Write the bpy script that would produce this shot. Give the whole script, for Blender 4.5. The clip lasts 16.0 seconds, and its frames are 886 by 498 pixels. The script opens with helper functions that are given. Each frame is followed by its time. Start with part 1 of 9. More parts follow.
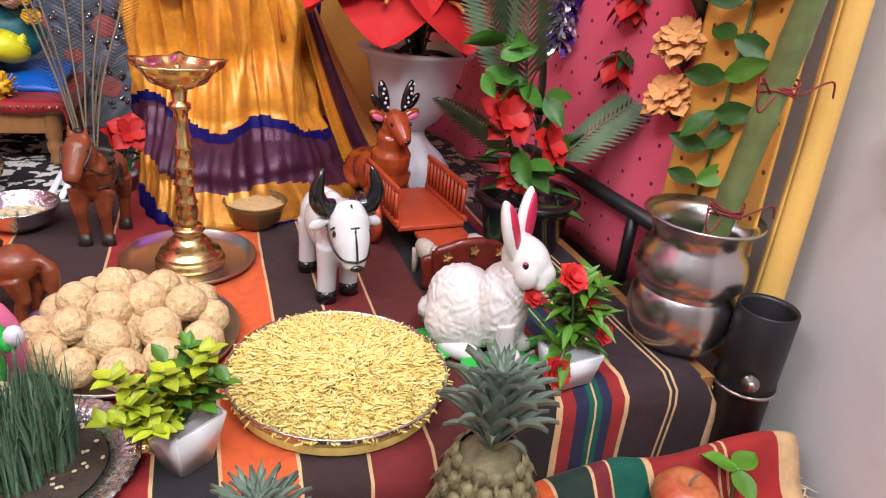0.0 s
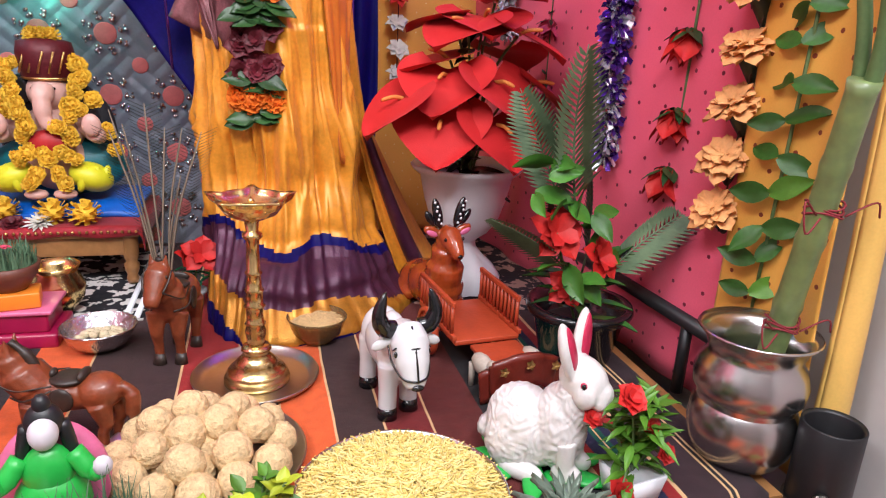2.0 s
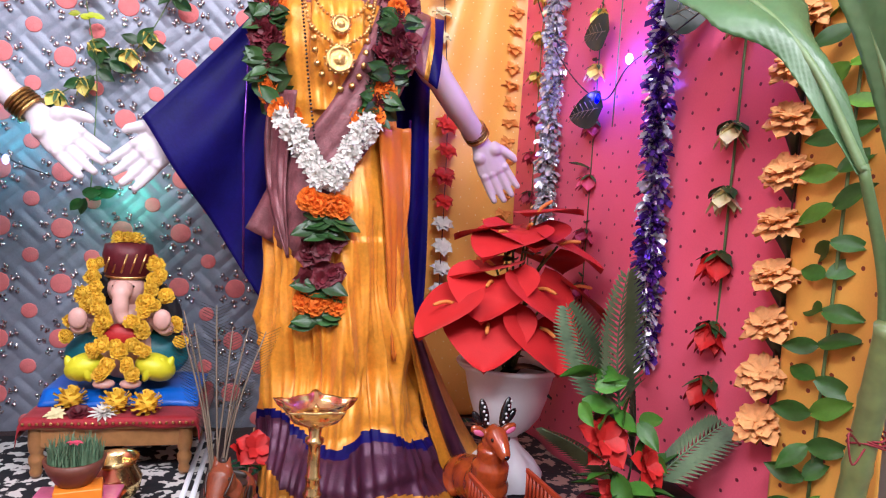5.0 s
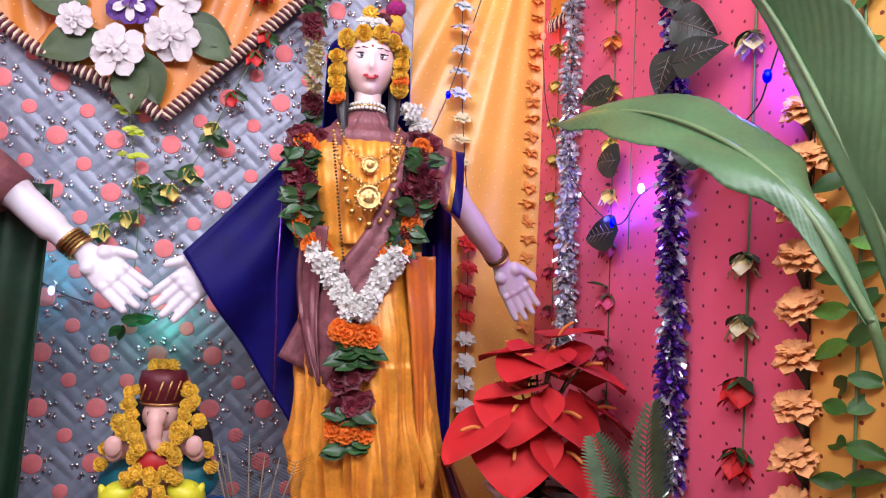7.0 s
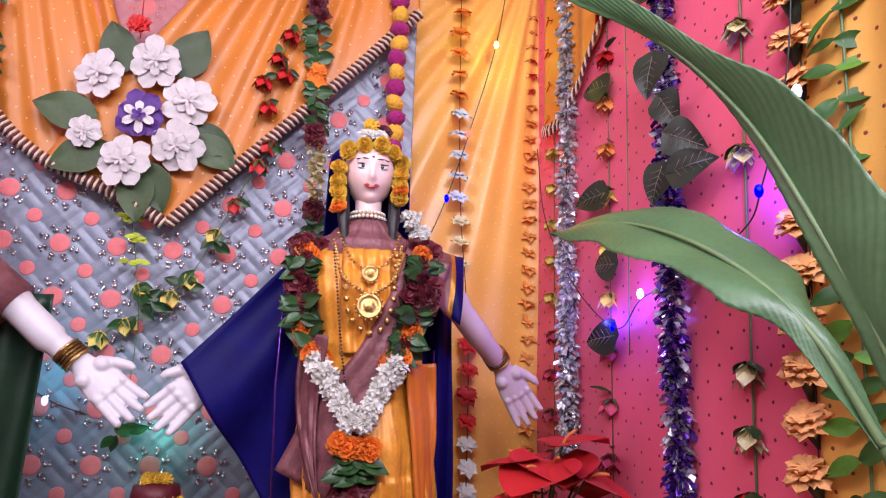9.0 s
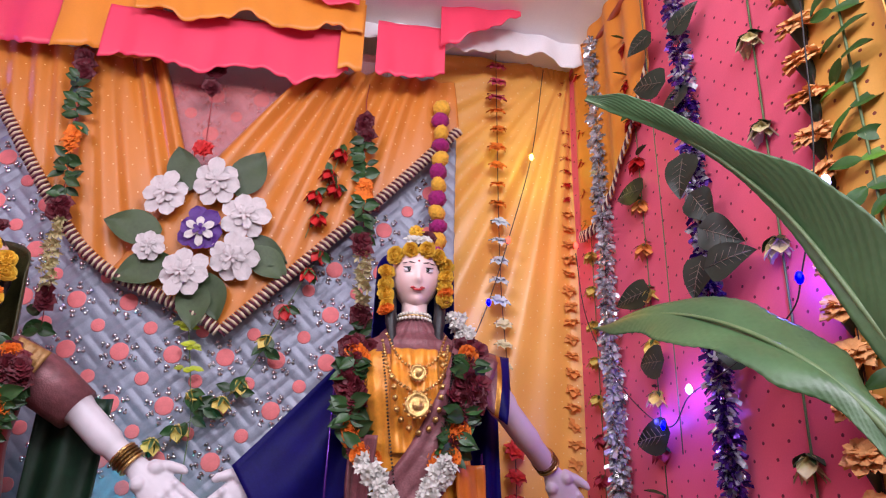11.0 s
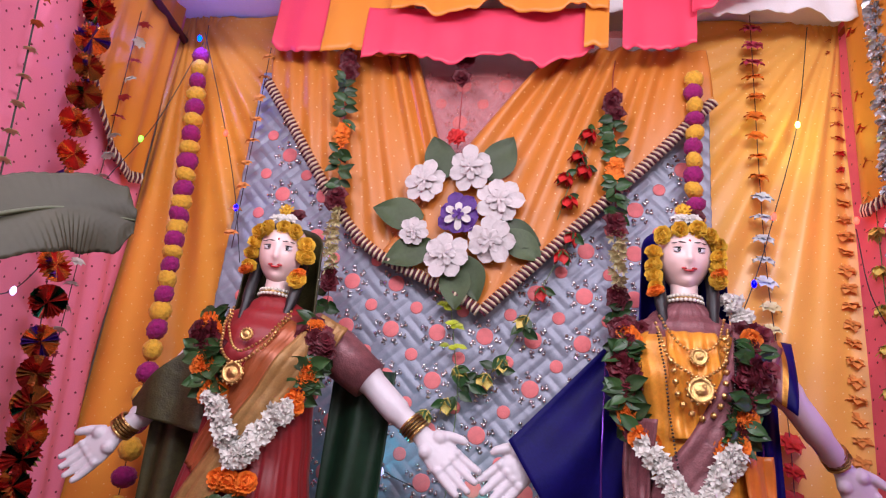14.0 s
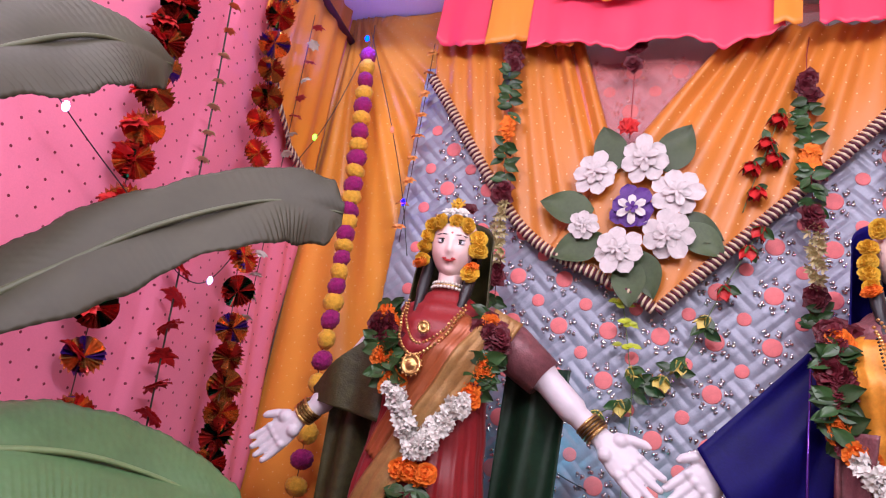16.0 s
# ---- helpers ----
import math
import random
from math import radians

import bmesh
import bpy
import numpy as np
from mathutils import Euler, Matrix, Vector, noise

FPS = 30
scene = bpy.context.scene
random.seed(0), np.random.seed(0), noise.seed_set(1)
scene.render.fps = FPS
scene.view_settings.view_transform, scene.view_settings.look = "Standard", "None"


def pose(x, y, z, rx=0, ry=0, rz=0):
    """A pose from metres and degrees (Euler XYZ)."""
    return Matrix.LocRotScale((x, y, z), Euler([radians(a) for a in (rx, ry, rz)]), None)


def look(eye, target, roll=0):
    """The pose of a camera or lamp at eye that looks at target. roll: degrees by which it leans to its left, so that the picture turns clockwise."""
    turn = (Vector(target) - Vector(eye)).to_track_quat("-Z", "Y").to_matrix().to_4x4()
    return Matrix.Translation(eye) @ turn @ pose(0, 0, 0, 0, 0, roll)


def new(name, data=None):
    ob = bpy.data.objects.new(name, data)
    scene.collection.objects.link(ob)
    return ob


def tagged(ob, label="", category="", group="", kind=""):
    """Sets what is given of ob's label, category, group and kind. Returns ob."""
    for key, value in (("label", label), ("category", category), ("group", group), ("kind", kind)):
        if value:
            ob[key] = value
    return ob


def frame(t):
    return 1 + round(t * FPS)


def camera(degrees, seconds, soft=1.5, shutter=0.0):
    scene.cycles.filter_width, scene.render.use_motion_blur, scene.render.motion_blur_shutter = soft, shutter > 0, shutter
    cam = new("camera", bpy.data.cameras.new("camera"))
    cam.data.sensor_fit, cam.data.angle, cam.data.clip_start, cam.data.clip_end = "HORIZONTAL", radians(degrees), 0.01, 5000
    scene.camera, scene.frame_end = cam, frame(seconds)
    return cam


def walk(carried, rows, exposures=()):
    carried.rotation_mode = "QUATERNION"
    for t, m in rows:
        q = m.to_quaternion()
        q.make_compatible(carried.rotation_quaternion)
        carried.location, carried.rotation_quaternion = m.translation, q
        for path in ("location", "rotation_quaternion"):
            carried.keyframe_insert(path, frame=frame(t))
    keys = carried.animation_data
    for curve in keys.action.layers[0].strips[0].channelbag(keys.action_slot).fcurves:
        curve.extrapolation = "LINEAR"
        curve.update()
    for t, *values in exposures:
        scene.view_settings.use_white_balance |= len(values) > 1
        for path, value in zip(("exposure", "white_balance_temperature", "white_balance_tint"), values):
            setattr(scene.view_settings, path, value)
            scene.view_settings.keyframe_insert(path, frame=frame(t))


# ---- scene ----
cam = camera(66.7, 16.0, soft=1.15)
PATH = [
    (0, (0.013, 0.054, 0.535), (0.647, 1.759, -0.297), 5.9),
    (0.5, (0.002, 0.056, 0.544), (0.575, 1.804, -0.242), 4.5),
    (1, (-0.003, 0.053, 0.558), (0.564, 1.828, -0.17), 3.7),
    (1.5, (-0.008, 0.052, 0.572), (0.539, 1.858, -0.089), 3.4),
    (2, (-0.015, 0.039, 0.592), (0.502, 1.876, -0.004), 3.0),
    (2.5, (-0.027, 0.038, 0.611), (0.461, 1.907, 0.092), 3.0),
    (3, (-0.036, 0.029, 0.628), (0.435, 1.922, 0.184), 2.8),
    (3.5, (-0.048, 0.013, 0.654), (0.425, 1.926, 0.312), 2.8),
    (4, (-0.065, -0.006, 0.665), (0.404, 1.921, 0.402), 3.1),
    (4.2, (-0.072, -0.007, 0.663), (0.396, 1.923, 0.426), 3.5),
    (6.3, (-0.12, -0.047, 0.762), (0.293, 1.909, 0.797), 2.7),
    (6.5, (-0.125, -0.054, 0.767), (0.273, 1.905, 0.826), 2.7),
    (7, (-0.13, -0.068, 0.781), (0.263, 1.889, 0.902), 2.4),
    (7.5, (-0.134, -0.073, 0.796), (0.267, 1.878, 0.974), 2.4),
    (8, (-0.148, -0.082, 0.818), (0.252, 1.859, 1.089), 2.1),
    (8.5, (-0.147, -0.065, 0.825), (0.226, 1.876, 1.131), 2.3),
    (9, (-0.141, -0.076, 0.834), (0.245, 1.851, 1.204), 1.9),
    (9.2, (-0.143, -0.084, 0.837), (0.242, 1.831, 1.266), 2.0),
    (11.3, (-0.183, -0.112, 0.771), (0.025, 1.746, 1.481), 2.1),
    (11.5, (-0.196, -0.105, 0.777), (-0.025, 1.759, 1.481), 2.6),
    (12, (-0.231, -0.093, 0.779), (-0.14, 1.787, 1.455), 3.3),
    (12.5, (-0.269, -0.083, 0.776), (-0.271, 1.813, 1.414), 3.9),
    (13, (-0.304, -0.099, 0.769), (-0.407, 1.8, 1.386), 4.5),
    (13.5, (-0.334, -0.107, 0.766), (-0.546, 1.785, 1.377), 5.4),
    (14, (-0.356, -0.115, 0.761), (-0.662, 1.763, 1.378), 6.2),
    (14.5, (-0.389, -0.115, 0.761), (-0.778, 1.751, 1.366), 7.0),
    (15, (-0.417, -0.118, 0.754), (-0.939, 1.721, 1.343), 8.3),
    (15.5, (-0.452, -0.093, 0.759), (-1.059, 1.729, 1.318), 9.3),
    (16, (-0.473, -0.101, 0.753), (-1.157, 1.695, 1.306), 9.9),
]
walk(cam, [(t, look(eye, target, roll)) for t, eye, target, roll in PATH], [(0, -0.55, 6000, 10), (4, -0.4, 5900, 13), (6.5, -0.7, 5700, 17), (9, -0.98, 5800, 24), (12, -1.3, 5900, 22), (16, -0.98, 6000, 30)])


# ---- world and light ----
world = bpy.data.worlds.new("world")
scene.world = world
world.use_nodes = True
world.node_tree.nodes["Background"].inputs[0].default_value = (0.9, 0.95, 1.0, 1)
world.node_tree.nodes["Background"].inputs[1].default_value = 0.3


def area_lamp(name, eye, target, sx, sy, watts, colour):
    data = bpy.data.lights.new(name, "AREA")
    data.shape, data.size, data.size_y, data.energy, data.color = "RECTANGLE", sx, sy, watts, colour
    ob = new(name, data)
    ob.matrix_basis = look(eye, target)
    return ob


# unseen lamps behind and over the camera: ceiling tube light first, then added fill
area_lamp("unseen_room_light", (-0.65, -0.9, 2.25), (-0.3, 1.3, 0.5), 1.6, 0.45, 64, (1.0, 0.96, 0.92))
area_lamp("unseen_room_light", (0.0, 0.15, 2.6), (0.25, 0.9, 0.0), 1.0, 0.3, 15, (1.0, 0.97, 0.94))
# fill lamp without a known source, added to brighten the left pink wall
area_lamp("unseen_room_light", (0.4, -0.5, 2.3), (-1.8, 1.3, 1.0), 0.9, 0.3, 80, (1.0, 0.95, 0.92))
# another added fill, aimed at the upper part of the right wall
area_lamp("unseen_room_light", (-1.5, 0.2, 2.35), (0.75, 1.2, 1.7), 0.9, 0.3, 40, (1.0, 0.95, 0.93))


def glow_lamp(at, watts, colour, radius=0.012):
    data = bpy.data.lights.new("fairy_light_glow", "POINT")
    data.energy, data.color, data.shadow_soft_size = watts, colour, radius
    new("fairy_light_glow", data).location = at


# ---- materials ----
def mat(name, colour, rough=0.6, metal=0.0, var=0.25, scale=25.0, bump=0.15, fine=6.0, coat=0.0, sheen=0.0, rnd=0.0, second=None, trans=0.0):
    m = bpy.data.materials.new(name)
    m.use_nodes = True
    nt = m.node_tree
    n, l = nt.nodes, nt.links
    b = n["Principled BSDF"]
    tc = n.new("ShaderNodeTexCoord")
    a = n.new("ShaderNodeTexNoise")
    a.inputs["Scale"].default_value, a.inputs["Detail"].default_value = scale, 3
    f = n.new("ShaderNodeTexNoise")
    f.inputs["Scale"].default_value, f.inputs["Detail"].default_value = scale * fine, 2
    l.new(tc.outputs["Object"], a.inputs["Vector"])
    l.new(tc.outputs["Object"], f.inputs["Vector"])
    mix = n.new("ShaderNodeMix")
    mix.data_type = "RGBA"
    dark = second or tuple(c * (1 - var) for c in colour)
    mix.inputs["A"].default_value, mix.inputs["B"].default_value = (*dark, 1), (*colour, 1)
    add = n.new("ShaderNodeMath")
    add.operation = "MULTIPLY_ADD"
    add.inputs[1].default_value, add.inputs[2].default_value = 0.5, 0.0
    l.new(f.outputs[0], add.inputs[0])
    l.new(a.outputs[0], add.inputs[2])
    ramp = n.new("ShaderNodeMapRange")
    ramp.inputs[1].default_value, ramp.inputs[2].default_value = 0.5, 1.0
    l.new(add.outputs[0], ramp.inputs[0])
    l.new(ramp.outputs[0], mix.inputs["Factor"])
    out = mix.outputs["Result"]
    if rnd:
        info = n.new("ShaderNodeObjectInfo")
        mr = n.new("ShaderNodeMapRange")
        mr.inputs[3].default_value, mr.inputs[4].default_value = 1 - rnd, 1 + rnd
        l.new(info.outputs["Random"], mr.inputs[0])
        hsv = n.new("ShaderNodeHueSaturation")
        l.new(mr.outputs[0], hsv.inputs["Value"])
        l.new(out, hsv.inputs["Color"])
        out = hsv.outputs[0]
    l.new(out, b.inputs["Base Color"])
    b.inputs["Roughness"].default_value, b.inputs["Metallic"].default_value = rough, metal
    b.inputs["Coat Weight"].default_value, b.inputs["Sheen Weight"].default_value = coat, sheen * 0.25
    b.inputs["Transmission Weight"].default_value = trans
    if bump:
        bp = n.new("ShaderNodeBump")
        bp.inputs["Strength"].default_value, bp.inputs["Distance"].default_value = bump, 0.004
        l.new(add.outputs[0], bp.inputs["Height"])
        l.new(bp.outputs[0], b.inputs["Normal"])
    return m


def glowing(name, colour, strength):
    m = bpy.data.materials.new(name)
    m.use_nodes = True
    b = m.node_tree.nodes["Principled BSDF"]
    b.inputs["Base Color"].default_value = (*colour, 1)
    b.inputs["Emission Color"].default_value, b.inputs["Emission Strength"].default_value = (*colour, 1), strength
    return m


def math_node(nt, op, a, b=None):
    n = nt.nodes.new("ShaderNodeMath")
    n.operation = op
    for i, v in enumerate((a, b)):
        if v is None:
            continue
        if isinstance(v, (int, float)):
            n.inputs[i].default_value = v
        else:
            nt.links.new(v, n.inputs[i])
    return n.outputs[0]


def dotted(name, colour, dot, u, v, pitch, radius, rough=0.5):
    """Cloth with small woven dots in a staggered lattice over two object axes."""
    m = mat(name, colour, rough, var=0.12, scale=5, bump=0.12, fine=60, sheen=0.3)
    nt = m.node_tree
    b = nt.nodes["Principled BSDF"]
    base = b.inputs["Base Color"].links[0].from_socket
    tc = nt.nodes.new("ShaderNodeTexCoord")
    sep = nt.nodes.new("ShaderNodeSeparateXYZ")
    nt.links.new(tc.outputs["Object"], sep.inputs[0])
    near = None
    for shift in (0.0, 0.5):
        ds = []
        for k in (u, v):
            q = math_node(nt, "ADD", math_node(nt, "DIVIDE", sep.outputs[k], pitch), 100.0 + shift)
            q = math_node(nt, "SUBTRACT", math_node(nt, "FRACT", q), 0.5)
            ds.append(math_node(nt, "MULTIPLY", q, q))
        d = math_node(nt, "ADD", ds[0], ds[1])
        near = d if near is None else math_node(nt, "MINIMUM", near, d)
    inside = math_node(nt, "LESS_THAN", near, (radius / pitch) ** 2)
    mix = nt.nodes.new("ShaderNodeMix")
    mix.data_type = "RGBA"
    mix.inputs["B"].default_value = (*dot, 1)
    nt.links.new(inside, mix.inputs["Factor"])
    nt.links.new(base, mix.inputs["A"])
    nt.links.new(mix.outputs["Result"], b.inputs["Base Color"])
    return m


def striped(name, axis, stops, rough=0.85):
    """Woven cloth: bands of colour along one object axis, stops of (metres, colour)."""
    m = mat(name, (0.5, 0.5, 0.5), rough, var=0.3, scale=40, bump=0.5, fine=12, sheen=0.2)
    nt = m.node_tree
    b = nt.nodes["Principled BSDF"]
    grain = b.inputs["Base Color"].links[0].from_socket
    tc = nt.nodes.new("ShaderNodeTexCoord")
    sep = nt.nodes.new("ShaderNodeSeparateXYZ")
    nt.links.new(tc.outputs["Object"], sep.inputs[0])
    wob = nt.nodes.new("ShaderNodeTexNoise")
    wob.inputs["Scale"].default_value = 7
    nt.links.new(tc.outputs["Object"], wob.inputs["Vector"])
    x = math_node(nt, "ADD", sep.outputs[axis], math_node(nt, "MULTIPLY", math_node(nt, "SUBTRACT", wob.outputs[0], 0.5), 0.006))
    col = None
    for at, colour in stops:
        if col is None:
            rgb = nt.nodes.new("ShaderNodeRGB")
            rgb.outputs[0].default_value = (*colour, 1)
            col = rgb.outputs[0]
            continue
        mix = nt.nodes.new("ShaderNodeMix")
        mix.data_type = "RGBA"
        nt.links.new(math_node(nt, "GREATER_THAN", x, at), mix.inputs["Factor"])
        nt.links.new(col, mix.inputs["A"])
        mix.inputs["B"].default_value = (*colour, 1)
        col = mix.outputs["Result"]
    mul = nt.nodes.new("ShaderNodeMix")
    mul.data_type, mul.blend_type = "RGBA", "MULTIPLY"
    mul.inputs["Factor"].default_value = 1
    nt.links.new(col, mul.inputs["A"])
    bright = nt.nodes.new("ShaderNodeHueSaturation")
    bright.inputs["Value"].default_value = 2.2
    nt.links.new(grain, bright.inputs["Color"])
    nt.links.new(bright.outputs[0], mul.inputs["B"])
    nt.links.new(mul.outputs["Result"], b.inputs["Base Color"])
    return m


PLASTER = mat("plaster_wall", (0.62, 0.6, 0.6), 0.7, var=0.08, scale=3, bump=0.1, fine=20)
WHITE_CLOTH = mat("white_cloth", (0.88, 0.87, 0.88), 0.7, var=0.1, scale=6, fine=30)
FLOOR = mat("floor_stone", (0.22, 0.18, 0.15), 0.4, scale=6)
WOOD = mat("varnished_wood", (0.42, 0.2, 0.07), 0.4, var=0.35, scale=14, coat=0.2)
ORANGE = mat("orange_satin", (0.74, 0.26, 0.02), 0.42, var=0.12, scale=6, bump=0.1, fine=40, sheen=0.25)
PALE_YELLOW = mat("pale_yellow_satin", (0.84, 0.52, 0.13), 0.45, var=0.15, scale=6, bump=0.1, fine=40, sheen=0.25)
YELLOW = mat("yellow_satin", (0.8, 0.34, 0.035), 0.42, var=0.12, scale=6, bump=0.1, fine=40, sheen=0.25)
HOTPINK = mat("pink_satin", (0.84, 0.055, 0.12), 0.45, var=0.12, scale=6, fine=40, sheen=0.25)
PINK_DOT_R = dotted("pink_dotted_cloth", (0.88, 0.13, 0.215), (0.16, 0.008, 0.025), 1, 2, 0.07, 0.0038)
YELLOW_DOT = dotted("yellow_dotted_cloth", (0.82, 0.42, 0.07), (0.2, 0.03, 0.01), 1, 2, 0.07, 0.0038)
ORANGE_SEQ = dotted("orange_sequined_satin", (0.6, 0.195, 0.018), (0.9, 0.62, 0.3), 0, 2, 0.062, 0.002, 0.42)
AMBER_SEQ = dotted("amber_sequined_satin", (0.82, 0.33, 0.035), (0.92, 0.68, 0.35), 0, 2, 0.06, 0.0018, 0.36)
YELLOW_SEQ = dotted("yellow_sequined_satin", (0.88, 0.44, 0.085), (0.95, 0.75, 0.4), 0, 2, 0.055, 0.0018, 0.36)
SILVER_CLOTH = mat("silver_quilted_cloth", (0.27, 0.29, 0.36), 0.42, metal=0.15, var=0.2, scale=8, fine=20)
SARI_GOLD = mat("gold_silk", (0.84, 0.33, 0.024), 0.4, metal=0.15, var=0.34, scale=26, bump=0.25, fine=5, sheen=0.3)
SARI_ORANGE = mat("orange_silk", (0.62, 0.16, 0.012), 0.38, var=0.2, scale=18, bump=0.2, fine=6, sheen=0.3)
PURPLE_BAND = mat("purple_zari", (0.085, 0.022, 0.055), 0.4, metal=0.35, var=0.4, scale=40, fine=8, bump=0.3)
GOLD_BAND = mat("gold_zari", (0.62, 0.27, 0.03), 0.35, metal=0.5, var=0.35, scale=50, fine=6, bump=0.4)
ROYAL = mat("royal_blue_silk", (0.006, 0.004, 0.1), 0.5, var=0.4, scale=14, fine=12)
ROYAL.node_tree.nodes["Principled BSDF"].inputs["Specular IOR Level"].default_value = 0.12
MAUVE = mat("mauve_silk", (0.25, 0.09, 0.1), 0.45, metal=0.2, var=0.4, scale=45, fine=5, bump=0.4)
MAROON_SILK = mat("red_silk", (0.27, 0.01, 0.012), 0.45, var=0.25, scale=14, fine=10, sheen=0.3)
OLIVE_NET = mat("olive_net_cloth", (0.06, 0.055, 0.015), 0.5, metal=0.2, var=0.5, scale=50, fine=5, bump=0.4)
DARKGREEN_SILK = mat("dark_green_silk", (0.012, 0.04, 0.02), 0.4, metal=0.15, var=0.4, scale=40, fine=6)
TAN_BORDER = mat("tan_zari_border", (0.38, 0.2, 0.06), 0.45, metal=0.3, var=0.35, scale=40, fine=6, bump=0.4)
SKIN = mat("painted_plaster", (0.82, 0.59, 0.55), 0.4, var=0.05, scale=10, bump=0.03, coat=0.2)
HAND_WHITE = mat("white_plaster", (0.64, 0.6, 0.64), 0.45, var=0.07, scale=14, bump=0.06)
ARM_PALE = mat("pale_arm_paint", (0.62, 0.5, 0.52), 0.45, var=0.1, scale=12, bump=0.05)
BLACK_GLOSS = mat("black_gloss", (0.008, 0.008, 0.01), 0.2, var=0.3, coat=0.5)
BLACK_MATT = mat("black_plastic", (0.014, 0.014, 0.016), 0.42, var=0.3, scale=12)
LIP = mat("red_paint", (0.5, 0.03, 0.03), 0.35)
MARIGOLD_Y = mat("yellow_marigold", (0.85, 0.52, 0.03), 0.75, var=0.3, scale=60, bump=0.4, rnd=0.12)
MARIGOLD_O = mat("orange_marigold", (0.88, 0.2, 0.005), 0.75, var=0.35, scale=60, bump=0.4, rnd=0.12)
PETAL_WHITE = mat("white_petal", (0.68, 0.66, 0.6), 0.6, var=0.14, scale=40, rnd=0.06)
PETAL_CREAM = mat("cream_petal", (0.76, 0.68, 0.36), 0.6, var=0.2, scale=40, rnd=0.08)
PETAL_PALE = mat("pale_blue_petal", (0.6, 0.66, 0.72), 0.6, var=0.2, scale=40, rnd=0.08)
PETAL_RED = mat("red_petal", (0.6, 0.015, 0.012), 0.6, var=0.3, scale=30, rnd=0.15)
PETAL_PINK = mat("pink_petal", (0.6, 0.06, 0.12), 0.6, var=0.25, scale=30, rnd=0.12)
PETAL_DARK = mat("dark_rose_petal", (0.13, 0.007, 0.016), 0.6, var=0.4, scale=30, rnd=0.25)
PETAL_PEACH = mat("peach_orange_petal", (0.85, 0.33, 0.07), 0.65, var=0.22, scale=40, rnd=0.1)
PETAL_CARN = mat("pale_peach_carnation", (0.9, 0.43, 0.15), 0.7, var=0.2, scale=60, rnd=0.1)
PETAL_YELLOW = mat("yellow_petal", (0.8, 0.62, 0.14), 0.6, var=0.2, scale=40, rnd=0.1)
PETAL_PURPLE = mat("purple_petal", (0.1, 0.02, 0.25), 0.6, var=0.4, scale=40)
RED_FELT = mat("red_velvet_spathe", (0.52, 0.005, 0.006), 0.75, var=0.12, scale=30, fine=12, bump=0.25, sheen=0.2)
SPADIX = mat("orange_spadix", (0.7, 0.22, 0.04), 0.7)
LEAF = mat("green_leaf", (0.035, 0.12, 0.014), 0.45, var=0.45, scale=20, rnd=0.3)
LEAF_BRIGHT = mat("bright_leaf", (0.1, 0.26, 0.02), 0.45, var=0.35, scale=20, rnd=0.25)
LEAF_MID = mat("mid_green_leaf", (0.06, 0.2, 0.02), 0.45, var=0.4, scale=20, rnd=0.3)
LEAF_LIME = mat("lime_leaf", (0.42, 0.5, 0.02), 0.5, var=0.35, scale=20, rnd=0.3)
LEAF_DARK = mat("dark_leaf", (0.018, 0.03, 0.016), 0.4, var=0.5, scale=14, rnd=0.3)
LEAF_BETEL = mat("betel_leaf", (0.028, 0.085, 0.02), 0.42, var=0.45, scale=20, rnd=0.4)
FERN = mat("fern_leaf", (0.13, 0.2, 0.1), 0.55, var=0.5, scale=10, rnd=0.2)
BANANA = mat("banana_leaf", (0.085, 0.18, 0.07), 0.36, var=0.3, scale=9, bump=0.2, fine=10)
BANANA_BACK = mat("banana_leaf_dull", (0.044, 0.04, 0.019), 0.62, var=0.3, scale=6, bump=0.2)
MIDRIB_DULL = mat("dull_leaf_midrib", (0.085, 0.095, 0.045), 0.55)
MIDRIB = mat("leaf_midrib", (0.16, 0.25, 0.1), 0.45)
STEM = mat("green_stem", (0.12, 0.2, 0.07), 0.5, var=0.3)
CANE = mat("sugar_cane_skin", (0.24, 0.33, 0.11), 0.35, var=0.5, scale=9, bump=0.2, second=(0.13, 0.17, 0.07))
TWIG = mat("dry_twig", (0.22, 0.17, 0.12), 0.7)
THREAD = mat("dark_thread", (0.06, 0.025, 0.02), 0.7)
RED_THREAD = mat("red_thread", (0.25, 0.02, 0.03), 0.7)
WIRE = mat("black_wire", (0.015, 0.015, 0.02), 0.5)
STEEL = mat("polished_steel", (0.62, 0.61, 0.6), 0.25, metal=1.0, var=0.06, scale=12, bump=0.02)
STEEL_WORN = mat("worn_steel_plate", (0.52, 0.47, 0.42), 0.3, metal=1.0, var=0.12, scale=20, bump=0.05)
SILVER = mat("embossed_silver", (0.72, 0.72, 0.74), 0.25, metal=1.0, var=0.2, scale=40, bump=0.6)
BRASS = mat("polished_brass", (0.86, 0.64, 0.28), 0.22, metal=1.0, var=0.2, scale=20, bump=0.05)
GOLD = mat("gold_jewellery", (0.75, 0.5, 0.18), 0.28, metal=1.0, var=0.3, scale=120, bump=0.5)
BRONZE = mat("bronze_bangle", (0.3, 0.17, 0.05), 0.35, metal=1.0, var=0.5, scale=150, bump=0.6)
PEARL = mat("pearl_beads", (0.75, 0.7, 0.6), 0.25, coat=0.4)
DIAMANTE = mat("mirror_sequin", (0.8, 0.8, 0.82), 0.12, metal=1.0, rnd=0.2)
TINSEL_SILVER = mat("silver_tinsel", (0.82, 0.82, 0.86), 0.22, metal=0.7, var=0.25, scale=60)
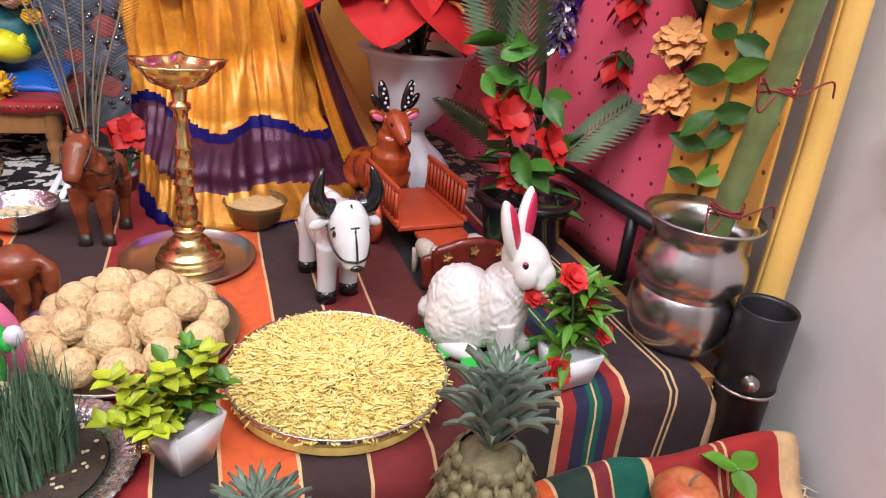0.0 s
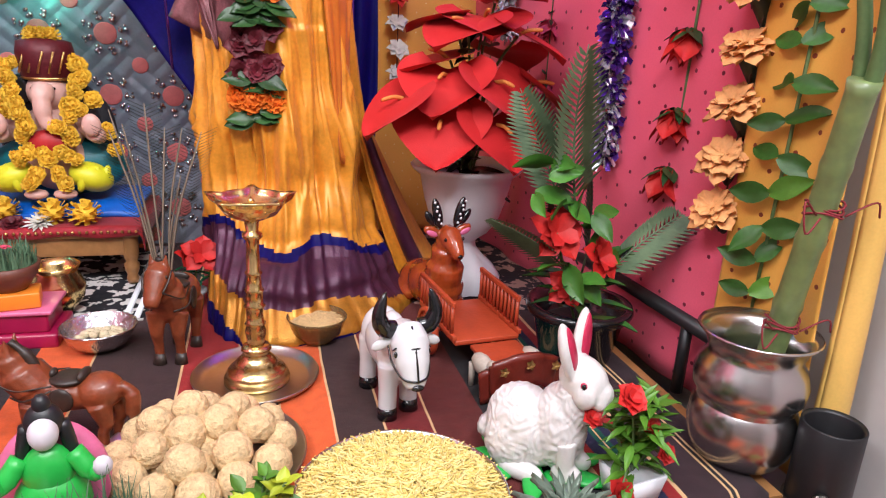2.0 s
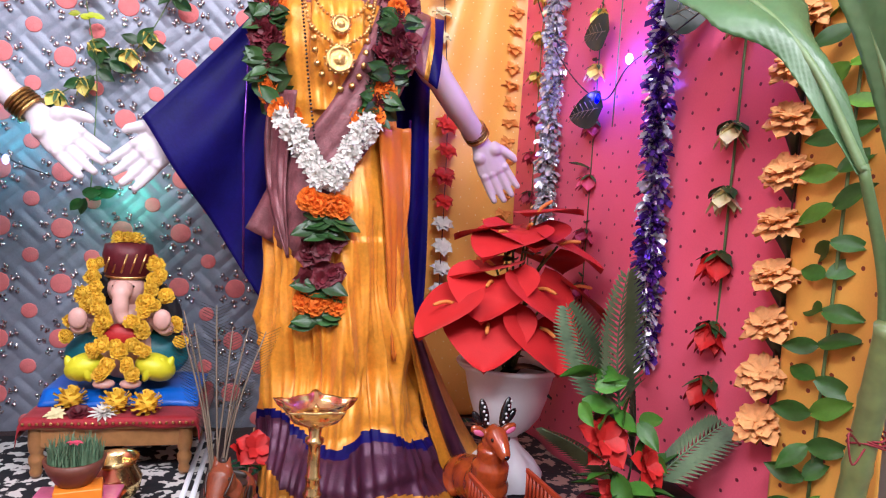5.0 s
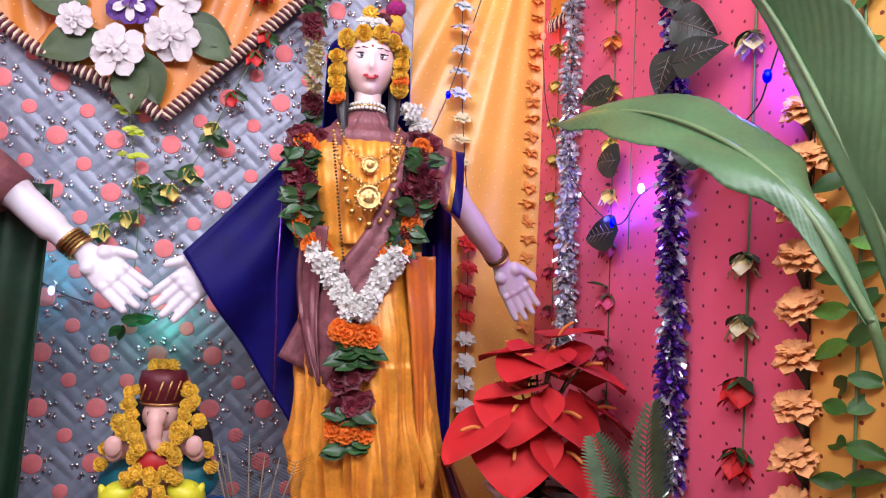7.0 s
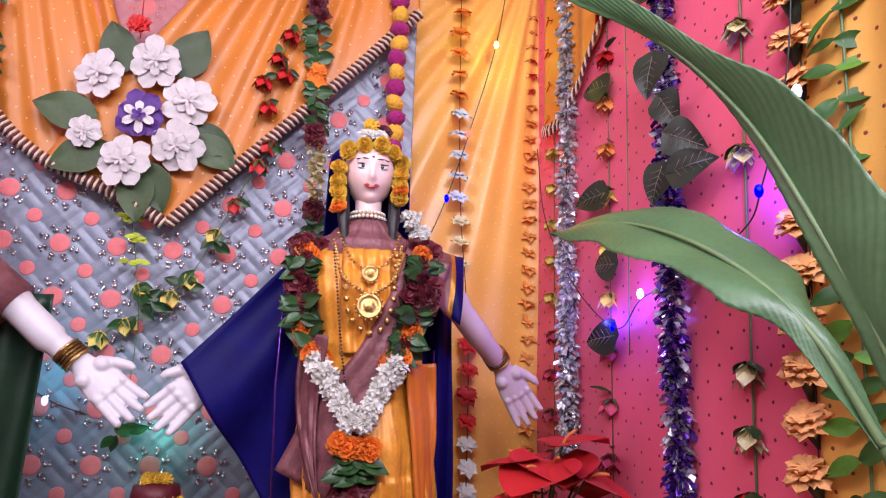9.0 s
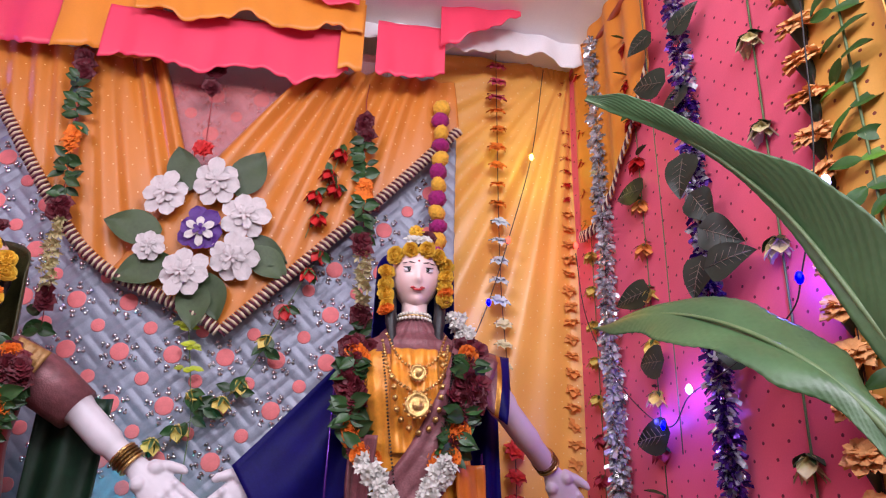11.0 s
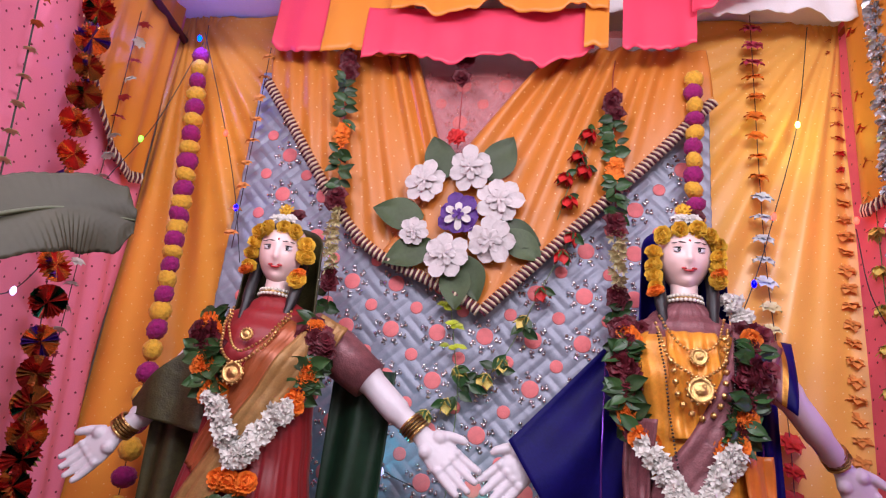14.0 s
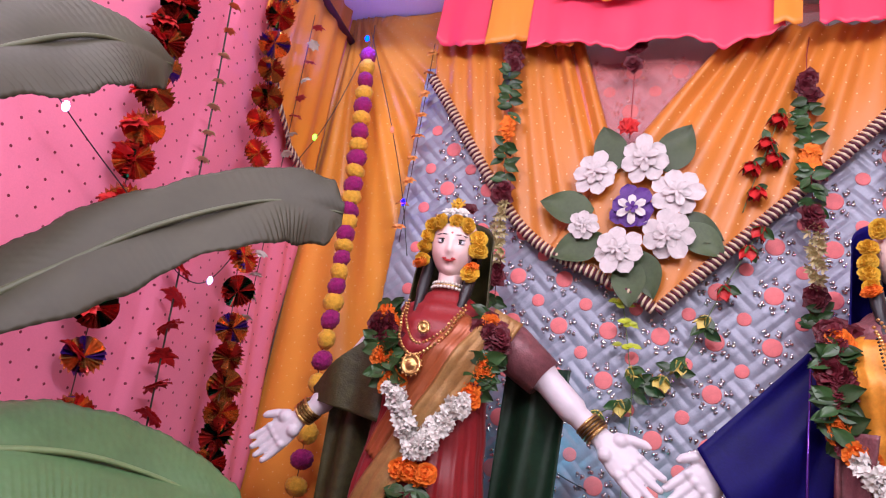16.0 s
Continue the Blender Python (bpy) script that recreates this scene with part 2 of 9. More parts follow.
TINSEL_PURPLE = mat("purple_tinsel", (0.16, 0.05, 0.42), 0.22, metal=0.7, var=0.4, scale=60)
FOIL_RED = mat("red_foil", (0.62, 0.045, 0.03), 0.26, metal=0.65, var=0.5, scale=60, rnd=0.3)
FOIL_GOLD = mat("copper_foil", (0.85, 0.36, 0.09), 0.24, metal=0.75, var=0.5, scale=60, rnd=0.3)
POM_YELLOW = mat("yellow_pompom_wool", (0.85, 0.45, 0.03), 0.9, var=0.3, scale=90, bump=0.8, sheen=0.4)
POM_MAGENTA = mat("magenta_pompom_wool", (0.36, 0.008, 0.16), 0.9, var=0.4, scale=90, bump=0.8, sheen=0.4)
PORCELAIN = mat("white_glazed_china", (0.66, 0.66, 0.67), 0.22, var=0.06, scale=12, bump=0.05, coat=0.5)
PLASTIC_WHITE = mat("white_plastic", (0.74, 0.76, 0.8), 0.35, var=0.05)
PLASTIC_GREY = mat("grey_plastic", (0.34, 0.36, 0.38), 0.4, var=0.1)
RED_VELVET = mat("red_velvet_cloth", (0.33, 0.006, 0.015), 0.7, var=0.3, scale=25, sheen=0.5)
BLUE_CLOTH = mat("blue_satin_cloth", (0.0, 0.11, 0.55), 0.42, var=0.25, scale=12, sheen=0.3)
CLAY = mat("brown_clay", (0.16, 0.05, 0.03), 0.5, var=0.3)
HORSE = mat("carved_rosewood", (0.25, 0.055, 0.018), 0.4, var=0.45, scale=22, bump=0.3, coat=0.15)
DEER = mat("glazed_brown_clay", (0.42, 0.07, 0.015), 0.2, var=0.45, scale=25, coat=0.6)
CART_RED = mat("red_painted_wood", (0.46, 0.065, 0.022), 0.4, var=0.25, scale=25, bump=0.2)
LADDU = mat("laddu_sweet", (0.8, 0.57, 0.3), 0.8, var=0.4, scale=120, bump=1.0, fine=3, rnd=0.06)
SEV = mat("sev_noodle", (0.78, 0.59, 0.16), 0.65, var=0.2, scale=90)
SEV_LIGHT = mat("sev_noodle_pale", (0.87, 0.73, 0.29), 0.6, var=0.2, scale=90)
GRAIN = mat("puffed_grain", (0.7, 0.48, 0.22), 0.75, var=0.3, scale=120, bump=0.8)
SUGAR = mat("crumbled_sweet", (0.7, 0.6, 0.38), 0.8, var=0.25, scale=90, bump=0.8)
GRASS = mat("wheat_grass", (0.12, 0.22, 0.12), 0.55, var=0.4, scale=20, rnd=0.2)
SOIL = mat("dark_soil", (0.06, 0.04, 0.028), 0.9, var=0.5, scale=70, bump=1.0)
GREEN_PLASTIC = mat("bright_green_paint", (0.03, 0.42, 0.06), 0.35, var=0.15)
PINK_PAINT = mat("pink_paint", (0.72, 0.16, 0.32), 0.35, var=0.2, coat=0.3)
CRIMSON = mat("crimson_lacquer", (0.34, 0.006, 0.06), 0.35, var=0.2, coat=0.3)
ORANGE_PLASTIC = mat("orange_paint", (0.85, 0.25, 0.02), 0.4, var=0.1)
PINE_SKIN = mat("pineapple_skin", (0.22, 0.19, 0.09), 0.6, var=0.5, scale=70, bump=0.5, rnd=0.25)
PINE_LEAF = mat("pineapple_leaf", (0.25, 0.32, 0.25), 0.55, var=0.35, scale=25, rnd=0.2)
APPLE = mat("apple_skin", (0.42, 0.035, 0.025), 0.3, var=0.5, scale=22, second=(0.5, 0.2, 0.06), coat=0.2)
YELLOW_PAINT = mat("yellow_green_cloth", (0.7, 0.68, 0.02), 0.45, var=0.12, scale=20)
TEAL = mat("teal_cloth", (0.01, 0.16, 0.2), 0.45, var=0.3)
CHINA_FUR = mat("white_glazed_moulded_fur", (0.72, 0.7, 0.68), 0.28, var=0.1, scale=75, bump=0.15, fine=2.5, coat=0.4)
GLASSY = mat("amber_glass", (0.42, 0.27, 0.11), 0.08, var=0.1, trans=0.7)
CREAM = mat("cream_thread", (0.72, 0.58, 0.4), 0.7, var=0.2)
FRINGE_DARK = mat("maroon_fringe", (0.1, 0.012, 0.03), 0.7, var=0.3)
PINK_FELT = mat("pink_felt_dot", (0.8, 0.2, 0.2), 0.7, var=0.15, scale=40)


# ---- mesh helpers ----
def part(name, bm, material, parent=None, label="", smooth=True):
    me = bpy.data.meshes.new(name)
    bm.to_mesh(me)
    bm.free()
    for m in material if isinstance(material, (list, tuple)) else [material]:
        me.materials.append(m)
    if smooth:
        me.polygons.foreach_set("use_smooth", [True] * len(me.polygons))
    ob = new(name, me)
    if parent:
        ob.parent = parent
    return tagged(ob, label)


def place(name, me, parent, m, label=""):
    """One more piece on a shared mesh."""
    ob = new(name, me)
    ob.parent = parent
    ob.matrix_basis = m
    return tagged(ob, label)


def thing(name, m, label, category, group="", kind=""):
    ob = new(name)
    ob.empty_display_size = 0.05
    ob.matrix_basis = m
    return tagged(ob, label, category, group, kind)


def mesh_of(bm, *materials, smooth=True):
    me = bpy.data.meshes.new("piece")
    bm.to_mesh(me)
    bm.free()
    for m in materials:
        me.materials.append(m)
    if smooth:
        me.polygons.foreach_set("use_smooth", [True] * len(me.polygons))
    return me


def sheet(fn, nu, nv, bm=None, slot=None, close=False):
    """A grid of quads over fn(u, v), u and v from 0 to 1."""
    bm = bm or bmesh.new()
    rows = [[bm.verts.new(fn(i / nu, j / nv)) for i in range(nu if close else nu + 1)] for j in range(nv + 1)]
    for j in range(nv):
        for i in range(nu):
            k = (i + 1) % nu if close else i + 1
            f = bm.faces.new((rows[j][i], rows[j][k], rows[j + 1][k], rows[j + 1][i]))
            if slot is not None:
                f.material_index = slot(i / nu, (j + 0.5) / nv) if callable(slot) else slot
    return bm


def thicken(ob, t, offset=0.0):
    md = ob.modifiers.new("thickness", "SOLIDIFY")
    md.thickness, md.offset = t, offset
    return ob


def lathe(profile, seg=32, bm=None, at=(0, 0, 0), slot=0, squash=1.0):
    """A turned form from (radius, height) pairs; a radius of 0 closes it."""
    bm = bm or bmesh.new()
    x0, y0, z0 = at
    rings = []
    for r, z in profile:
        if r < 1e-6:
            rings.append([bm.verts.new((x0, y0, z0 + z))])
        else:
            rings.append([bm.verts.new((x0 + r * math.cos(2 * math.pi * i / seg), y0 + squash * r * math.sin(2 * math.pi * i / seg), z0 + z)) for i in range(seg)])
    for a, b in zip(rings, rings[1:]):
        for i in range(seg):
            k = (i + 1) % seg
            if len(a) == 1 and len(b) == 1:
                break
            vs = (a[0], b[k], b[i]) if len(a) == 1 else (a[i], a[k], b[0]) if len(b) == 1 else (a[i], a[k], b[k], b[i])
            bm.faces.new(vs).material_index = slot
    return bm


def tube(points, radii, seg=8, bm=None, slot=0, flat=1.0):
    """A round rod along points; radii one number or one for each point. Ends are closed."""
    bm = bm or bmesh.new()
    pts = [Vector(p) for p in points]
    if isinstance(radii, (int, float)):
        radii = [radii] * len(pts)
    rings, ref = [], None
    for i, p in enumerate(pts):
        d = (pts[min(i + 1, len(pts) - 1)] - pts[max(i - 1, 0)]).normalized()
        if ref is None:
            ref = Vector((0, 0, 1)) if abs(d.z) < 0.9 else Vector((1, 0, 0))
        a = d.cross(ref).normalized()
        b = a.cross(d).normalized()
        ref = b
        rings.append([bm.verts.new(p + radii[i] * (math.cos(2 * math.pi * k / seg) * a + flat * math.sin(2 * math.pi * k / seg) * b)) for k in range(seg)])
    for r, s in zip(rings, rings[1:]):
        for k in range(seg):
            bm.faces.new((r[k], r[(k + 1) % seg], s[(k + 1) % seg], s[k])).material_index = slot
    bm.faces.new(rings[0][::-1]).material_index = slot
    bm.faces.new(rings[-1]).material_index = slot
    return bm


def smooth_path(points, n):
    """Catmull-Rom through points, n steps a stretch."""
    p = [Vector(q) for q in points]
    p = [2 * p[0] - p[1]] + p + [2 * p[-1] - p[-2]]
    out = []
    for i in range(1, len(p) - 2):
        a, b, c, d = p[i - 1:i + 3]
        for k in range(n):
            t = k / n
            out.append(0.5 * (2 * b + (c - a) * t + (2 * a - 5 * b + 4 * c - d) * t * t + (3 * b - a - 3 * c + d) * t ** 3))
    return out + [p[-2]]


def box(bm, x0, x1, y0, y1, z0, z1, slot=0, bevel=0.0):
    vs = [bm.verts.new((x, y, z)) for z in (z0, z1) for y in (y0, y1) for x in (x0, x1)]
    fs = [bm.faces.new([vs[i] for i in q]) for q in ((0, 2, 3, 1), (4, 5, 7, 6), (0, 1, 5, 4), (2, 6, 7, 3), (0, 4, 6, 2), (1, 3, 7, 5))]
    for f in fs:
        f.material_index = slot
    if bevel:
        bmesh.ops.bevel(bm, geom=list({e for f in fs for e in f.edges}), offset=bevel, segments=2, affect="EDGES", profile=0.6)
    return bm


def blob(bm, centre, radii, turn=(0, 0, 0), slot=0, rough=0.0, sub=2):
    """An egg-shaped lump."""
    made = bmesh.ops.create_icosphere(bm, subdivisions=sub, radius=1)["verts"]
    m = pose(*centre, *turn) @ Matrix.Diagonal((*radii, 1))
    for v in made:
        k = 1 + rough * noise.noise(v.co * 2.7 + Vector(centre) * 31)
        v.co = m @ (v.co * k)
    for f in {f for v in made for f in v.link_faces}:
        f.material_index = slot
    return bm


def petal(bm, length, width, lift=0.3, droop=0.3, turn=0.0, base=0.0, z=0.0, cup=0.15, slot=0, tip=1.3, n=3, m=2, ruffle=0.0):
    """One petal or leaf that grows from the axis outwards."""
    c, s = math.cos(turn), math.sin(turn)
    ph = turn * 7.1

    def at(u, v):
        r = base + length * v
        w = width * (max(0.0, math.sin(math.pi * min(1, 0.12 + 0.88 * v ** tip))) ** 0.65 * 0.92 + 0.08 * (1 - v)) * (u - 0.5)
        h = z + length * (lift * v - droop * v * v) + cup * width * (2 * u - 1) ** 2 + ruffle * math.sin(9 * u + 6 * v + ph)
        return (r * c - w * s, r * s + w * c, h)
    return sheet(at, m, n, bm, slot)


def flower_mesh(layers, materials, centre=None, centre_slot=1, sub=1, n_=3, m_=2, tip=1.3, cup=0.15, lap=0.0):
    """Layers of (count, length, width, lift, droop, slot[, ruffle]); the axis is z."""
    bm = bmesh.new()
    for k, (count, length, width, lift, droop, slot, *rf) in enumerate(layers):
        for i in range(count):
            j = 0.85 + 0.3 * random.random()
            petal(bm, length * j, width, lift + 0.15 * (random.random() - 0.5), droop, 2 * math.pi * (i + 0.5 * (k % 2)) / count + 0.12 * random.random(), slot=slot, ruffle=rf[0] if rf else 0.0, n=n_, m=m_, tip=tip, cup=cup, z=lap * (k * 2 + i % 2))
    if centre:
        blob(bm, (0, 0, centre * 0.5), (centre, centre, centre * 0.6), slot=centre_slot, sub=sub)
    return mesh_of(bm, *materials)


def puff_mesh(r, material, n=70, flat=0.8):
    """A marigold: a ball of short ruffled petals."""
    bm = bmesh.new()
    blob(bm, (0, 0, 0), (r * 0.78, r * 0.78, r * 0.78 * flat), sub=1)
    for i in range(n):
        z = 1 - 2 * (i + 0.5) / n
        a = i * 2.39996
        d = Vector((math.sqrt(1 - z * z) * math.cos(a), math.sqrt(1 - z * z) * math.sin(a), z))
        side = d.cross(Vector((0.3 * math.sin(i), 0.2, 1))).normalized()
        up = side.cross(d)
        q = random.uniform(0.9, 1.12) * r
        w = r * 0.3
        e = [d * q * 0.62 - side * w * 0.5, d * q * 0.62 + side * w * 0.5, d * q + side * w * 0.7 + up * r * 0.12, d * q * 1.04 + up * r * 0.2, d * q - side * w * 0.7 + up * r * 0.12]
        bm.faces.new([bm.verts.new((v.x, v.y, v.z * flat)) for v in e])
    return mesh_of(bm, material)


def leaf_mesh(length, width, material, bend=0.25, fold=0.12, heart=False, n=6):
    """A leaf along x from its base, with a folded midrib; z is its upper side."""
    bm = bmesh.new()

    def at(u, v):
        if heart:
            w = width * 0.5 * math.sin(math.pi * v ** 0.6) ** 0.8 * (1.15 - 0.3 * v)
            back = -0.16 * length * (2 * abs(u - 0.5)) ** 1.5 * (1 - v) ** 2
        else:
            w, back = width * 0.5 * math.sin(math.pi * (0.04 + 0.96 * v) ** 0.85) ** 0.9, 0.0
        k = 2 * u - 1
        return (length * v + back, w * k, fold * width * abs(k) - bend * length * v * v + 0.02 * length * math.sin(7 * v + 3 * k))
    sheet(at, 4, n, bm)
    return mesh_of(bm, material)


def facing(at, normal, spin=0.0, tilt=0.0):
    """A pose whose z axis is the normal; spin turns about it."""
    n = Vector(normal).normalized()
    q = n.to_track_quat("Z", "Y").to_matrix().to_4x4()
    return Matrix.Translation(at) @ q @ pose(0, 0, 0, tilt, 0, spin)


# ---- the room ----
def wall_x(y):
    """The cloth-hung side wall leans in a little towards the back."""
    return 0.80 - 0.12 * (y - 0.7)


def slab(name, x0, x1, y0, y1, z0, z1, material, label, category):
    bm = bmesh.new()
    box(bm, x0, x1, y0, y1, z0, z1)
    return tagged(part(name, bm, material, smooth=False), label, category, kind="structure")


slab("floor", -2.7, 1.0, -2.2, 2.4, -0.55, -0.45, FLOOR, "dark polished stone floor of the room", "floor")
slab("wall_east", 0.84, 0.96, -2.2, 2.4, -0.45, 2.8, PLASTER, "plain pale grey plastered wall", "wall")
slab("wall_west", -2.7, -2.58, -2.2, 2.4, -0.45, 2.8, PLASTER, "plain pale grey plastered wall", "wall")
slab("wall_north", -2.58, 0.84, 2.3, 2.4, -0.45, 2.8, PLASTER, "plain pale grey plastered wall", "wall")
slab("wall_south", -2.58, 0.84, -2.2, -2.1, -0.45, 2.8, PLASTER, "plain pale grey plastered wall", "wall")
slab("ceiling", -2.7, 0.96, -2.2, 2.4, 2.8, 2.9, PLASTER, "plain pale plastered ceiling", "ceiling")

# the raised platform and its lower front step
bm = bmesh.new()
box(bm, -2.0, 0.3, 0.625, 2.2, -0.45, -0.012)
box(bm, 0.301, 0.70, 0.70, 2.2, -0.45, -0.012)
tagged(part("platform", bm, WOOD, smooth=False), "low wooden platform hidden under striped cotton cloths", "platform", kind="structure")
bm = bmesh.new()
box(bm, -2.0, 0.299, 0.2, 0.62, -0.45, -0.152)
box(bm, 0.3, 0.80, 0.2, 0.695, -0.45, -0.152)
tagged(part("platform_step", bm, WOOD, smooth=False), "lower wooden step in front of the platform", "platform", kind="structure")

# ---- cloths on the platform ----
DK, OR, RD, CR, BK, NV, GR = (0.035, 0.014, 0.014), (0.62, 0.1, 0.02), (0.27, 0.012, 0.012), (0.62, 0.4, 0.2), (0.012, 0.01, 0.012), (0.012, 0.014, 0.05), (0.0, 0.085, 0.055)
RUG = striped("striped_cotton_rug", 0, [(-9, DK), (-0.60, CR), (-0.596, RD), (-0.50, BK), (-0.42, OR), (-0.32, CR), (-0.316, DK), (-0.164, CR), (-0.16, RD), (-0.066, CR), (-0.062, BK), (0.002, CR), (0.006, OR), (0.084, CR), (0.088, DK), (0.161, CR), (0.165, (0.16, 0.012, 0.012)), (0.236, CR), (0.24, (0.1, 0.012, 0.01)), (0.33, BK), (0.432, CR), (0.442, RD), (0.462, NV), (0.482, GR), (0.49, CR), (0.493, GR), (0.502, NV), (0.517, RD), (0.537, CR), (0.544, (0.03, 0.012, 0.016)), (0.610, CR), (0.614, BK), (0.620, CR), (0.624, (0.025, 0.012, 0.016)), (0.69, CR)])
RUG_LOW = striped("striped_red_green_rug", 0, [(-9, RD), (-0.3, BK), (-0.2, OR), (-0.1, BK), (0.02, CR), (0.024, OR), (0.08, CR), (0.084, NV), (0.14, CR), (0.144, RD), (0.24, CR), (0.25, OR), (0.40, OR), (0.426, CR), (0.43, (0.012, 0.03, 0.022)), (0.476, CR), (0.48, (0.16, 0.012, 0.02)), (0.5, CR), (0.503, GR), (0.555, CR), (0.565, (0.28, 0.012, 0.012)), (0.66, CR), (0.664, RD), (0.672, CR), (0.676, (0.33, 0.014, 0.012)), (0.755, CR)])


def rug_top(u, v):
    """Runs over the platform and hangs over its front edge."""
    x = -1.95 + 2.655 * u
    s = 1.62 * v
    if s < 1.42:
        y, z = 2.05 - s, 0.0
    else:
        k = min((s - 1.42) / 0.03, 1.0)
        y, z = 0.63 - 0.03 * math.sin(k * math.pi / 2), -0.03 * (1 - math.cos(k * math.pi / 2)) - max(0, s - 1.45) * 0.68
    e = max(0.0, min(1.0, (x - 0.24) / 0.16))
    y += 0.082 * e * e * (3 - 2 * e) * max(0.0, min(1.0, (1.0 - y) / 0.3))
    z += 0.0022 * noise.noise(Vector((x * 5, y * 5, 0))) - 0.002
    y += 0.006 * math.sin(23 * x) * max(0, s - 1.45) / 0.15
    if x > 0.66:
        z -= 2.2 * (x - 0.66) ** 1.3
    return (x, y, z)


rug = thing("striped_rug", pose(0, 0, 0), "dark maroon and orange striped cotton rug spread over the platform", "rug")
thicken(part("cloth", sheet(rug_top, 200, 90), RUG, rug), 0.004, -1)
bm = bmesh.new()
for i in range(70):
    y = 0.69 + 0.011 * i
    tube([(0.703, y, -0.03), (0.71 + 0.004 * math.sin(i * 2.1), y + 0.006 * math.sin(i), -0.05), (0.71 + 0.008 * math.sin(i * 1.3), y + 0.01 * math.sin(i * 3), -0.07)], [0.0012, 0.0016, 0.0022], 5, bm)
part("fringe", bm, CREAM, rug, "cream knotted cotton fringe")


def rug_low(u, v):
    x, y = -1.95 + 2.74 * u, 0.69 - 0.5 * v
    z = -0.148 + 0.003 * noise.noise(Vector((x * 4, y * 6, 2)))
    if x > 0.4:
        z += 0.068 * math.exp(-((y - (0.655 - 0.1 * (x - 0.4))) / 0.03) ** 2) * (1 + 0.25 * math.sin(19 * x)) * min(1, (x - 0.4) * 8)
    return (x, y, z)


rug2 = thing("lower_striped_rug", pose(0, 0, 0), "red, green and cream striped cotton rug rumpled on the lower step", "rug")
thicken(part("cloth", sheet(rug_low, 200, 80), RUG_LOW, rug2), 0.004, -1)
bm = bmesh.new()
for i in range(64):
    y = 0.3 + 0.006 * i
    tube([(0.788, y, -0.146), (0.802 + 0.006 * math.sin(i * 2.7), y + 0.01 * math.sin(i * 1.9), -0.142), (0.818 + 0.01 * math.sin(i * 1.1), y + 0.014 * math.sin(i * 4), -0.147)], [0.0014, 0.0014, 0.001], 5, bm)
part("fringe", bm, CREAM, rug2, "grey-cream tangled fringe")

# dark flowered carpets further back
CARPET = mat("dark_flowered_carpet", (0.33, 0.2, 0.17), 0.95, var=0.9, scale=22, bump=0.6, fine=3, second=(0.012, 0.008, 0.014))
CARPET_BW = mat("black_white_carpet", (0.6, 0.58, 0.55), 0.95, var=0.9, scale=20, bump=0.5, fine=2, second=(0.008, 0.008, 0.012))
for m_ in (CARPET, CARPET_BW):
    for n_ in m_.node_tree.nodes:
        if n_.type == "MAP_RANGE":
            n_.inputs[1].default_value, n_.inputs[2].default_value = 0.78, 0.81
bm = sheet(lambda u, v: (0.16 + 0.52 * u + 0.16 * (1 - v) * (1 - u), 1.45 + 0.55 * v - 0.1 * u * (1 - v), 0.006 + 0.002 * math.sin(9 * u + 5 * v)), 20, 20)
tagged(thicken(part("flowered_carpet", bm, CARPET), 0.005, -1), "dark maroon carpet with a dense cream flower pattern", "carpet")
bm = sheet(lambda u, v: (-1.0 + 0.74 * u, 1.44 + 0.5 * v, 0.006), 10, 10)
black_rug = tagged(thicken(part("black_carpet", bm, CARPET_BW), 0.005, -1), "black carpet with white flower pattern and border bands", "carpet")
bm = bmesh.new()
for k in (0.0, 0.022):
    box(bm, -0.3 + k, -0.288 + k, 1.442, 1.94, 0.0065, 0.0095)
part("border_band", bm, PLASTIC_WHITE, black_rug, "white woven border bands")

# ---- cloth hangings ----
QP = 0.152


def quilt(u, v):
    x, z = -1.46 + 1.62 * u, 2.12 * v
    a, b = (x + 1.22 + z - 0.03) / QP, (x + 1.22 - z + 0.03) / QP
    fa, fb = a - math.floor(a) - 0.5, b - math.floor(b) - 0.5
    seam = math.exp(-(fa / 0.07) ** 2) + math.exp(-(fb / 0.07) ** 2)
    odd = (math.floor(a) + math.floor(b)) % 2
    across, along = (fa, fb) if odd else (fb, fa)
    tubes = abs(math.sin(3 * math.pi * (across + 0.5))) ** 0.7 * (1 - (2 * abs(along)) ** 4)
    return (x, 2.0 - 0.0036 * tubes - 0.0015 * seam - 0.012 * noise.noise(Vector((x * 2, z * 2, 1))), z)


hanging = thing("quilted_hanging", pose(0, 0, 0), "silver-grey quilted cloth hanging with pink dots and mirror-work flowers", "wall hanging")
thicken(part("cloth", sheet(quilt, 420, 540), SILVER_CLOTH, hanging), 0.004, 1)
bm = bmesh.new()
lathe([(0.0, 0.001), (0.016, 0.001), (0.018, 0.0), (0.018, -0.004)], 12, bm)
DOT = mesh_of(bm, PINK_FELT)
bm = bmesh.new()
lathe([(0.0, 0.001), (0.019, 0.001), (0.021, 0.0), (0.021, -0.004)], 12, bm)
for i in range(8):
    a = math.pi * i / 4
    for r, s in ((0.029, 0.0055), (0.039, 0.005)):
        blob(bm, (r * math.cos(a + 0.1 * (r > 0.035)), r * math.sin(a), 0.002), (s, s, s * 0.7), slot=1, sub=1)
        blob(bm, (r * math.cos(a + 0.2), r * math.sin(a + 0.2), 0.001), (s * 0.6, s * 0.6, s * 0.5), slot=1, sub=1)
SEQUIN = mesh_of(bm, PINK_FELT, DIAMANTE)
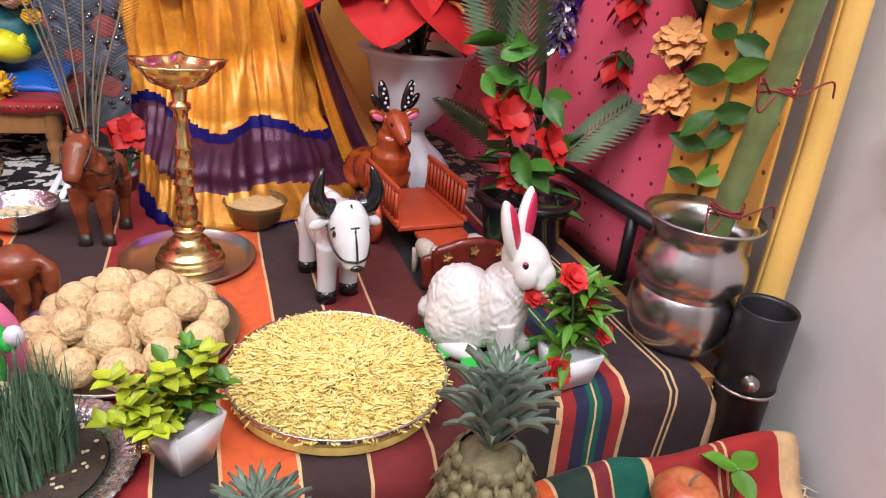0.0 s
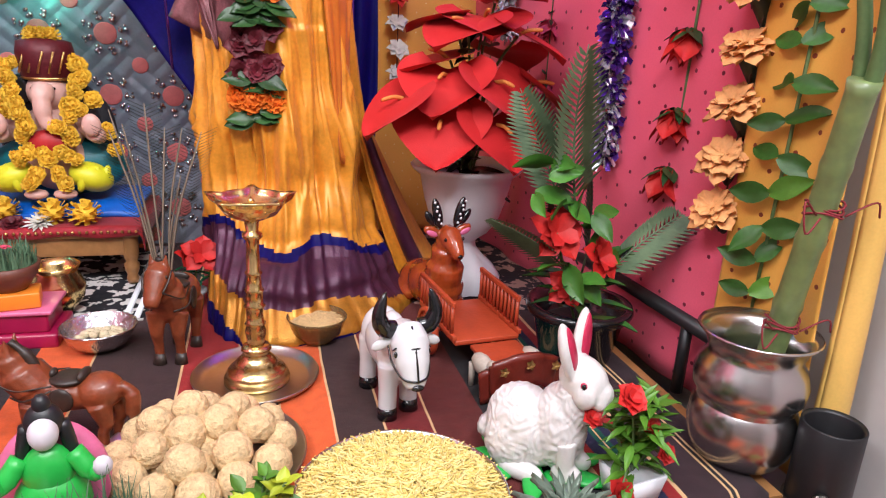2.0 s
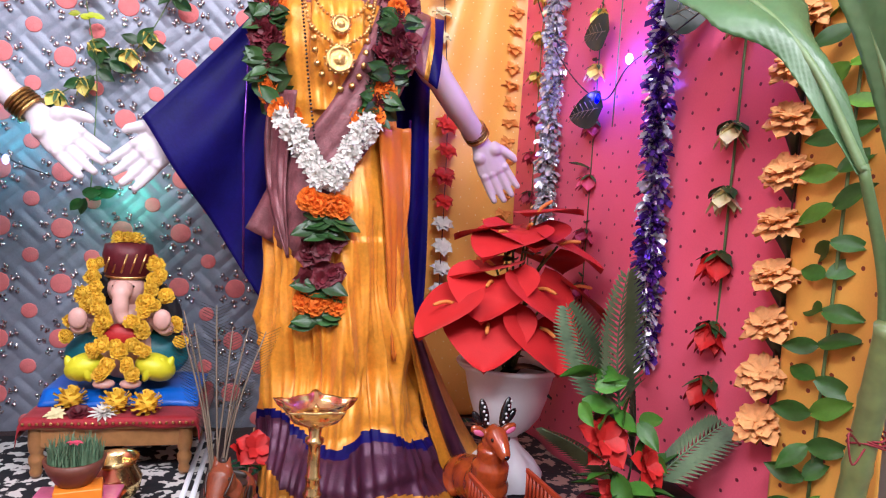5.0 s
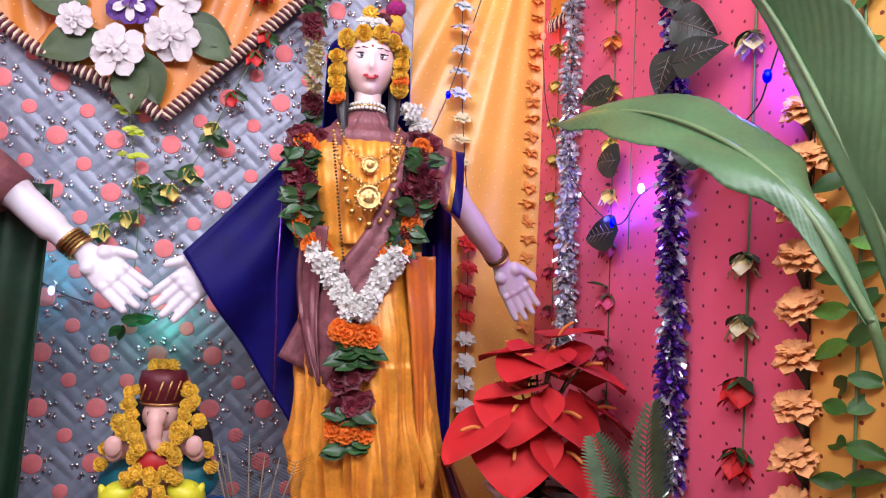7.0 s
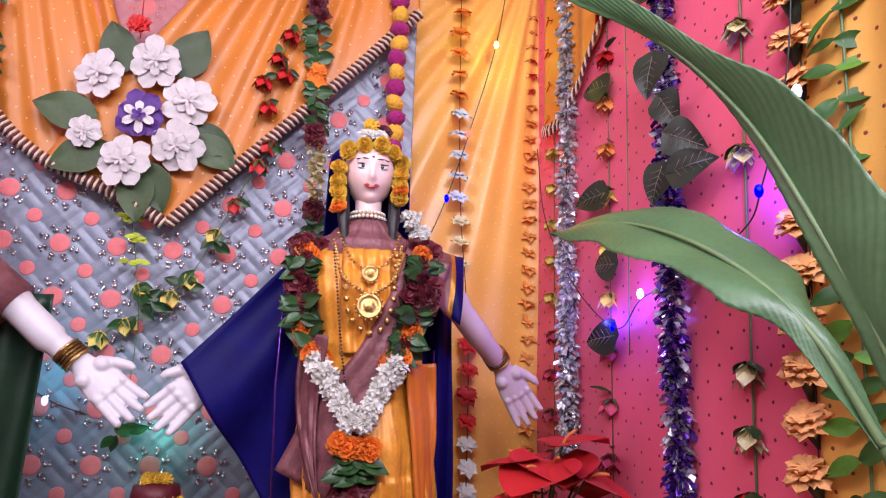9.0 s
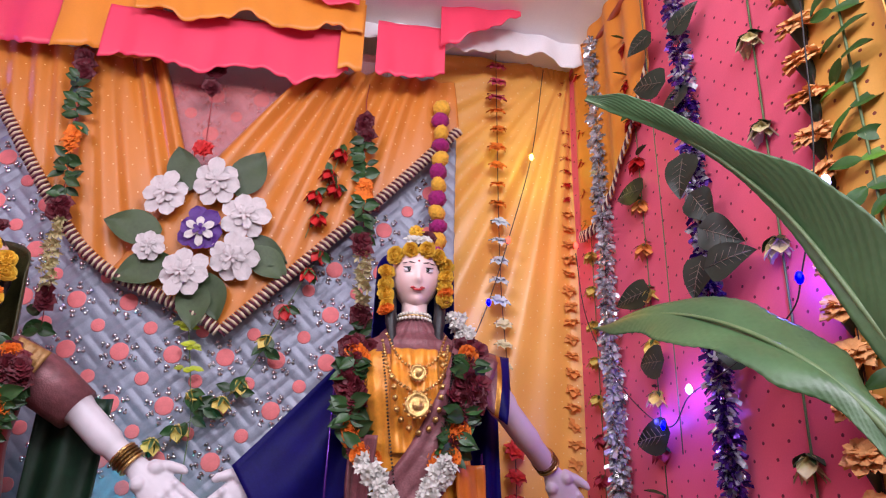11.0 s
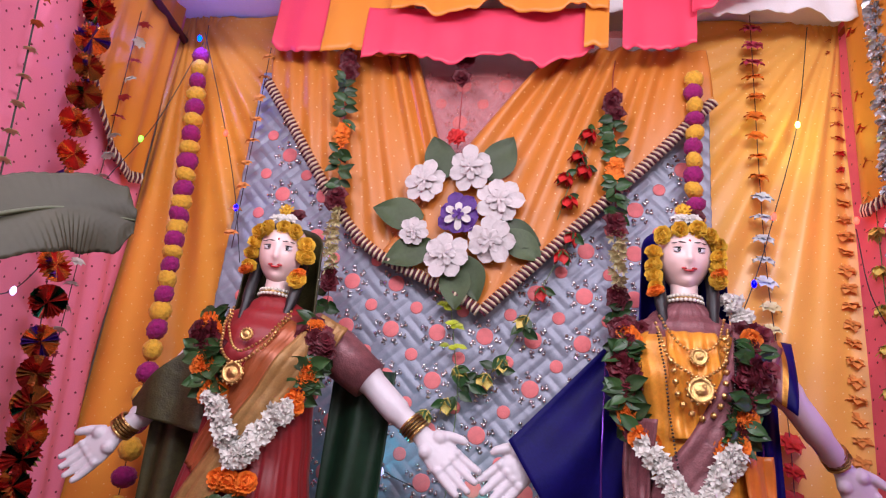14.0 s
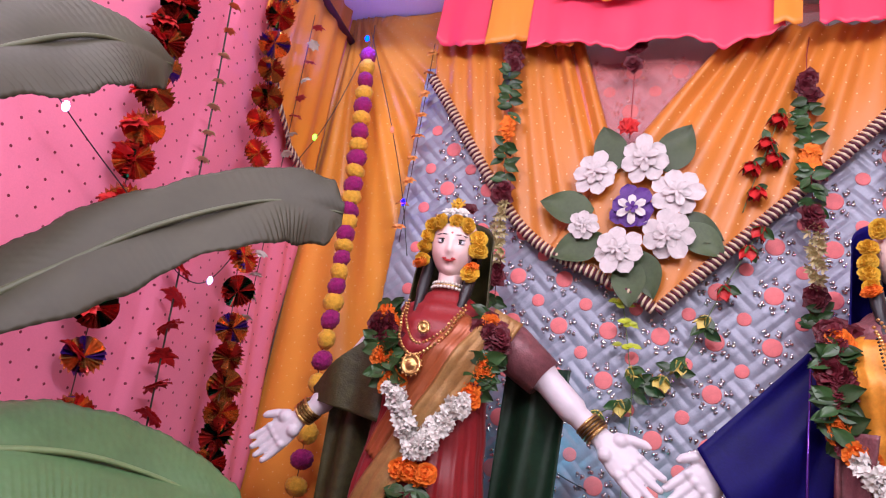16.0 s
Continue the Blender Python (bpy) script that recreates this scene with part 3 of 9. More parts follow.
for i in range(-2, 11):
    for j in range(0, 14):
        for half in (0, 1):
            x, z = -1.22 + QP * (i + 0.5 * half), 0.03 + QP * (j + 0.5 * half)
            in_swag = z > 1.30 + abs(x + 0.55) * 0.95 and not (z > 1.78 and abs(x + 0.6) < 0.9 * (z - 1.7))
            if -1.44 < x < 0.14 and z < 2.1 and not in_swag:
                place("mirror_flower" if half else "pink_dot", SEQUIN if half else DOT, hanging, facing((x, 1.9815 - 0.012 * noise.noise(Vector((x * 2, z * 2, 1))) + 0.011, z), (0, -1, 0), random.uniform(-20, 20)) @ Matrix.Scale(1.32 if half else 1.15, 4))


def drape(name, fn, material, label, nu=90, nv=60, category="curtain", thick=0.003):
    ob = part("cloth", sheet(fn, nu, nv), material)
    ob.name = name
    thicken(ob, thick, 0)
    return tagged(ob, label, category)


def fan(x, z, cx, cz, n, amp):
    """Pleats that run out from one gathered point."""
    a = math.atan2(x - cx, cz - z)
    d = math.hypot(x - cx, cz - z)
    return amp * min(1, d * 1.5 + 0.15) * (math.sin(n * a) + 0.5 * math.sin(2.3 * n * a + 1))


drape("yellow_curtain", lambda u, v: (0.08 + 0.58 * u, 2.075 - fan(0.08 + 0.58 * u, 2.42 * (1 - v), 0.64, 2.5, 26, 0.012), 2.42 * (1 - v)), YELLOW_SEQ, "golden yellow satin curtain with fine pleats fanning from its top corner", 320, 120)
drape("orange_curtain", lambda u, v: (-1.9 + 0.62 * u, 2.06 - fan(-1.9 + 0.62 * u, 2.42 * (1 - v), -1.86, 2.5, 24, 0.013), 2.42 * (1 - v)), AMBER_SEQ, "orange satin curtain with loose pleats beside the pink wall", 320, 120)


# the swag over the quilted hanging: two gathered halves with a gap at the top
def swag_low(x):
    return 1.235 + 0.55 * max(0, -(x + 0.55)) ** 0.8 + 0.55 * max(0, -(x + 0.95)) ** 1.1 * 1.4 + 1.12 * max(0, x + 0.55) + 0.03 * math.sin(6 * (x + 0.55)) * (x > -0.55) - 0.07 * math.sin(math.pi * min(1, max(0, (-0.55 - x) / 0.8))) - 0.045 * math.sin(math.pi * min(1, max(0, (x + 0.55) / 0.65)))


def swag_left(u, v):
    zt = 2.2
    xt, xb = -1.42 + 0.55 * u, -1.4 + 0.85 * u
    zb = swag_low(xb)
    x = xt + (xb - xt) * v
    return (x, 1.957 - 0.011 * (math.sin(17 * u * math.pi + 2 * v) + 0.6 * math.sin(43 * u + 3 * math.sin(8 * u))) * (1 - 0.5 * v) * (0.3 + u) - 0.02 * v * (1 - v), zt + (zb - zt) * v)


def swag_right(u, v):
    zt = 2.2
    xt, xb = -0.36 + 0.5 * u, -0.9 + 1.06 * u
    zb = swag_low(xb)
    x = xt + (xb - xt) * v ** 0.9
    return (x, 1.938 - 0.015 * (math.sin(15 * u * math.pi - 2 * v) + 0.5 * math.sin(37 * u + 3 * math.sin(9 * u))) * (1 - 0.6 * v) * (1.2 - u) - 0.02 * v * (1 - v), zt + (zb - zt) * v)


swag = thing("orange_swag", pose(0, 0, 0), "orange satin swag gathered in pleats with a striped twisted fringe", "curtain")
thicken(part("left_half", sheet(swag_left, 110, 50), ORANGE_SEQ, swag), 0.003)
thicken(part("right_half", sheet(swag_right, 110, 50), ORANGE_SEQ, swag), 0.003)


def fringe(points, parent, size=0.019):
    """Slanting twists of dark and cream thread along a hem."""
    bm = bmesh.new()
    pts = smooth_path(points, 10)
    length = [0.0]
    for a, b in zip(pts, pts[1:]):
        length.append(length[-1] + (b - a).length)
    n = int(length[-1] / 0.0088)
    k = 0
    for i in range(n):
        s = length[-1] * i / n
        while length[k + 1] < s:
            k += 1
        p = pts[k].lerp(pts[k + 1], (s - length[k]) / max(1e-6, length[k + 1] - length[k]))
        d = (pts[k + 1] - pts[k]).normalized()
        out = d.cross(Vector((0, -1, 0)))
        if out.z < 0:
            out = -out
        j = random.uniform(-0.15, 0.15)
        tube([p - out * size * 1.1 + d * size * (0.12 + j), p - out * size * 0.2 + Vector((0, -0.008, 0)), p + out * size * 0.8 - d * size * 0.15], [0.0036, 0.0046, 0.0026], 6, bm, i % 2)
    return part("fringe", bm, [FRINGE_DARK, CREAM], parent, "maroon and cream twisted fringe")


fringe([(x, 1.925, swag_low(x)) for x in (-1.4, -1.3, -1.2, -1.1, -1.0, -0.9, -0.8, -0.7, -0.62, -0.55)], swag)
fringe([(x, 1.925, swag_low(x)) for x in (-0.55, -0.48, -0.4, -0.3, -0.2, -0.1, 0.0, 0.08, 0.16)], swag)


# sheer pink net over the top of the quilted cloth
PINK_NET = mat("sheer_pink_net", (0.85, 0.26, 0.24), 0.6, var=0.2, scale=30, bump=0.1)
PINK_NET.node_tree.nodes["Principled BSDF"].inputs["Alpha"].default_value = 0.32
drape("pink_net", lambda u, v: (-1.05 + 0.95 * u, 1.966 - 0.003 * math.sin(30 * u), 2.3 - 0.62 * v), PINK_NET, "sheer pink net over the top of the quilted cloth", 30, 20, "wall hanging", 0.001)


# pink dotted cloth on both side walls
def pink_right(u, v):
    y, z = 0.95 + 1.2 * u, 2.5 * (1 - v) - 0.02
    return (wall_x(y) - 0.01 - 0.004 * noise.noise(Vector((y * 3, z * 2, 5))) - 0.006 * math.sin(30 * y + 2 * z) * v ** 2, y, z)


drape("pink_dotted_hanging", pink_right, PINK_DOT_R, "hot pink cloth with small dark dots stretched over the wall", 60, 60, "wall hanging")


def pink_left(u, v):
    y, z = 0.3 + 1.75 * u, 2.5 * (1 - v) - 0.02
    return (-1.9 + 0.012 * math.sin(10 * y) * (y > 1.4) + 0.008 * math.sin(60 * (y + 0.12 * z)) * (y > 1.72), y, z)


PINK_DOT_L = dotted("light_pink_dotted_cloth", (0.92, 0.25, 0.39), (0.18, 0.01, 0.03), 1, 2, 0.07, 0.0038)
drape("light_pink_dotted_hanging", pink_left, PINK_DOT_L, "bright pink cloth with small dark dots on the side wall", 90, 60, "wall hanging")


def yellow_right(u, v):
    y, z = 0.745 + 0.225 * u, 2.5 * (1 - v) - 0.02
    return (wall_x(y) - 0.022 - 0.012 * math.sin(8 * u + 1.5 * z) * (1 - u) - 0.02 * (1 - u) ** 6, y + 0.014 * math.sin(4 * z) * (1 - u), z)


drape("yellow_dotted_hanging", yellow_right, YELLOW_DOT, "golden yellow dotted cloth strip hanging at the wall's edge", 40, 70, "wall hanging")
drape("rolled_yellow_edge", lambda u, v: (wall_x(0.73) - 0.012 - 0.026 * math.cos(2 * math.pi * u) * (1 + 0.3 * math.sin(6 * v)), 0.74 + 0.02 * math.sin(2 * math.pi * u) + 0.01 * math.sin(11 * v), 0.06 + 2.4 * (1 - v)), PALE_YELLOW, "bunched yellow satin edge of the wall cloth", 20, 70, "wall hanging")


# orange pennant with a fringe high on each side wall
def pennant(side):
    def fn(u, v):
        y = 1.5 + 0.5 * u
        zb = 1.42 + 1.25 * (1 - u) ** 1.1 * 0.5 + 0.25 * u ** 3
        z = 2.45 + (zb - 2.45) * v
        x = wall_x(y) - 0.035 if side > 0 else -1.86
        return (x + 0.008 * math.sin(26 * u), y, z)
    ob = part("cloth", sheet(fn, 50, 40), ORANGE)
    t = thing("orange_pennant", pose(0, 0, 0), "orange satin pennant with a striped fringe on the pink wall", "wall hanging")
    ob.parent = t
    thicken(ob, 0.003)
    pts = [Vector(fn(k / 8, 1.0)) for k in range(9)]
    bm = bmesh.new()
    for a, b in zip(pts, pts[1:]):
        for i in range(6):
            p = a.lerp(b, i / 6)
            tube([p + Vector((-0.006 * side, 0, 0.012)), p + Vector((-0.01 * side, 0.004, -0.008)), p + Vector((-0.008 * side, 0.002, -0.03))], [0.003, 0.004, 0.003], 5, bm, i % 2)
    part("fringe", bm, [FRINGE_DARK, CREAM], t)


pennant(1)
pennant(-1)

# scalloped frieze strips along the top and the white cloth over them
random.seed(4)


def frieze(name, x0, x1, z0, z1, y, material, label, seed, rise=0.0):
    """A flat hanging strip of crepe cloth with small uneven scallops along its lower edge."""
    def fn(u, v):
        x = x0 + (x1 - x0) * u
        low = z0 + rise * u + 0.045 * noise.noise(Vector((x * 6, seed, 0))) + 0.007 * math.sin(31 * x + 2.2 * math.sin(9 * x + seed)) + 0.022 * noise.noise(Vector((x * 26, seed, 3)))
        z = z1 + (low - z1) * v
        return (x, y - 0.012 * v + 0.005 * math.sin(46 * x + seed) * (0.4 + v) + 0.012 * noise.noise(Vector((x * 7, z * 4, seed))), z)
    drape(name, fn, material, label, 90, 14, "bunting")


frieze("pink_bunting", -1.4, -1.21, 2.15, 2.5, 1.9, HOTPINK, "hot pink satin bunting strip with a ragged lower edge", 1.0)
frieze("orange_bunting", -1.2, -0.88, 2.13, 2.5, 1.88, ORANGE, "orange satin bunting strip with a ragged lower edge", 2.0)
frieze("pink_bunting", -1.04, -0.24, 2.1, 2.31, 1.86, HOTPINK, "hot pink gathered satin bunting strip", 3.0)
frieze("orange_bunting", -0.95, -0.2, 2.27, 2.5, 1.82, ORANGE, "orange satin bunting strip below the white cloth", 6.0)
frieze("orange_bunting", -0.275, -0.195, 2.13, 2.45, 1.84, ORANGE, "narrow orange satin bunting strip with a ragged lower edge", 4.0)
frieze("pink_bunting", -0.15, 0.09, 2.14, 2.36, 1.85, HOTPINK, "hot pink satin bunting strip with a ragged lower edge", 5.0)
frieze("pink_bunting", 0.07, 0.36, 2.26, 2.5, 1.83, HOTPINK, "hot pink satin bunting strip slanting up to the canopy", 9.0, 0.17)
frieze("pink_bunting", -0.4, -0.22, 2.36, 2.5, 1.79, HOTPINK, "short hot pink satin bunting scrap over the orange strip", 10.0)
frieze("blue_bunting", -1.84, -1.42, 2.27, 2.42, 1.74, BLUE_CLOTH, "royal blue satin bunting scrap by the lamp", 7.0)
frieze("white_valance", -0.4, 0.62, 2.34, 2.5, 1.93, WHITE_CLOTH, "white cotton cloth edge hanging behind the pink bunting", 8.0)


def canopy(u, v):
    x, y = -1.95 + 2.75 * u, 1.0 + 1.15 * v
    return (x, y, 2.42 + 0.02 * math.sin(7 * x + 3 * y) + 0.05 * (1 - v) + 0.02 * noise.noise(Vector((x * 3, y * 3, 0))))


drape("white_canopy", canopy, WHITE_CLOTH, "white cotton cloth canopy stretched overhead", 60, 40, "canopy")
bm = bmesh.new()
tube([(0.63, 2.06, 2.36), (0.66, 1.5, 2.36), (0.7, 0.8, 2.36)], 0.014, 8, bm)
tagged(part("curtain_pole", bm, CART_RED), "dark red wooden pole along the top of the pink wall", "pole")
bm = bmesh.new()
tube([(-1.86, 2.06, 2.3), (-1.84, 1.5, 2.32), (-1.82, 0.8, 2.32)], 0.014, 8, bm)
tagged(part("curtain_pole", bm, FRINGE_DARK), "dark wooden pole along the top of the pink wall", "pole")

# black metal bed rail along the pink wall
rail = thing("metal_rail", pose(0, 0, 0), "black painted low metal rail along the pink wall", "rail")
bm = bmesh.new()
tube([(0.705, 1.85, 0.1), (0.715, 1.3, 0.12), (0.725, 0.8, 0.13)], 0.014, 10, bm)
part("bar", bm, BLACK_MATT, rail)
bm = bmesh.new()
tube([(0.72, 1.0, 0.125), (0.72, 1.0, -0.012)], 0.011, 8, bm)
part("leg", bm, BLACK_MATT, rail)
bm = bmesh.new()
tube([(0.705, 1.8, 0.1), (0.705, 1.8, -0.012)], 0.011, 8, bm)
part("leg", bm, BLACK_MATT, rail)


# ---- the two draped statues ----
def body_ring(z, spec):
    """Half-width, centre and front depth of the draped body at a height, from rows of (z, left, right, front, back, skew)."""
    for a, b in zip(spec, spec[1:]):
        if a[0] <= z <= b[0]:
            t = (z - a[0]) / (b[0] - a[0])
            t = t * t * (3 - 2 * t)
            return [p + (q - p) * t for p, q in zip(a[1:], b[1:])]
    return spec[-1][1:] if z > spec[-1][0] else spec[0][1:]


def body_point(a, z, spec, pleat=0.0, n=20):
    left, right, front, back, skew = body_ring(z, spec)
    cx, cy = (left + right) / 2, (front + back) / 2
    rx, ry = (right - left) / 2, (back - front) / 2
    f = max(0.0, -math.sin(a))
    w = 1 + pleat * (math.sin(n * a + 1.5 * math.sin(3 * z)) + 0.4 * math.sin(2.7 * n * a + 4 * z)) * (0.4 + 0.6 * f)
    return Vector((cx + w * rx * math.cos(a) + skew * f * f, cy + w * ry * math.sin(a), z))


def on_front(x, z, spec, proud=0.006):
    """The point of the draped body's front at x, z."""
    left, right, front, back, skew = body_ring(z, spec)
    cx, cy = (left + right) / 2, (front + back) / 2
    k = max(-0.97, min(0.97, (x - cx) / ((right - left) / 2)))
    return Vector((x, cy - (back - front) / 2 * math.sqrt(1 - k * k) - proud, z))


def strip(path, width, spec, proud, nu=40, nw=10, taper=0.0):
    """A cloth band laid over the body's front along (x, z) points."""
    pts = smooth_path([(x, 0, z) for x, z in path], max(1, nu // (len(path) - 1)))

    def fn(u, v):
        i = min(int(v * (len(pts) - 1)), len(pts) - 2)
        p = pts[i].lerp(pts[i + 1], v * (len(pts) - 1) - i)
        d = (pts[i + 1] - pts[i]).normalized()
        q = p + Vector((d.z, 0, -d.x)) * width * (u - 0.5) * (1 - taper * v ** 2)
        r = on_front(q.x, q.z, spec, proud + 0.005 * math.sin(7 * math.pi * u + 2 * v) + 0.003 * math.sin(20 * v + 9 * u))
        return r
    return sheet(fn, nw, len(pts) - 1)


def fused(bm, voxel=0.003, smooth=3):
    """Melts overlapping lumps and rods into one moulded skin."""
    me = bpy.data.meshes.new("moulded")
    bm.to_mesh(me)
    bm.free()
    ob = new("moulded", me)
    md = ob.modifiers.new("melt", "REMESH")
    md.mode, md.voxel_size = "VOXEL", voxel
    sm = ob.modifiers.new("soften", "SMOOTH")
    sm.factor, sm.iterations = 0.5, smooth
    done = ob.evaluated_get(bpy.context.evaluated_depsgraph_get())
    out = bmesh.new()
    out.from_mesh(done.to_mesh())
    done.to_mesh_clear()
    bpy.data.objects.remove(ob)
    bpy.data.meshes.remove(me)
    return out


def adopt(bm, other, slot):
    """Adds the faces of another bmesh under one material slot."""
    verts = {v: bm.verts.new(v.co) for v in other.verts}
    for f in other.faces:
        bm.faces.new([verts[v] for v in f.verts]).material_index = slot
    other.free()


def hand(bm, wrist, tip, palm_to, slot, size=1.0, thumb=-1):
    """An open plaster palm: cupped palm with its pads, four jointed fingers and a thumb."""
    w, t = Vector(wrist), Vector(tip)
    d = (t - w).normalized()
    n = (Vector(palm_to) - d * Vector(palm_to).dot(d)).normalized()
    s = d.cross(n)
    L = (t - w).length
    raw = bmesh.new()
    rings = []
    for f, hw, ht in ((-0.1, 0.022, 0.02), (0.06, 0.026, 0.02), (0.22, 0.037, 0.019), (0.42, 0.043, 0.016), (0.54, 0.041, 0.013)):
        c = w + d * f * L
        rings.append([raw.verts.new(c + (math.cos(2 * math.pi * i / 16) * hw * s + math.sin(2 * math.pi * i / 16) * ht * n) * size) for i in range(16)])
    for a, b in zip(rings, rings[1:]):
        for i in range(16):
            raw.faces.new((a[i], a[(i + 1) % 16], b[(i + 1) % 16], b[i]))
    raw.faces.new(rings[0][::-1])
    raw.faces.new(rings[-1])
    for off, ln in ((-0.031, 0.37), (-0.0105, 0.44), (0.0105, 0.46), (0.031, 0.4)):
        off *= -thumb
        b0 = w + d * 0.5 * L + s * off * size
        sp = d + s * off * 3.0
        tube([b0, b0 + sp * ln * L * 0.4 + n * 0.002, b0 + sp * ln * L * 0.72 + n * 0.006, b0 + sp * ln * L * 0.97 + n * 0.014, b0 + sp * ln * L + n * 0.016], [0.0115 * size, 0.0105 * size, 0.0098 * size, 0.0075 * size, 0.003 * size], 10, raw)
        blob(raw, tuple(b0 + n * 0.006 * size), (0.011 * size,) * 3, sub=2)
    b0 = w + d * 0.14 * L + thumb * s * 0.024 * size
    blob(raw, tuple(b0 + d * 0.07 * L + n * 0.009 * size), (0.019 * size,) * 3, sub=2)
    blob(raw, tuple(w + d * 0.22 * L - thumb * s * 0.022 * size + n * 0.008 * size), (0.018 * size,) * 3, sub=2)
    tube([b0, b0 + d * 0.16 * L + thumb * s * 0.024 * size + n * 0.008, b0 + d * 0.3 * L + thumb * s * 0.036 * size + n * 0.014, b0 + d * 0.37 * L + thumb * s * 0.038 * size + n * 0.016], [0.016 * size, 0.0125 * size, 0.0105 * size, 0.005 * size], 10, raw)
    adopt(bm, fused(raw, 0.0032, 3), slot)


def head(bm, c, yaw=0.0, slot=0, hair=1, lip=2):
    """A plaster head: smooth oval face with nose, lips and brow, painted eyes and a hair cap with two locks."""
    rz = pose(*c, 4, 0, yaw)

    def bell(x, z, x0, z0, sx, sz):
        return math.exp(-((x - x0) / sx) ** 2 - ((z - z0) / sz) ** 2)

    def shaped(p):
        x, y, z = p.x * 0.067, p.y * 0.078, p.z * 0.099
        if z < 0:
            x *= 1 - 0.3 * (z / -0.099) ** 2
            y *= 1 - 0.06 * (z / -0.099) ** 2
        if p.y < 0:
            y -= 0.013 * bell(x, z, 0, -0.026, 0.0085, 0.01) + 0.009 * bell(x, z, 0, -0.008, 0.0065, 0.017)
            y -= 0.0055 * bell(x, z, 0, -0.046, 0.016, 0.008) + 0.009 * bell(x, z, 0, -0.078, 0.018, 0.013)
            y += 0.003 * bell(x, z, 0, -0.061, 0.016, 0.005)
            for g_ in (-1, 1):
                y += 0.0055 * bell(x, z, g_ * 0.024, 0.003, 0.013, 0.009)
                y -= 0.003 * bell(x, z, g_ * 0.032, -0.03, 0.016, 0.018) + 0.0025 * bell(x, z, g_ * 0.024, 0.02, 0.018, 0.006)
        return Vector((x, y, z))

    def on_face(x, z):
        k = max(-0.98, min(0.98, z / 0.099))
        q = x / (0.067 * (1 - 0.3 * k * k if k < 0 else 1.0))
        return shaped(Vector((q, -math.sqrt(max(0.02, 1 - q * q - k * k)), k))).y

    made = bmesh.ops.create_uvsphere(bm, u_segments=64, v_segments=48, radius=1)["verts"]
    for v in made:
        v.co = rz @ shaped(v.co.copy())
    inv = rz.inverted()
    for f in {f for v in made for f in v.link_faces}:
        q = inv @ f.calc_center_median()
        f.material_index = hair if (q.z > 0.05 + 0.25 * abs(q.x) or q.y > 0.004) else slot

    def dab(x, z, rx, rz_, s, proud=0.0, tilt=0.0):
        blob(bm, tuple(rz @ Vector((x, on_face(x, z) + 0.0012 - proud, z))), (rx, 0.0022, rz_), (0, tilt, yaw), s, sub=2)

    for g_ in (-1, 1):
        dab(g_ * 0.009, -0.044, 0.0115, 0.0032, lip, 0.0, g_ * 10)
        dab(g_ * 0.025, 0.003, 0.0152, 0.0064, 5, 0.0016, -g_ * 3)
        dab(g_ * 0.0245, 0.0036, 0.005, 0.0056, 3, 0.0028)
        dab(g_ * 0.0255, 0.0092, 0.0168, 0.0018, 3, 0.0026, g_ * 3)
        dab(g_ * 0.0255, -0.0036, 0.0135, 0.0008, 3, 0.0022)
        dab(g_ * 0.018, 0.0215, 0.011, 0.0016, hair, 0.0014, -g_ * 8)
        dab(g_ * 0.034, 0.0215, 0.011, 0.0014, hair, 0.0018, g_ * 12)
    dab(0, -0.0497, 0.0135, 0.004, lip, 0.0004)
    dab(0.0, 0.026, 0.0034, 0.0042, lip, 0.0004)
    lathe([(0.04, -0.16), (0.034, -0.12), (0.035, -0.06)], 20, bm, tuple(c), slot)
    for g_ in (-1, 1):
        tube(smooth_path([(c[0] + g_ * 0.052, c[1] + 0.02, c[2] + 0.03), (c[0] + g_ * 0.066, c[1] - 0.005, c[2] - 0.05), (c[0] + g_ * 0.062, c[1] - 0.045, c[2] - 0.16), (c[0] + g_ * 0.055, c[1] - 0.075, c[2] - 0.24)], 5), [0.018] * 5 + [0.016] * 5 + [0.012] * 5 + [0.005], 10, bm, hair)


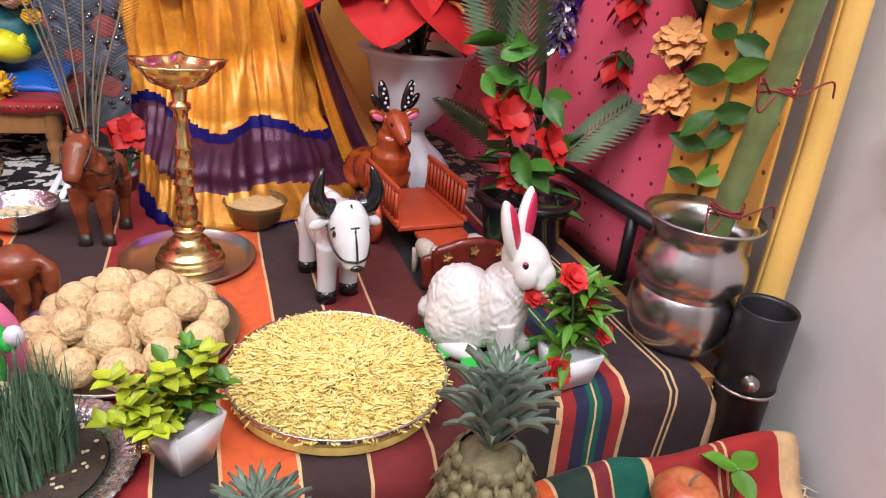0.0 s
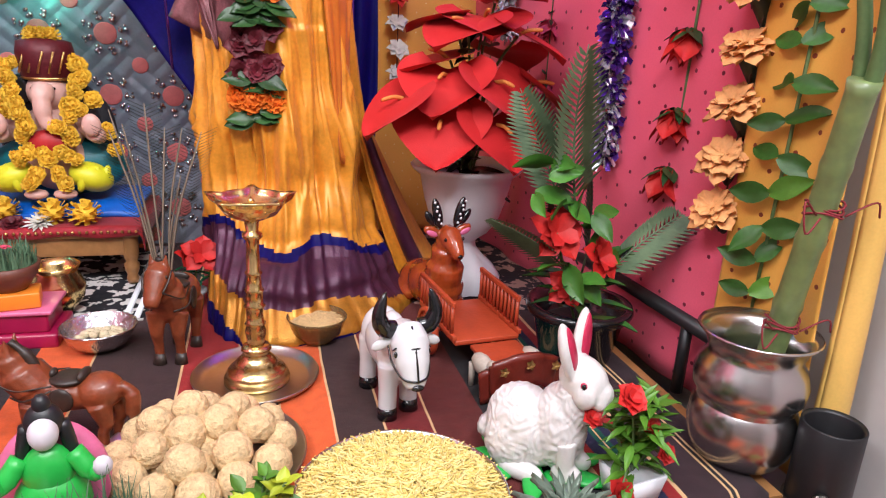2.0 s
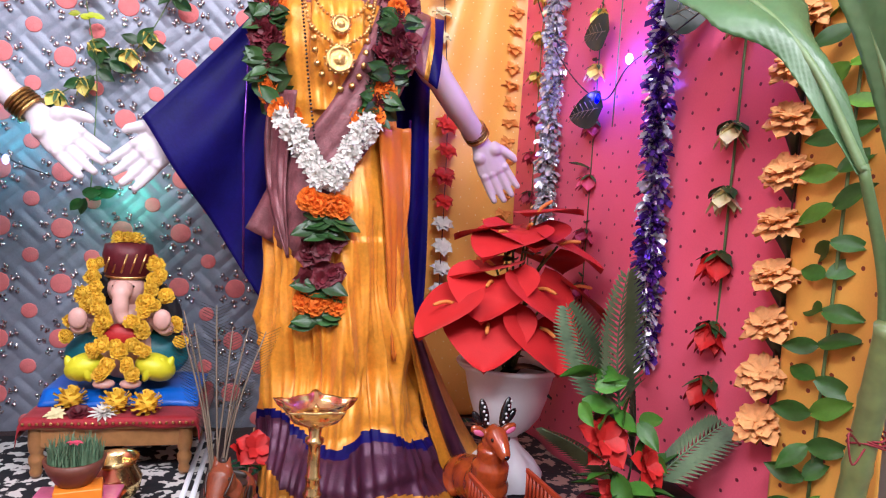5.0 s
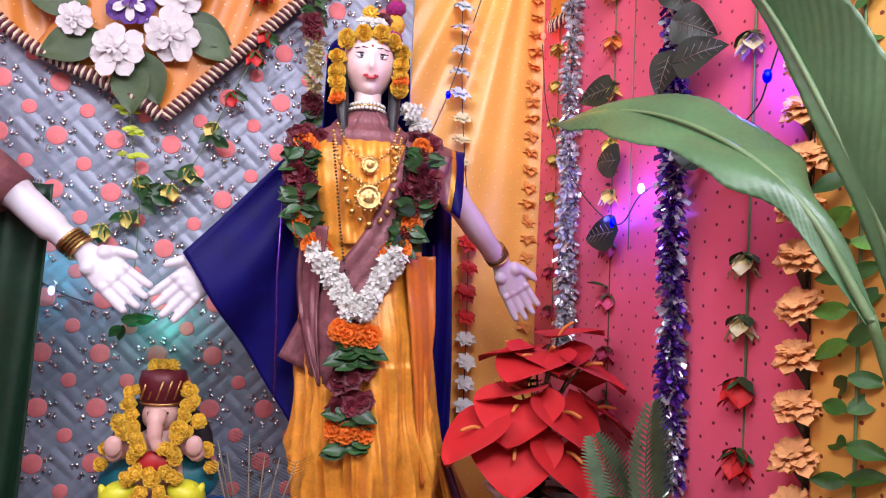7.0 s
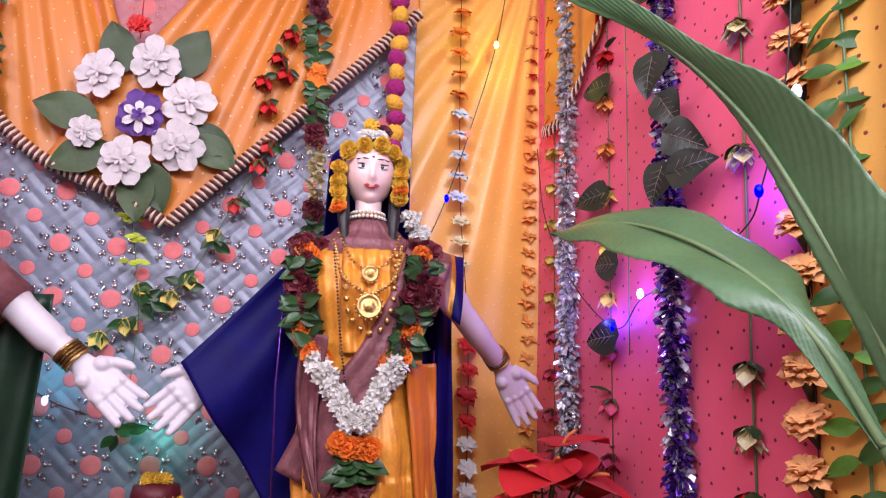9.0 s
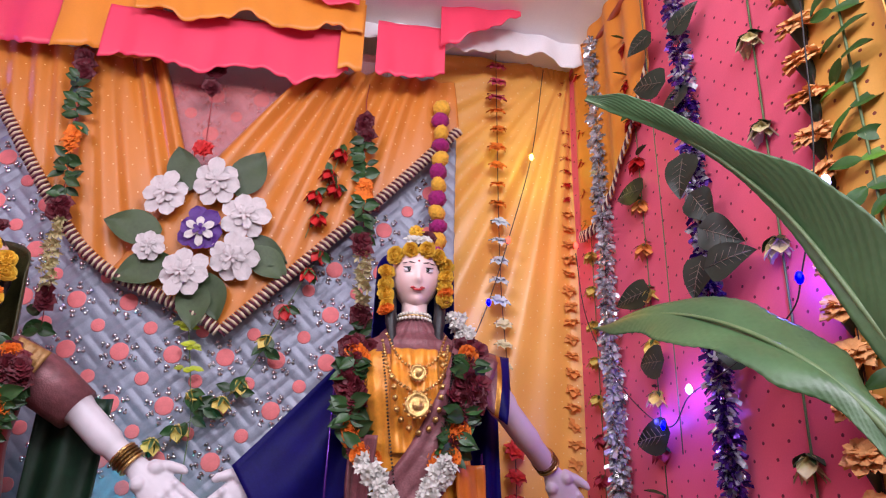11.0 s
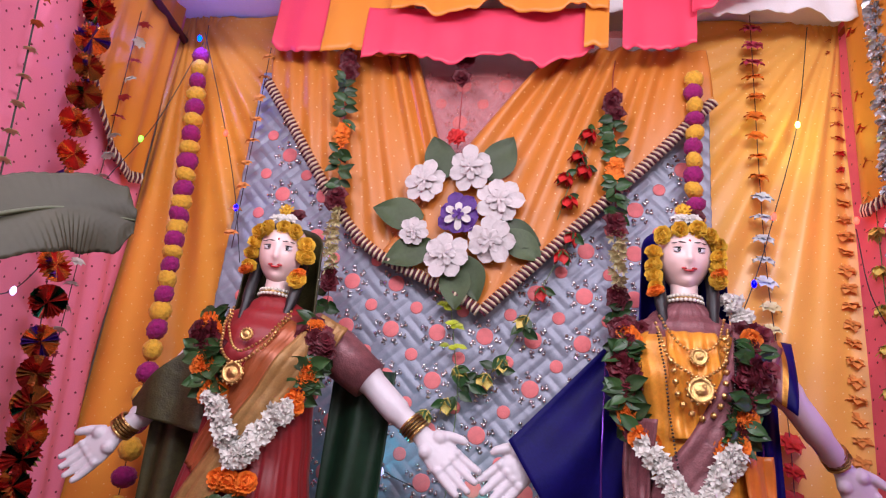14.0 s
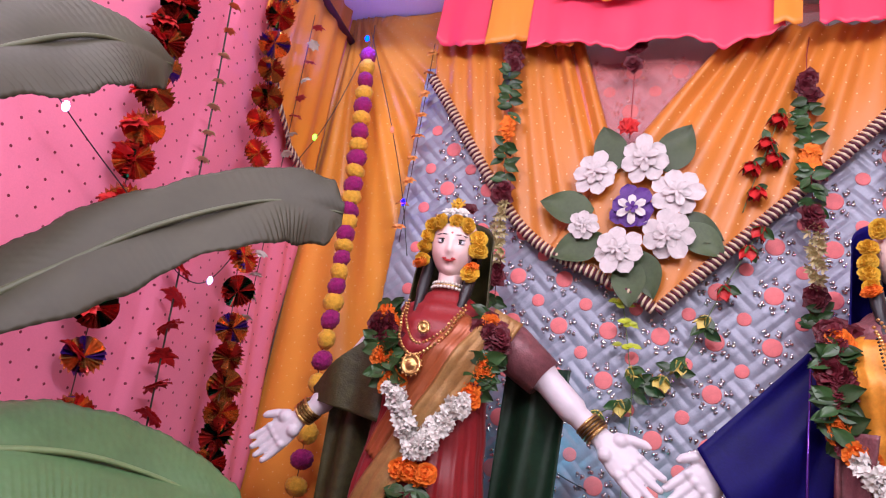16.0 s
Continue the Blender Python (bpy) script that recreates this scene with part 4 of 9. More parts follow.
def garland(parent_label, spec, left, right, tip, drop, centre, pattern):
    """A long flower garland: two strands from the shoulders that meet, and a pendant below."""
    g = thing("flower_garland", pose(0, 0, 0), parent_label, "garland")
    pts = []
    for strand in (left, right):
        path = smooth_path([(x, 0, z) for x, z in strand] + [(tip[0], 0, tip[1])], 12)
        length = sum((b - a).length for a, b in zip(path, path[1:]))
        step = 0.0
        for i, (a, b) in enumerate(zip(path, path[1:])):
            s = i / (len(path) - 2)
            p = on_front(a.x, a.z, spec, 0.042)
            d = (b - a).normalized()
            n = Vector((0.5 * (a.x - centre) / 0.2, -1, 0.1)).normalized()
            if s > 0.6:
                for k in range(5):
                    q = p + Vector((random.uniform(-0.019, 0.019), random.uniform(-0.02, 0.008), random.uniform(-0.014, 0.014)))
                    place("white_bloom", TUBEROSE, g, facing(q, n + Vector((random.uniform(-0.9, 0.9), 0, random.uniform(-0.9, 0.9))), random.uniform(0, 360)))
            elif s > 0.0:
                kind = pattern[int(s / 0.6 * len(pattern)) % len(pattern)]
                if kind == "o" and i % 2 == 0:
                    place("marigold", PUFF_O, g, facing(p, n, random.uniform(0, 360)) @ Matrix.Diagonal((1.15, 1.0, 1.0, 1)))
                    place("marigold", PUFF_O, g, facing(p + d * 0.01 + Vector((random.uniform(-0.02, 0.02), 0.004, 0.0)), n, random.uniform(0, 360)))
                elif kind == "r":
                    for k in range(4):
                        place("rose", ROSE_DARK, g, facing(p + Vector((random.uniform(-0.034, 0.034), random.uniform(-0.01, 0.01), random.uniform(-0.01, 0.01))), n + Vector((random.uniform(-0.5, 0.5), 0, random.uniform(-0.5, 0.5))), random.uniform(0, 360)))
                elif kind in "gl":
                    for k in range(4):
                        dirn = random.choice((-1, 1))
                        m = facing(p + Vector((0, random.uniform(-0.012, 0.006), random.uniform(-0.012, 0.012))), n + Vector((random.uniform(-0.6, 0.6), 0, random.uniform(-0.6, 0.6))), (0 if dirn > 0 else 180) + random.uniform(-40, 40))
                        place("leaf", BETEL, g, m @ Matrix.Scale(random.uniform(0.8, 1.15), 4))
                    for j in range(2 if kind == "l" else 1):
                        place("rose", ROSE_DARK, g, facing(p, n, random.uniform(0, 360)))
    z = tip[1] - 0.02
    for kind, h in drop:
        z -= h / 2
        p = on_front(tip[0] - 0.004, z, spec, 0.036)
        n = Vector((0, -1, 0.15))
        if kind == "o":
            for dx in (-0.034, -0.012, 0.012, 0.034):
                place("marigold", PUFF_O, g, facing(p + Vector((dx, random.uniform(-0.006, 0.006), random.uniform(-0.008, 0.008))), n, random.uniform(0, 360)))
        elif kind == "r":
            for k in range(5):
                place("rose", ROSE_DARK, g, facing(p + Vector((random.uniform(-0.035, 0.035), random.uniform(-0.01, 0.01), random.uniform(-0.02, 0.02))), n + Vector((random.uniform(-0.4, 0.4), 0, random.uniform(-0.4, 0.4))), random.uniform(0, 360)))
        elif kind == "g":
            for k in range(8):
                m = facing(p + Vector((random.uniform(-0.02, 0.02), random.uniform(-0.012, 0.0), random.uniform(-0.012, 0.012))), n + Vector((random.uniform(-0.3, 0.3), 0, random.uniform(0.2, 0.9))), (180 if k % 2 else 0) + random.uniform(-22, 22))
                place("leaf", BETEL, g, m @ Matrix.Scale(random.uniform(0.9, 1.2), 4))
        z -= h / 2
    return g


PUFF_O = puff_mesh(0.026, MARIGOLD_O)
PUFF_Y = puff_mesh(0.0225, MARIGOLD_Y, 46)
TUBEROSE = flower_mesh([(6, 0.018, 0.011, 0.5, 0.6, 0), (4, 0.011, 0.009, 0.9, 0.4, 0)], [PETAL_WHITE])
ROSE_DARK = flower_mesh([(6, 0.028, 0.028, 0.3, 0.4, 0), (5, 0.02, 0.022, 0.8, 0.5, 0), (4, 0.012, 0.016, 1.4, 0.5, 0)], [PETAL_DARK])
BETEL = leaf_mesh(0.055, 0.034, LEAF_BETEL, 0.2)
PUFF_H = puff_mesh(0.027, MARIGOLD_Y, 110, 0.8)


def face_garland(c, spec_label, plan):
    """Separate marigolds round the face, of (x, z, wide, tall); the last plan entries sit lowest."""
    g = thing("marigold_headband", pose(0, 0, 0), spec_label, "garland")
    for x, z, wide, tall in plan:
        y = -0.074 + 5.5 * x * x + (0.012 if z > 0.05 else 0.0)
        place("marigold", PUFF_H, g, facing(Vector(c) + Vector((x, y, z)), (4 * x, -1, 0.1), 0) @ Matrix.Diagonal((wide / 0.054, tall / 0.054, 0.85, 1)) @ pose(0, 0, 0, 0, 0, random.uniform(0, 360)))
    for x, z in ((plan[-1][0], plan[-1][1] + 0.016), (plan[-2][0], plan[-2][1] - 0.012)):
        place("marigold", PUFF_O, g, facing(Vector(c) + Vector((x * 1.02, -0.05, z)), (3 * x, -1, 0), 20) @ Matrix.Diagonal((0.85, 0.5, 0.7, 1)))
    place("rose", ROSE_DARK, g, facing(Vector(c) + Vector((0.03, -0.02, 0.105)), (0.2, -0.9, 0.5)))
    place("marigold", PUFF_Y, g, facing(Vector(c) + Vector((-0.004, -0.02, 0.118)), (0, -0.9, 0.5)))
    for k in range(7):
        place("white_bloom", TUBEROSE, g, facing(Vector(c) + Vector((-0.024 + 0.008 * k, -0.045, 0.088)), (jig_small(k), -1, 0.5), 50 * k))
    return g


def jig_small(k):
    return 0.3 * math.sin(12.9 * k)


def necklace(points, bead, spec, material, name, label, spacing=0.008):
    g = thing(name, pose(0, 0, 0), label, "necklace")
    bm = bmesh.new()
    path = smooth_path([(x, 0, z) for x, z in points], 24)
    last = None
    for q in path:
        if last is None or (q - last).length > spacing:
            last = q
            blob(bm, tuple(on_front(q.x, q.z, spec, 0.03)), (bead, bead, bead), sub=1)
    tagged(part("bead_strand", bm, material, g), kind="stuff")
    return g


def choker(at):
    """Two rows of pearls round a neck with a gilt strip between them."""
    g = thing("pearl_choker", Matrix.Translation(at), "two rows of pearls round the statue's neck", "necklace")
    bm = bmesh.new()
    blob(bm, (0, 0, 0), (0.0052,) * 3, sub=2)
    pearl = mesh_of(bm, PEARL)
    for k, rr in enumerate((0.042, 0.045)):
        for i in range(26):
            a = 2 * math.pi * i / 26
            place("pearl", pearl, g, Matrix.Translation((rr * math.cos(a), (rr + 0.006) * math.sin(a), -0.0125 * k)))
    bm = bmesh.new()
    tube([(0.043 * math.cos(2 * math.pi * i / 32), 0.049 * math.sin(2 * math.pi * i / 32), -0.006) for i in range(33)], 0.0022, 6, bm)
    part("gilt_strip", bm, GOLD, g)


def pendant(g, x, z, r, spec, material=None):
    bm = bmesh.new()
    p = on_front(x, z, spec, 0.034)
    lathe([(0, 0.006), (r * 0.35, 0.007), (r * 0.4, 0.003), (r * 0.75, 0.004), (r * 0.8, 0.006), (r, 0.004), (r, -0.003), (0, -0.003)], 20, bm)
    for i in range(14):
        a = 2 * math.pi * i / 14
        blob(bm, (r * 1.05 * math.cos(a), r * 1.05 * math.sin(a), 0.002), (r * 0.14,) * 3, sub=1)
    ob = part("pendant", bm, material or GOLD, g, "round gold pendant")
    ob.matrix_basis = facing(p, (0, -1, 0.05))


def bangles(at, d, r, material, label):
    g = thing("bangle_set", pose(0, 0, 0), label, "bangles")
    for i in range(5):
        bm = bmesh.new()
        c = Vector(at) + Vector(d).normalized() * 0.0085 * (i - 2)
        q = Vector(d).normalized().to_track_quat("Z", "Y").to_matrix()
        ring = [c + q @ Vector((r * math.cos(2 * math.pi * k / 20), r * math.sin(2 * math.pi * k / 20), 0)) for k in range(21)]
        tube(ring, 0.0042, 6, bm)
        part("bangle", bm, GOLD if i in (0, 4) else material, g)
    return g


# statue in the orange and gold sari
SPEC2 = [(0.0, -0.12, 0.335, 1.275, 1.86, -0.1), (0.08, -0.12, 0.28, 1.34, 1.84, -0.07), (0.18, -0.12, 0.225, 1.45, 1.8, -0.02), (0.3, -0.12, 0.2, 1.49, 1.78, 0), (0.5, -0.122, 0.185, 1.5, 1.78, 0), (0.65, -0.14, 0.18, 1.5, 1.79, 0), (0.8, -0.138, 0.165, 1.52, 1.78, 0), (0.92, -0.135, 0.15, 1.515, 1.78, 0), (1.02, -0.155, 0.165, 1.5, 1.78, 0), (1.1, -0.165, 0.175, 1.53, 1.76, 0), (1.155, -0.135, 0.145, 1.56, 1.74, 0), (1.19, -0.085, 0.09, 1.585, 1.71, 0), (1.225, -0.042, 0.046, 1.6, 1.685, 0)]
bm = bmesh.new()
head(bm, (0.0, 1.64, 1.352))
tube(smooth_path([(0.175, 1.66, 1.11), (0.25, 1.67, 1.02), (0.33, 1.72, 0.94), (0.405, 1.79, 0.875)], 5), [0.045] + [0.04] * 5 + [0.034] * 5 + [0.03] * 4 + [0.026], 14, bm, 4)
hand(bm, (0.412, 1.795, 0.868), (0.512, 1.8, 0.705), (-0.15, -1, 0.15), 4, 1.05)
tube(smooth_path([(-0.15, 1.7, 1.08), (-0.25, 1.73, 0.97), (-0.33, 1.73, 0.87), (-0.365, 1.7, 0.84)], 5), [0.045] + [0.04] * 5 + [0.033] * 5 + [0.028] * 5, 14, bm, 5)
hand(bm, (-0.35, 1.68, 0.83), (-0.484, 1.65, 0.69), (0.25, -1, 0.3), 5, 1.12, 1)
for f in bm.faces:
    f.normal_update()
st2 = part("draped_statue", bm, [SKIN, BLACK_MATT, LIP, BLACK_GLOSS, ARM_PALE, HAND_WHITE])
tagged(st2, "painted plaster goddess statue with open palms in an orange sari", "statue")

sari2 = thing("orange_sari", pose(0, 0, 0), "orange and gold silk sari with a purple and gold border", "sari")


def band2(u, v):
    z = 1.225 * v ** 1.3
    z += 0.03 * math.cos(2 * math.pi * u) * (z < 0.3) + 0.012 * math.sin(9 * math.pi * u)
    return 3 if z < 0.008 else 2 if z < 0.066 else 1 if z < 0.15 else 3 if z < 0.167 else 4 if z > 1.12 else 0


def skirt2(u, v):
    z = 1.225 * v ** 1.3
    a = 2 * math.pi * u
    p = body_point(a, z, SPEC2, 0.012, 16)
    fold = max(0.06, 1 - max(0, z - 0.4) * 2.6) * (0.35 + 0.65 * min(1, z * 3))
    q = Vector((3.4 * math.cos(a) + 0.5 * z, 3.4 * math.sin(a), 1.3 * z + 0.4 * math.sin(2.2 * z)))
    f1 = 1 - 2 * abs(noise.noise(q)) ** 0.8
    f2 = 1 - 2 * abs(noise.noise(q * 2.3 + Vector((5, 1, 2)))) ** 0.8
    mid = math.sin(52 * (p.x - 0.02 - 0.05 * z) + 1.5 * math.sin(4 * z)) * math.exp(-((p.x - 0.05) / 0.1) ** 2) * max(0, -math.sin(a))
    out = Vector((math.cos(a), math.sin(a), 0))
    p += out * fold * (0.03 * f1 + 0.017 * f2 + 0.016 * mid)
    p.y += 0.012 * noise.noise(Vector((p.x * 12, z * 9, 3))) * (z < 0.6)
    p.z += 0.02 * math.sin(5 * a + 1) * (0.5 - abs(v - 0.2)) * (z > 0.14) * (z < 0.6)
    return p


part("skirt", sheet(skirt2, 320, 190, None, band2, close=True), [SARI_GOLD, PURPLE_BAND, GOLD_BAND, ROYAL, MAUVE], sari2)
thicken(part("shoulder_sash", strip([(0.16, 1.14), (0.11, 1.0), (0.04, 0.86), (-0.06, 0.72), (-0.13, 0.58)], 0.125, SPEC2, 0.024), MAUVE, sari2, "mauve sash across the chest"), 0.004)
thicken(part("side_fold", strip([(-0.115, 0.92), (-0.125, 0.8), (-0.118, 0.68), (-0.09, 0.55)], 0.06, SPEC2, 0.034, taper=0.95), MAUVE, sari2, "mauve hanging fold at the hip"), 0.004)
thicken(part("hip_drape", strip([(0.14, 0.86), (0.15, 0.72), (0.155, 0.56), (0.16, 0.32)], 0.085, SPEC2, 0.032, taper=0.95), SARI_ORANGE, sari2, "deep orange drape over the hip"), 0.004)
thicken(part("blouse", strip([(-0.005, 1.13), (-0.005, 1.0), (0.0, 0.88)], 0.115, SPEC2, 0.012, 60, 24), SARI_GOLD, sari2), 0.004)
# trailing end that falls to the floor beside the skirt
thicken(part("trailing_end", sheet(lambda u, v: (0.2 + 0.12 * v + 0.1 * u * (0.4 + v), 1.53 + 0.07 * u + 0.06 * math.sin(7 * u + 1) * 0.5, 0.36 * (1 - v) ** 1.3 + 0.012 + 0.012 * abs(math.sin(9 * u))), 30, 30, None, lambda u, v: 1 if 0.25 < u < 0.6 else 0), [SARI_GOLD, PURPLE_BAND], sari2), 0.004)
# short sleeve and shoulder cloth
def sleeve2(u, v):
    """Stiff shoulder cloth: from the neck out past the arm, folded over a ridge, its front flap hanging."""
    x = 0.085 + 0.185 * u
    ridge = 1.185 - 0.035 * u
    k = 2 * v - 1
    fall = (0.1 + 0.09 * u) * abs(k) ** 1.2
    return (x - 0.03 * u * abs(k), 1.685 + 0.1 * math.sin(k * math.pi / 2) + 0.006 * math.sin(16 * u + 5 * k), ridge - fall)


bm = sheet(sleeve2, 30, 30, None, lambda u, v: 1 if u > 0.84 else 3 if u > 0.78 else 2 if u > 0.5 else 0)
thicken(part("sleeve", bm, [SARI_ORANGE, ROYAL, MAUVE, GOLD_BAND], sari2, "orange sleeve with mauve and blue border"), 0.004)

# navy shawl behind the shoulders
shawl = thing("navy_shawl", pose(0, 0, 0), "navy blue silk shawl with purple tinsel edge draped behind the statue", "shawl")


def shawl_left(u, v):
    """A square of cloth hung by its corners from shoulder to wrist and down to the knee."""
    a, b, c, d = Vector((-0.13, 1.64, 1.17)), Vector((-0.425, 1.64, 0.845)), Vector((-0.1, 1.67, 0.36)), Vector((-0.1, 1.62, 1.0))
    p = a.lerp(b, u).lerp(d.lerp(c, u ** 0.6), v)
    return p + Vector((0, 0.018 * math.sin(9 * v + 3 * u) * (0.3 + u) + 0.012 * math.sin(17 * v), 0))


thicken(part("side_panel", sheet(shawl_left, 36, 36), ROYAL, shawl), 0.003)
thicken(part("back_panel", sheet(lambda u, v: (0.1 + 0.16 * u + 0.03 * v * math.sin(3 * v), 1.77 + 0.016 * math.sin(14 * u + 2 * v), 1.2 - 0.95 * v - 0.04 * u), 24, 40), ROYAL, shawl), 0.003)
thicken(part("head_cover", sheet(lambda u, v: (0.106 * math.cos(math.pi * (1.0 - u)) * (1 + 0.05 * v), 1.645 + 0.09 * math.sin(math.pi * u) * (1 - 0.3 * (1 - v)), 1.35 + 0.105 * math.sin(math.pi * u) ** 0.7 * (1 - v) ** 0.5 - 0.24 * v), 30, 20), ROYAL, shawl), 0.003)
bm = bmesh.new()
tube([(-0.195, 1.615, 1.08), (-0.2, 1.61, 0.8), (-0.19, 1.63, 0.5)], 0.003, 6, bm)
part("tinsel_edge", bm, TINSEL_PURPLE, shawl)
bm = bmesh.new()
tube([(0.205, 1.73, 0.9), (0.21, 1.74, 0.6), (0.2, 1.74, 0.35)], 0.0035, 6, bm)
part("tinsel_edge", bm, TINSEL_PURPLE, shawl)

random.seed(11)
garland("long garland of marigolds, roses, leaves and white tuberoses on the statue", SPEC2, [(-0.145, 1.15), (-0.157, 1.05), (-0.145, 0.94), (-0.112, 0.86), (-0.06, 0.785)], [(0.128, 1.15), (0.128, 1.05), (0.105, 0.94), (0.072, 0.86), (0.03, 0.785)], (-0.012, 0.715), [("o", 0.04), ("g", 0.03), ("g", 0.025), ("r", 0.05), ("r", 0.05), ("g", 0.02), ("o", 0.04), ("g", 0.03)], 0.0, "roggrrggoglo")
face_garland((0.0, 1.64, 1.357), "arch of yellow marigolds framing the statue's face", [(-0.063, 0.036, 0.042, 0.05), (-0.023, 0.047, 0.034, 0.046), (0.021, 0.05, 0.042, 0.046), (0.056, 0.038, 0.034, 0.044), (0.078, 0.018, 0.042, 0.04), (0.077, -0.012, 0.046, 0.035), (-0.082, -0.006, 0.044, 0.034), (-0.083, -0.041, 0.048, 0.034), (-0.081, -0.071, 0.048, 0.036), (0.076, -0.044, 0.048, 0.036), (-0.078, -0.102, 0.036, 0.034), (0.075, -0.075, 0.05, 0.042)])
n2 = necklace([(-0.075, 1.17), (-0.045, 1.1), (0.0, 1.075), (0.045, 1.1), (0.075, 1.17)], 0.0045, SPEC2, GOLD, "gold_necklace", "short gold necklace with a round pendant")
pendant(n2, 0.0, 1.062, 0.02, SPEC2)
n2 = necklace([(-0.085, 1.15), (-0.065, 1.06), (-0.02, 1.02), (0.0, 1.012), (0.02, 1.02), (0.06, 1.06), (0.08, 1.15)], 0.005, SPEC2, GOLD, "long_gold_necklace", "long gold necklace with a large round pendant")
pendant(n2, 0.0, 0.985, 0.03, SPEC2)
necklace([(-0.06, 1.05), (-0.04, 0.96), (0.01, 0.925), (0.05, 0.97), (0.065, 1.12)], 0.0085, SPEC2, GOLD, "coin_necklace", "necklace of flat gold coins", 0.024)
necklace([(-0.085, 1.12), (-0.06, 0.92), (-0.03, 0.75), (0.0, 0.72), (0.04, 0.78), (0.07, 0.95), (0.09, 1.12)], 0.0032, SPEC2, BLACK_GLOSS, "black_bead_chain", "long chain of small black beads", 0.005)
choker((0.0, 1.64, 1.238))
bangles((0.395, 1.782, 0.888), (0.07, 0.05, -0.07), 0.031, BRONZE, "gold and bronze bangles on the statue's wrist")
 
# statue in the red and green sari
X1 = -1.09
SPEC1 = [(z, l + X1 - 0.005, r + X1 - 0.005, f - 0.01, b - 0.01, s) for z, l, r, f, b, s in [(0.0, -0.2, 0.22, 1.4, 1.86, 0), (0.3, -0.17, 0.19, 1.48, 1.8, 0), (0.6, -0.17, 0.18, 1.5, 1.79, 0), (0.75, -0.15, 0.165, 1.52, 1.78, 0), (0.88, -0.135, 0.15, 1.515, 1.78, 0), (0.98, -0.155, 0.165, 1.5, 1.78, 0), (1.045, -0.165, 0.175, 1.53, 1.76, 0), (1.1, -0.13, 0.14, 1.56, 1.74, 0), (1.13, -0.085, 0.09, 1.585, 1.71, 0), (1.165, -0.042, 0.046, 1.6, 1.685, 0)]]
bm = bmesh.new()
head(bm, (X1 - 0.005, 1.63, 1.29), 8)
tube(smooth_path([(X1 + 0.18, 1.65, 1.05), (X1 + 0.28, 1.66, 0.97), (X1 + 0.37, 1.66, 0.89), (X1 + 0.43, 1.66, 0.845)], 5), [0.046] + [0.043] * 5 + [0.037] * 5 + [0.03] * 5, 14, bm, 5)
hand(bm, (X1 + 0.44, 1.66, 0.838), (X1 + 0.595, 1.63, 0.71), (0.15, -1, 0.3), 5, 1.1)
tube(smooth_path([(X1 - 0.17, 1.65, 1.05), (X1 - 0.25, 1.65, 0.93), (X1 - 0.33, 1.64, 0.81), (X1 - 0.37, 1.63, 0.77)], 5), [0.044] + [0.04] * 5 + [0.033] * 5 + [0.027] * 5, 14, bm, 5)
hand(bm, (X1 - 0.375, 1.628, 0.765), (X1 - 0.49, 1.6, 0.64), (0.2, -1, 0.3), 5, 1.05, 1)
st1 = part("draped_statue", bm, [SKIN, BLACK_MATT, LIP, BLACK_GLOSS, ARM_PALE, HAND_WHITE])
tagged(st1, "painted plaster goddess statue with open palms, red and green sari", "statue")
sari1 = thing("red_sari", pose(0, 0, 0), "red and dark green silk sari with a broad tan gold border", "sari")


def skirt1(u, v):
    z = 1.165 * v
    p = body_point(2 * math.pi * u, z, SPEC1, 0.05 * max(0.1, 1 - max(0, z - 0.5) * 2.4), 16)
    p.y += 0.01 * noise.noise(Vector((p.x * 12, z * 9, 3)))
    return p


part("skirt", sheet(skirt1, 220, 120, close=True), MAROON_SILK, sari1)
thicken(part("border_sash", strip([(X1 + 0.19, 1.1), (X1 + 0.13, 0.97), (X1 + 0.06, 0.83), (X1 - 0.02, 0.7), (X1 - 0.1, 0.55)], 0.085, SPEC1, 0.03), TAN_BORDER, sari1, "broad tan gold border across the chest"), 0.006)
thicken(part("chest_fold", strip([(X1 + 0.1, 1.08), (X1 + 0.04, 0.95), (X1 - 0.03, 0.83), (X1 - 0.1, 0.7)], 0.06, SPEC1, 0.014), mat("copper_silk", (0.4, 0.1, 0.03), 0.4, metal=0.2, scale=25), sari1, "copper silk fold"), 0.005)
# short red sleeve
bm = bmesh.new()
tube([(X1 + 0.1, 1.65, 1.07), (X1 + 0.19, 1.655, 1.03), (X1 + 0.285, 1.66, 0.962)], [0.07, 0.066, 0.056], 18, bm)
part("sleeve", bm, MAUVE, sari1, "dark red sleeve")
cape = thing("olive_net_cape", pose(0, 0, 0), "olive green net cape over the statue's shoulder and arm", "shawl")


def cape_fn(u, v):
    a, b = Vector((X1 - 0.09, 1.64, 1.11)), Vector((X1 - 0.36, 1.625, 0.85))
    c, d = Vector((X1 - 0.1, 1.56, 0.78)), Vector((X1 - 0.33, 1.6, 0.815))
    p = a.lerp(b, u).lerp(c.lerp(d, u), v)
    return p + Vector((0, -0.05 * math.sin(math.pi * u) * (1 - v) - 0.01 * math.sin(11 * u), 0))


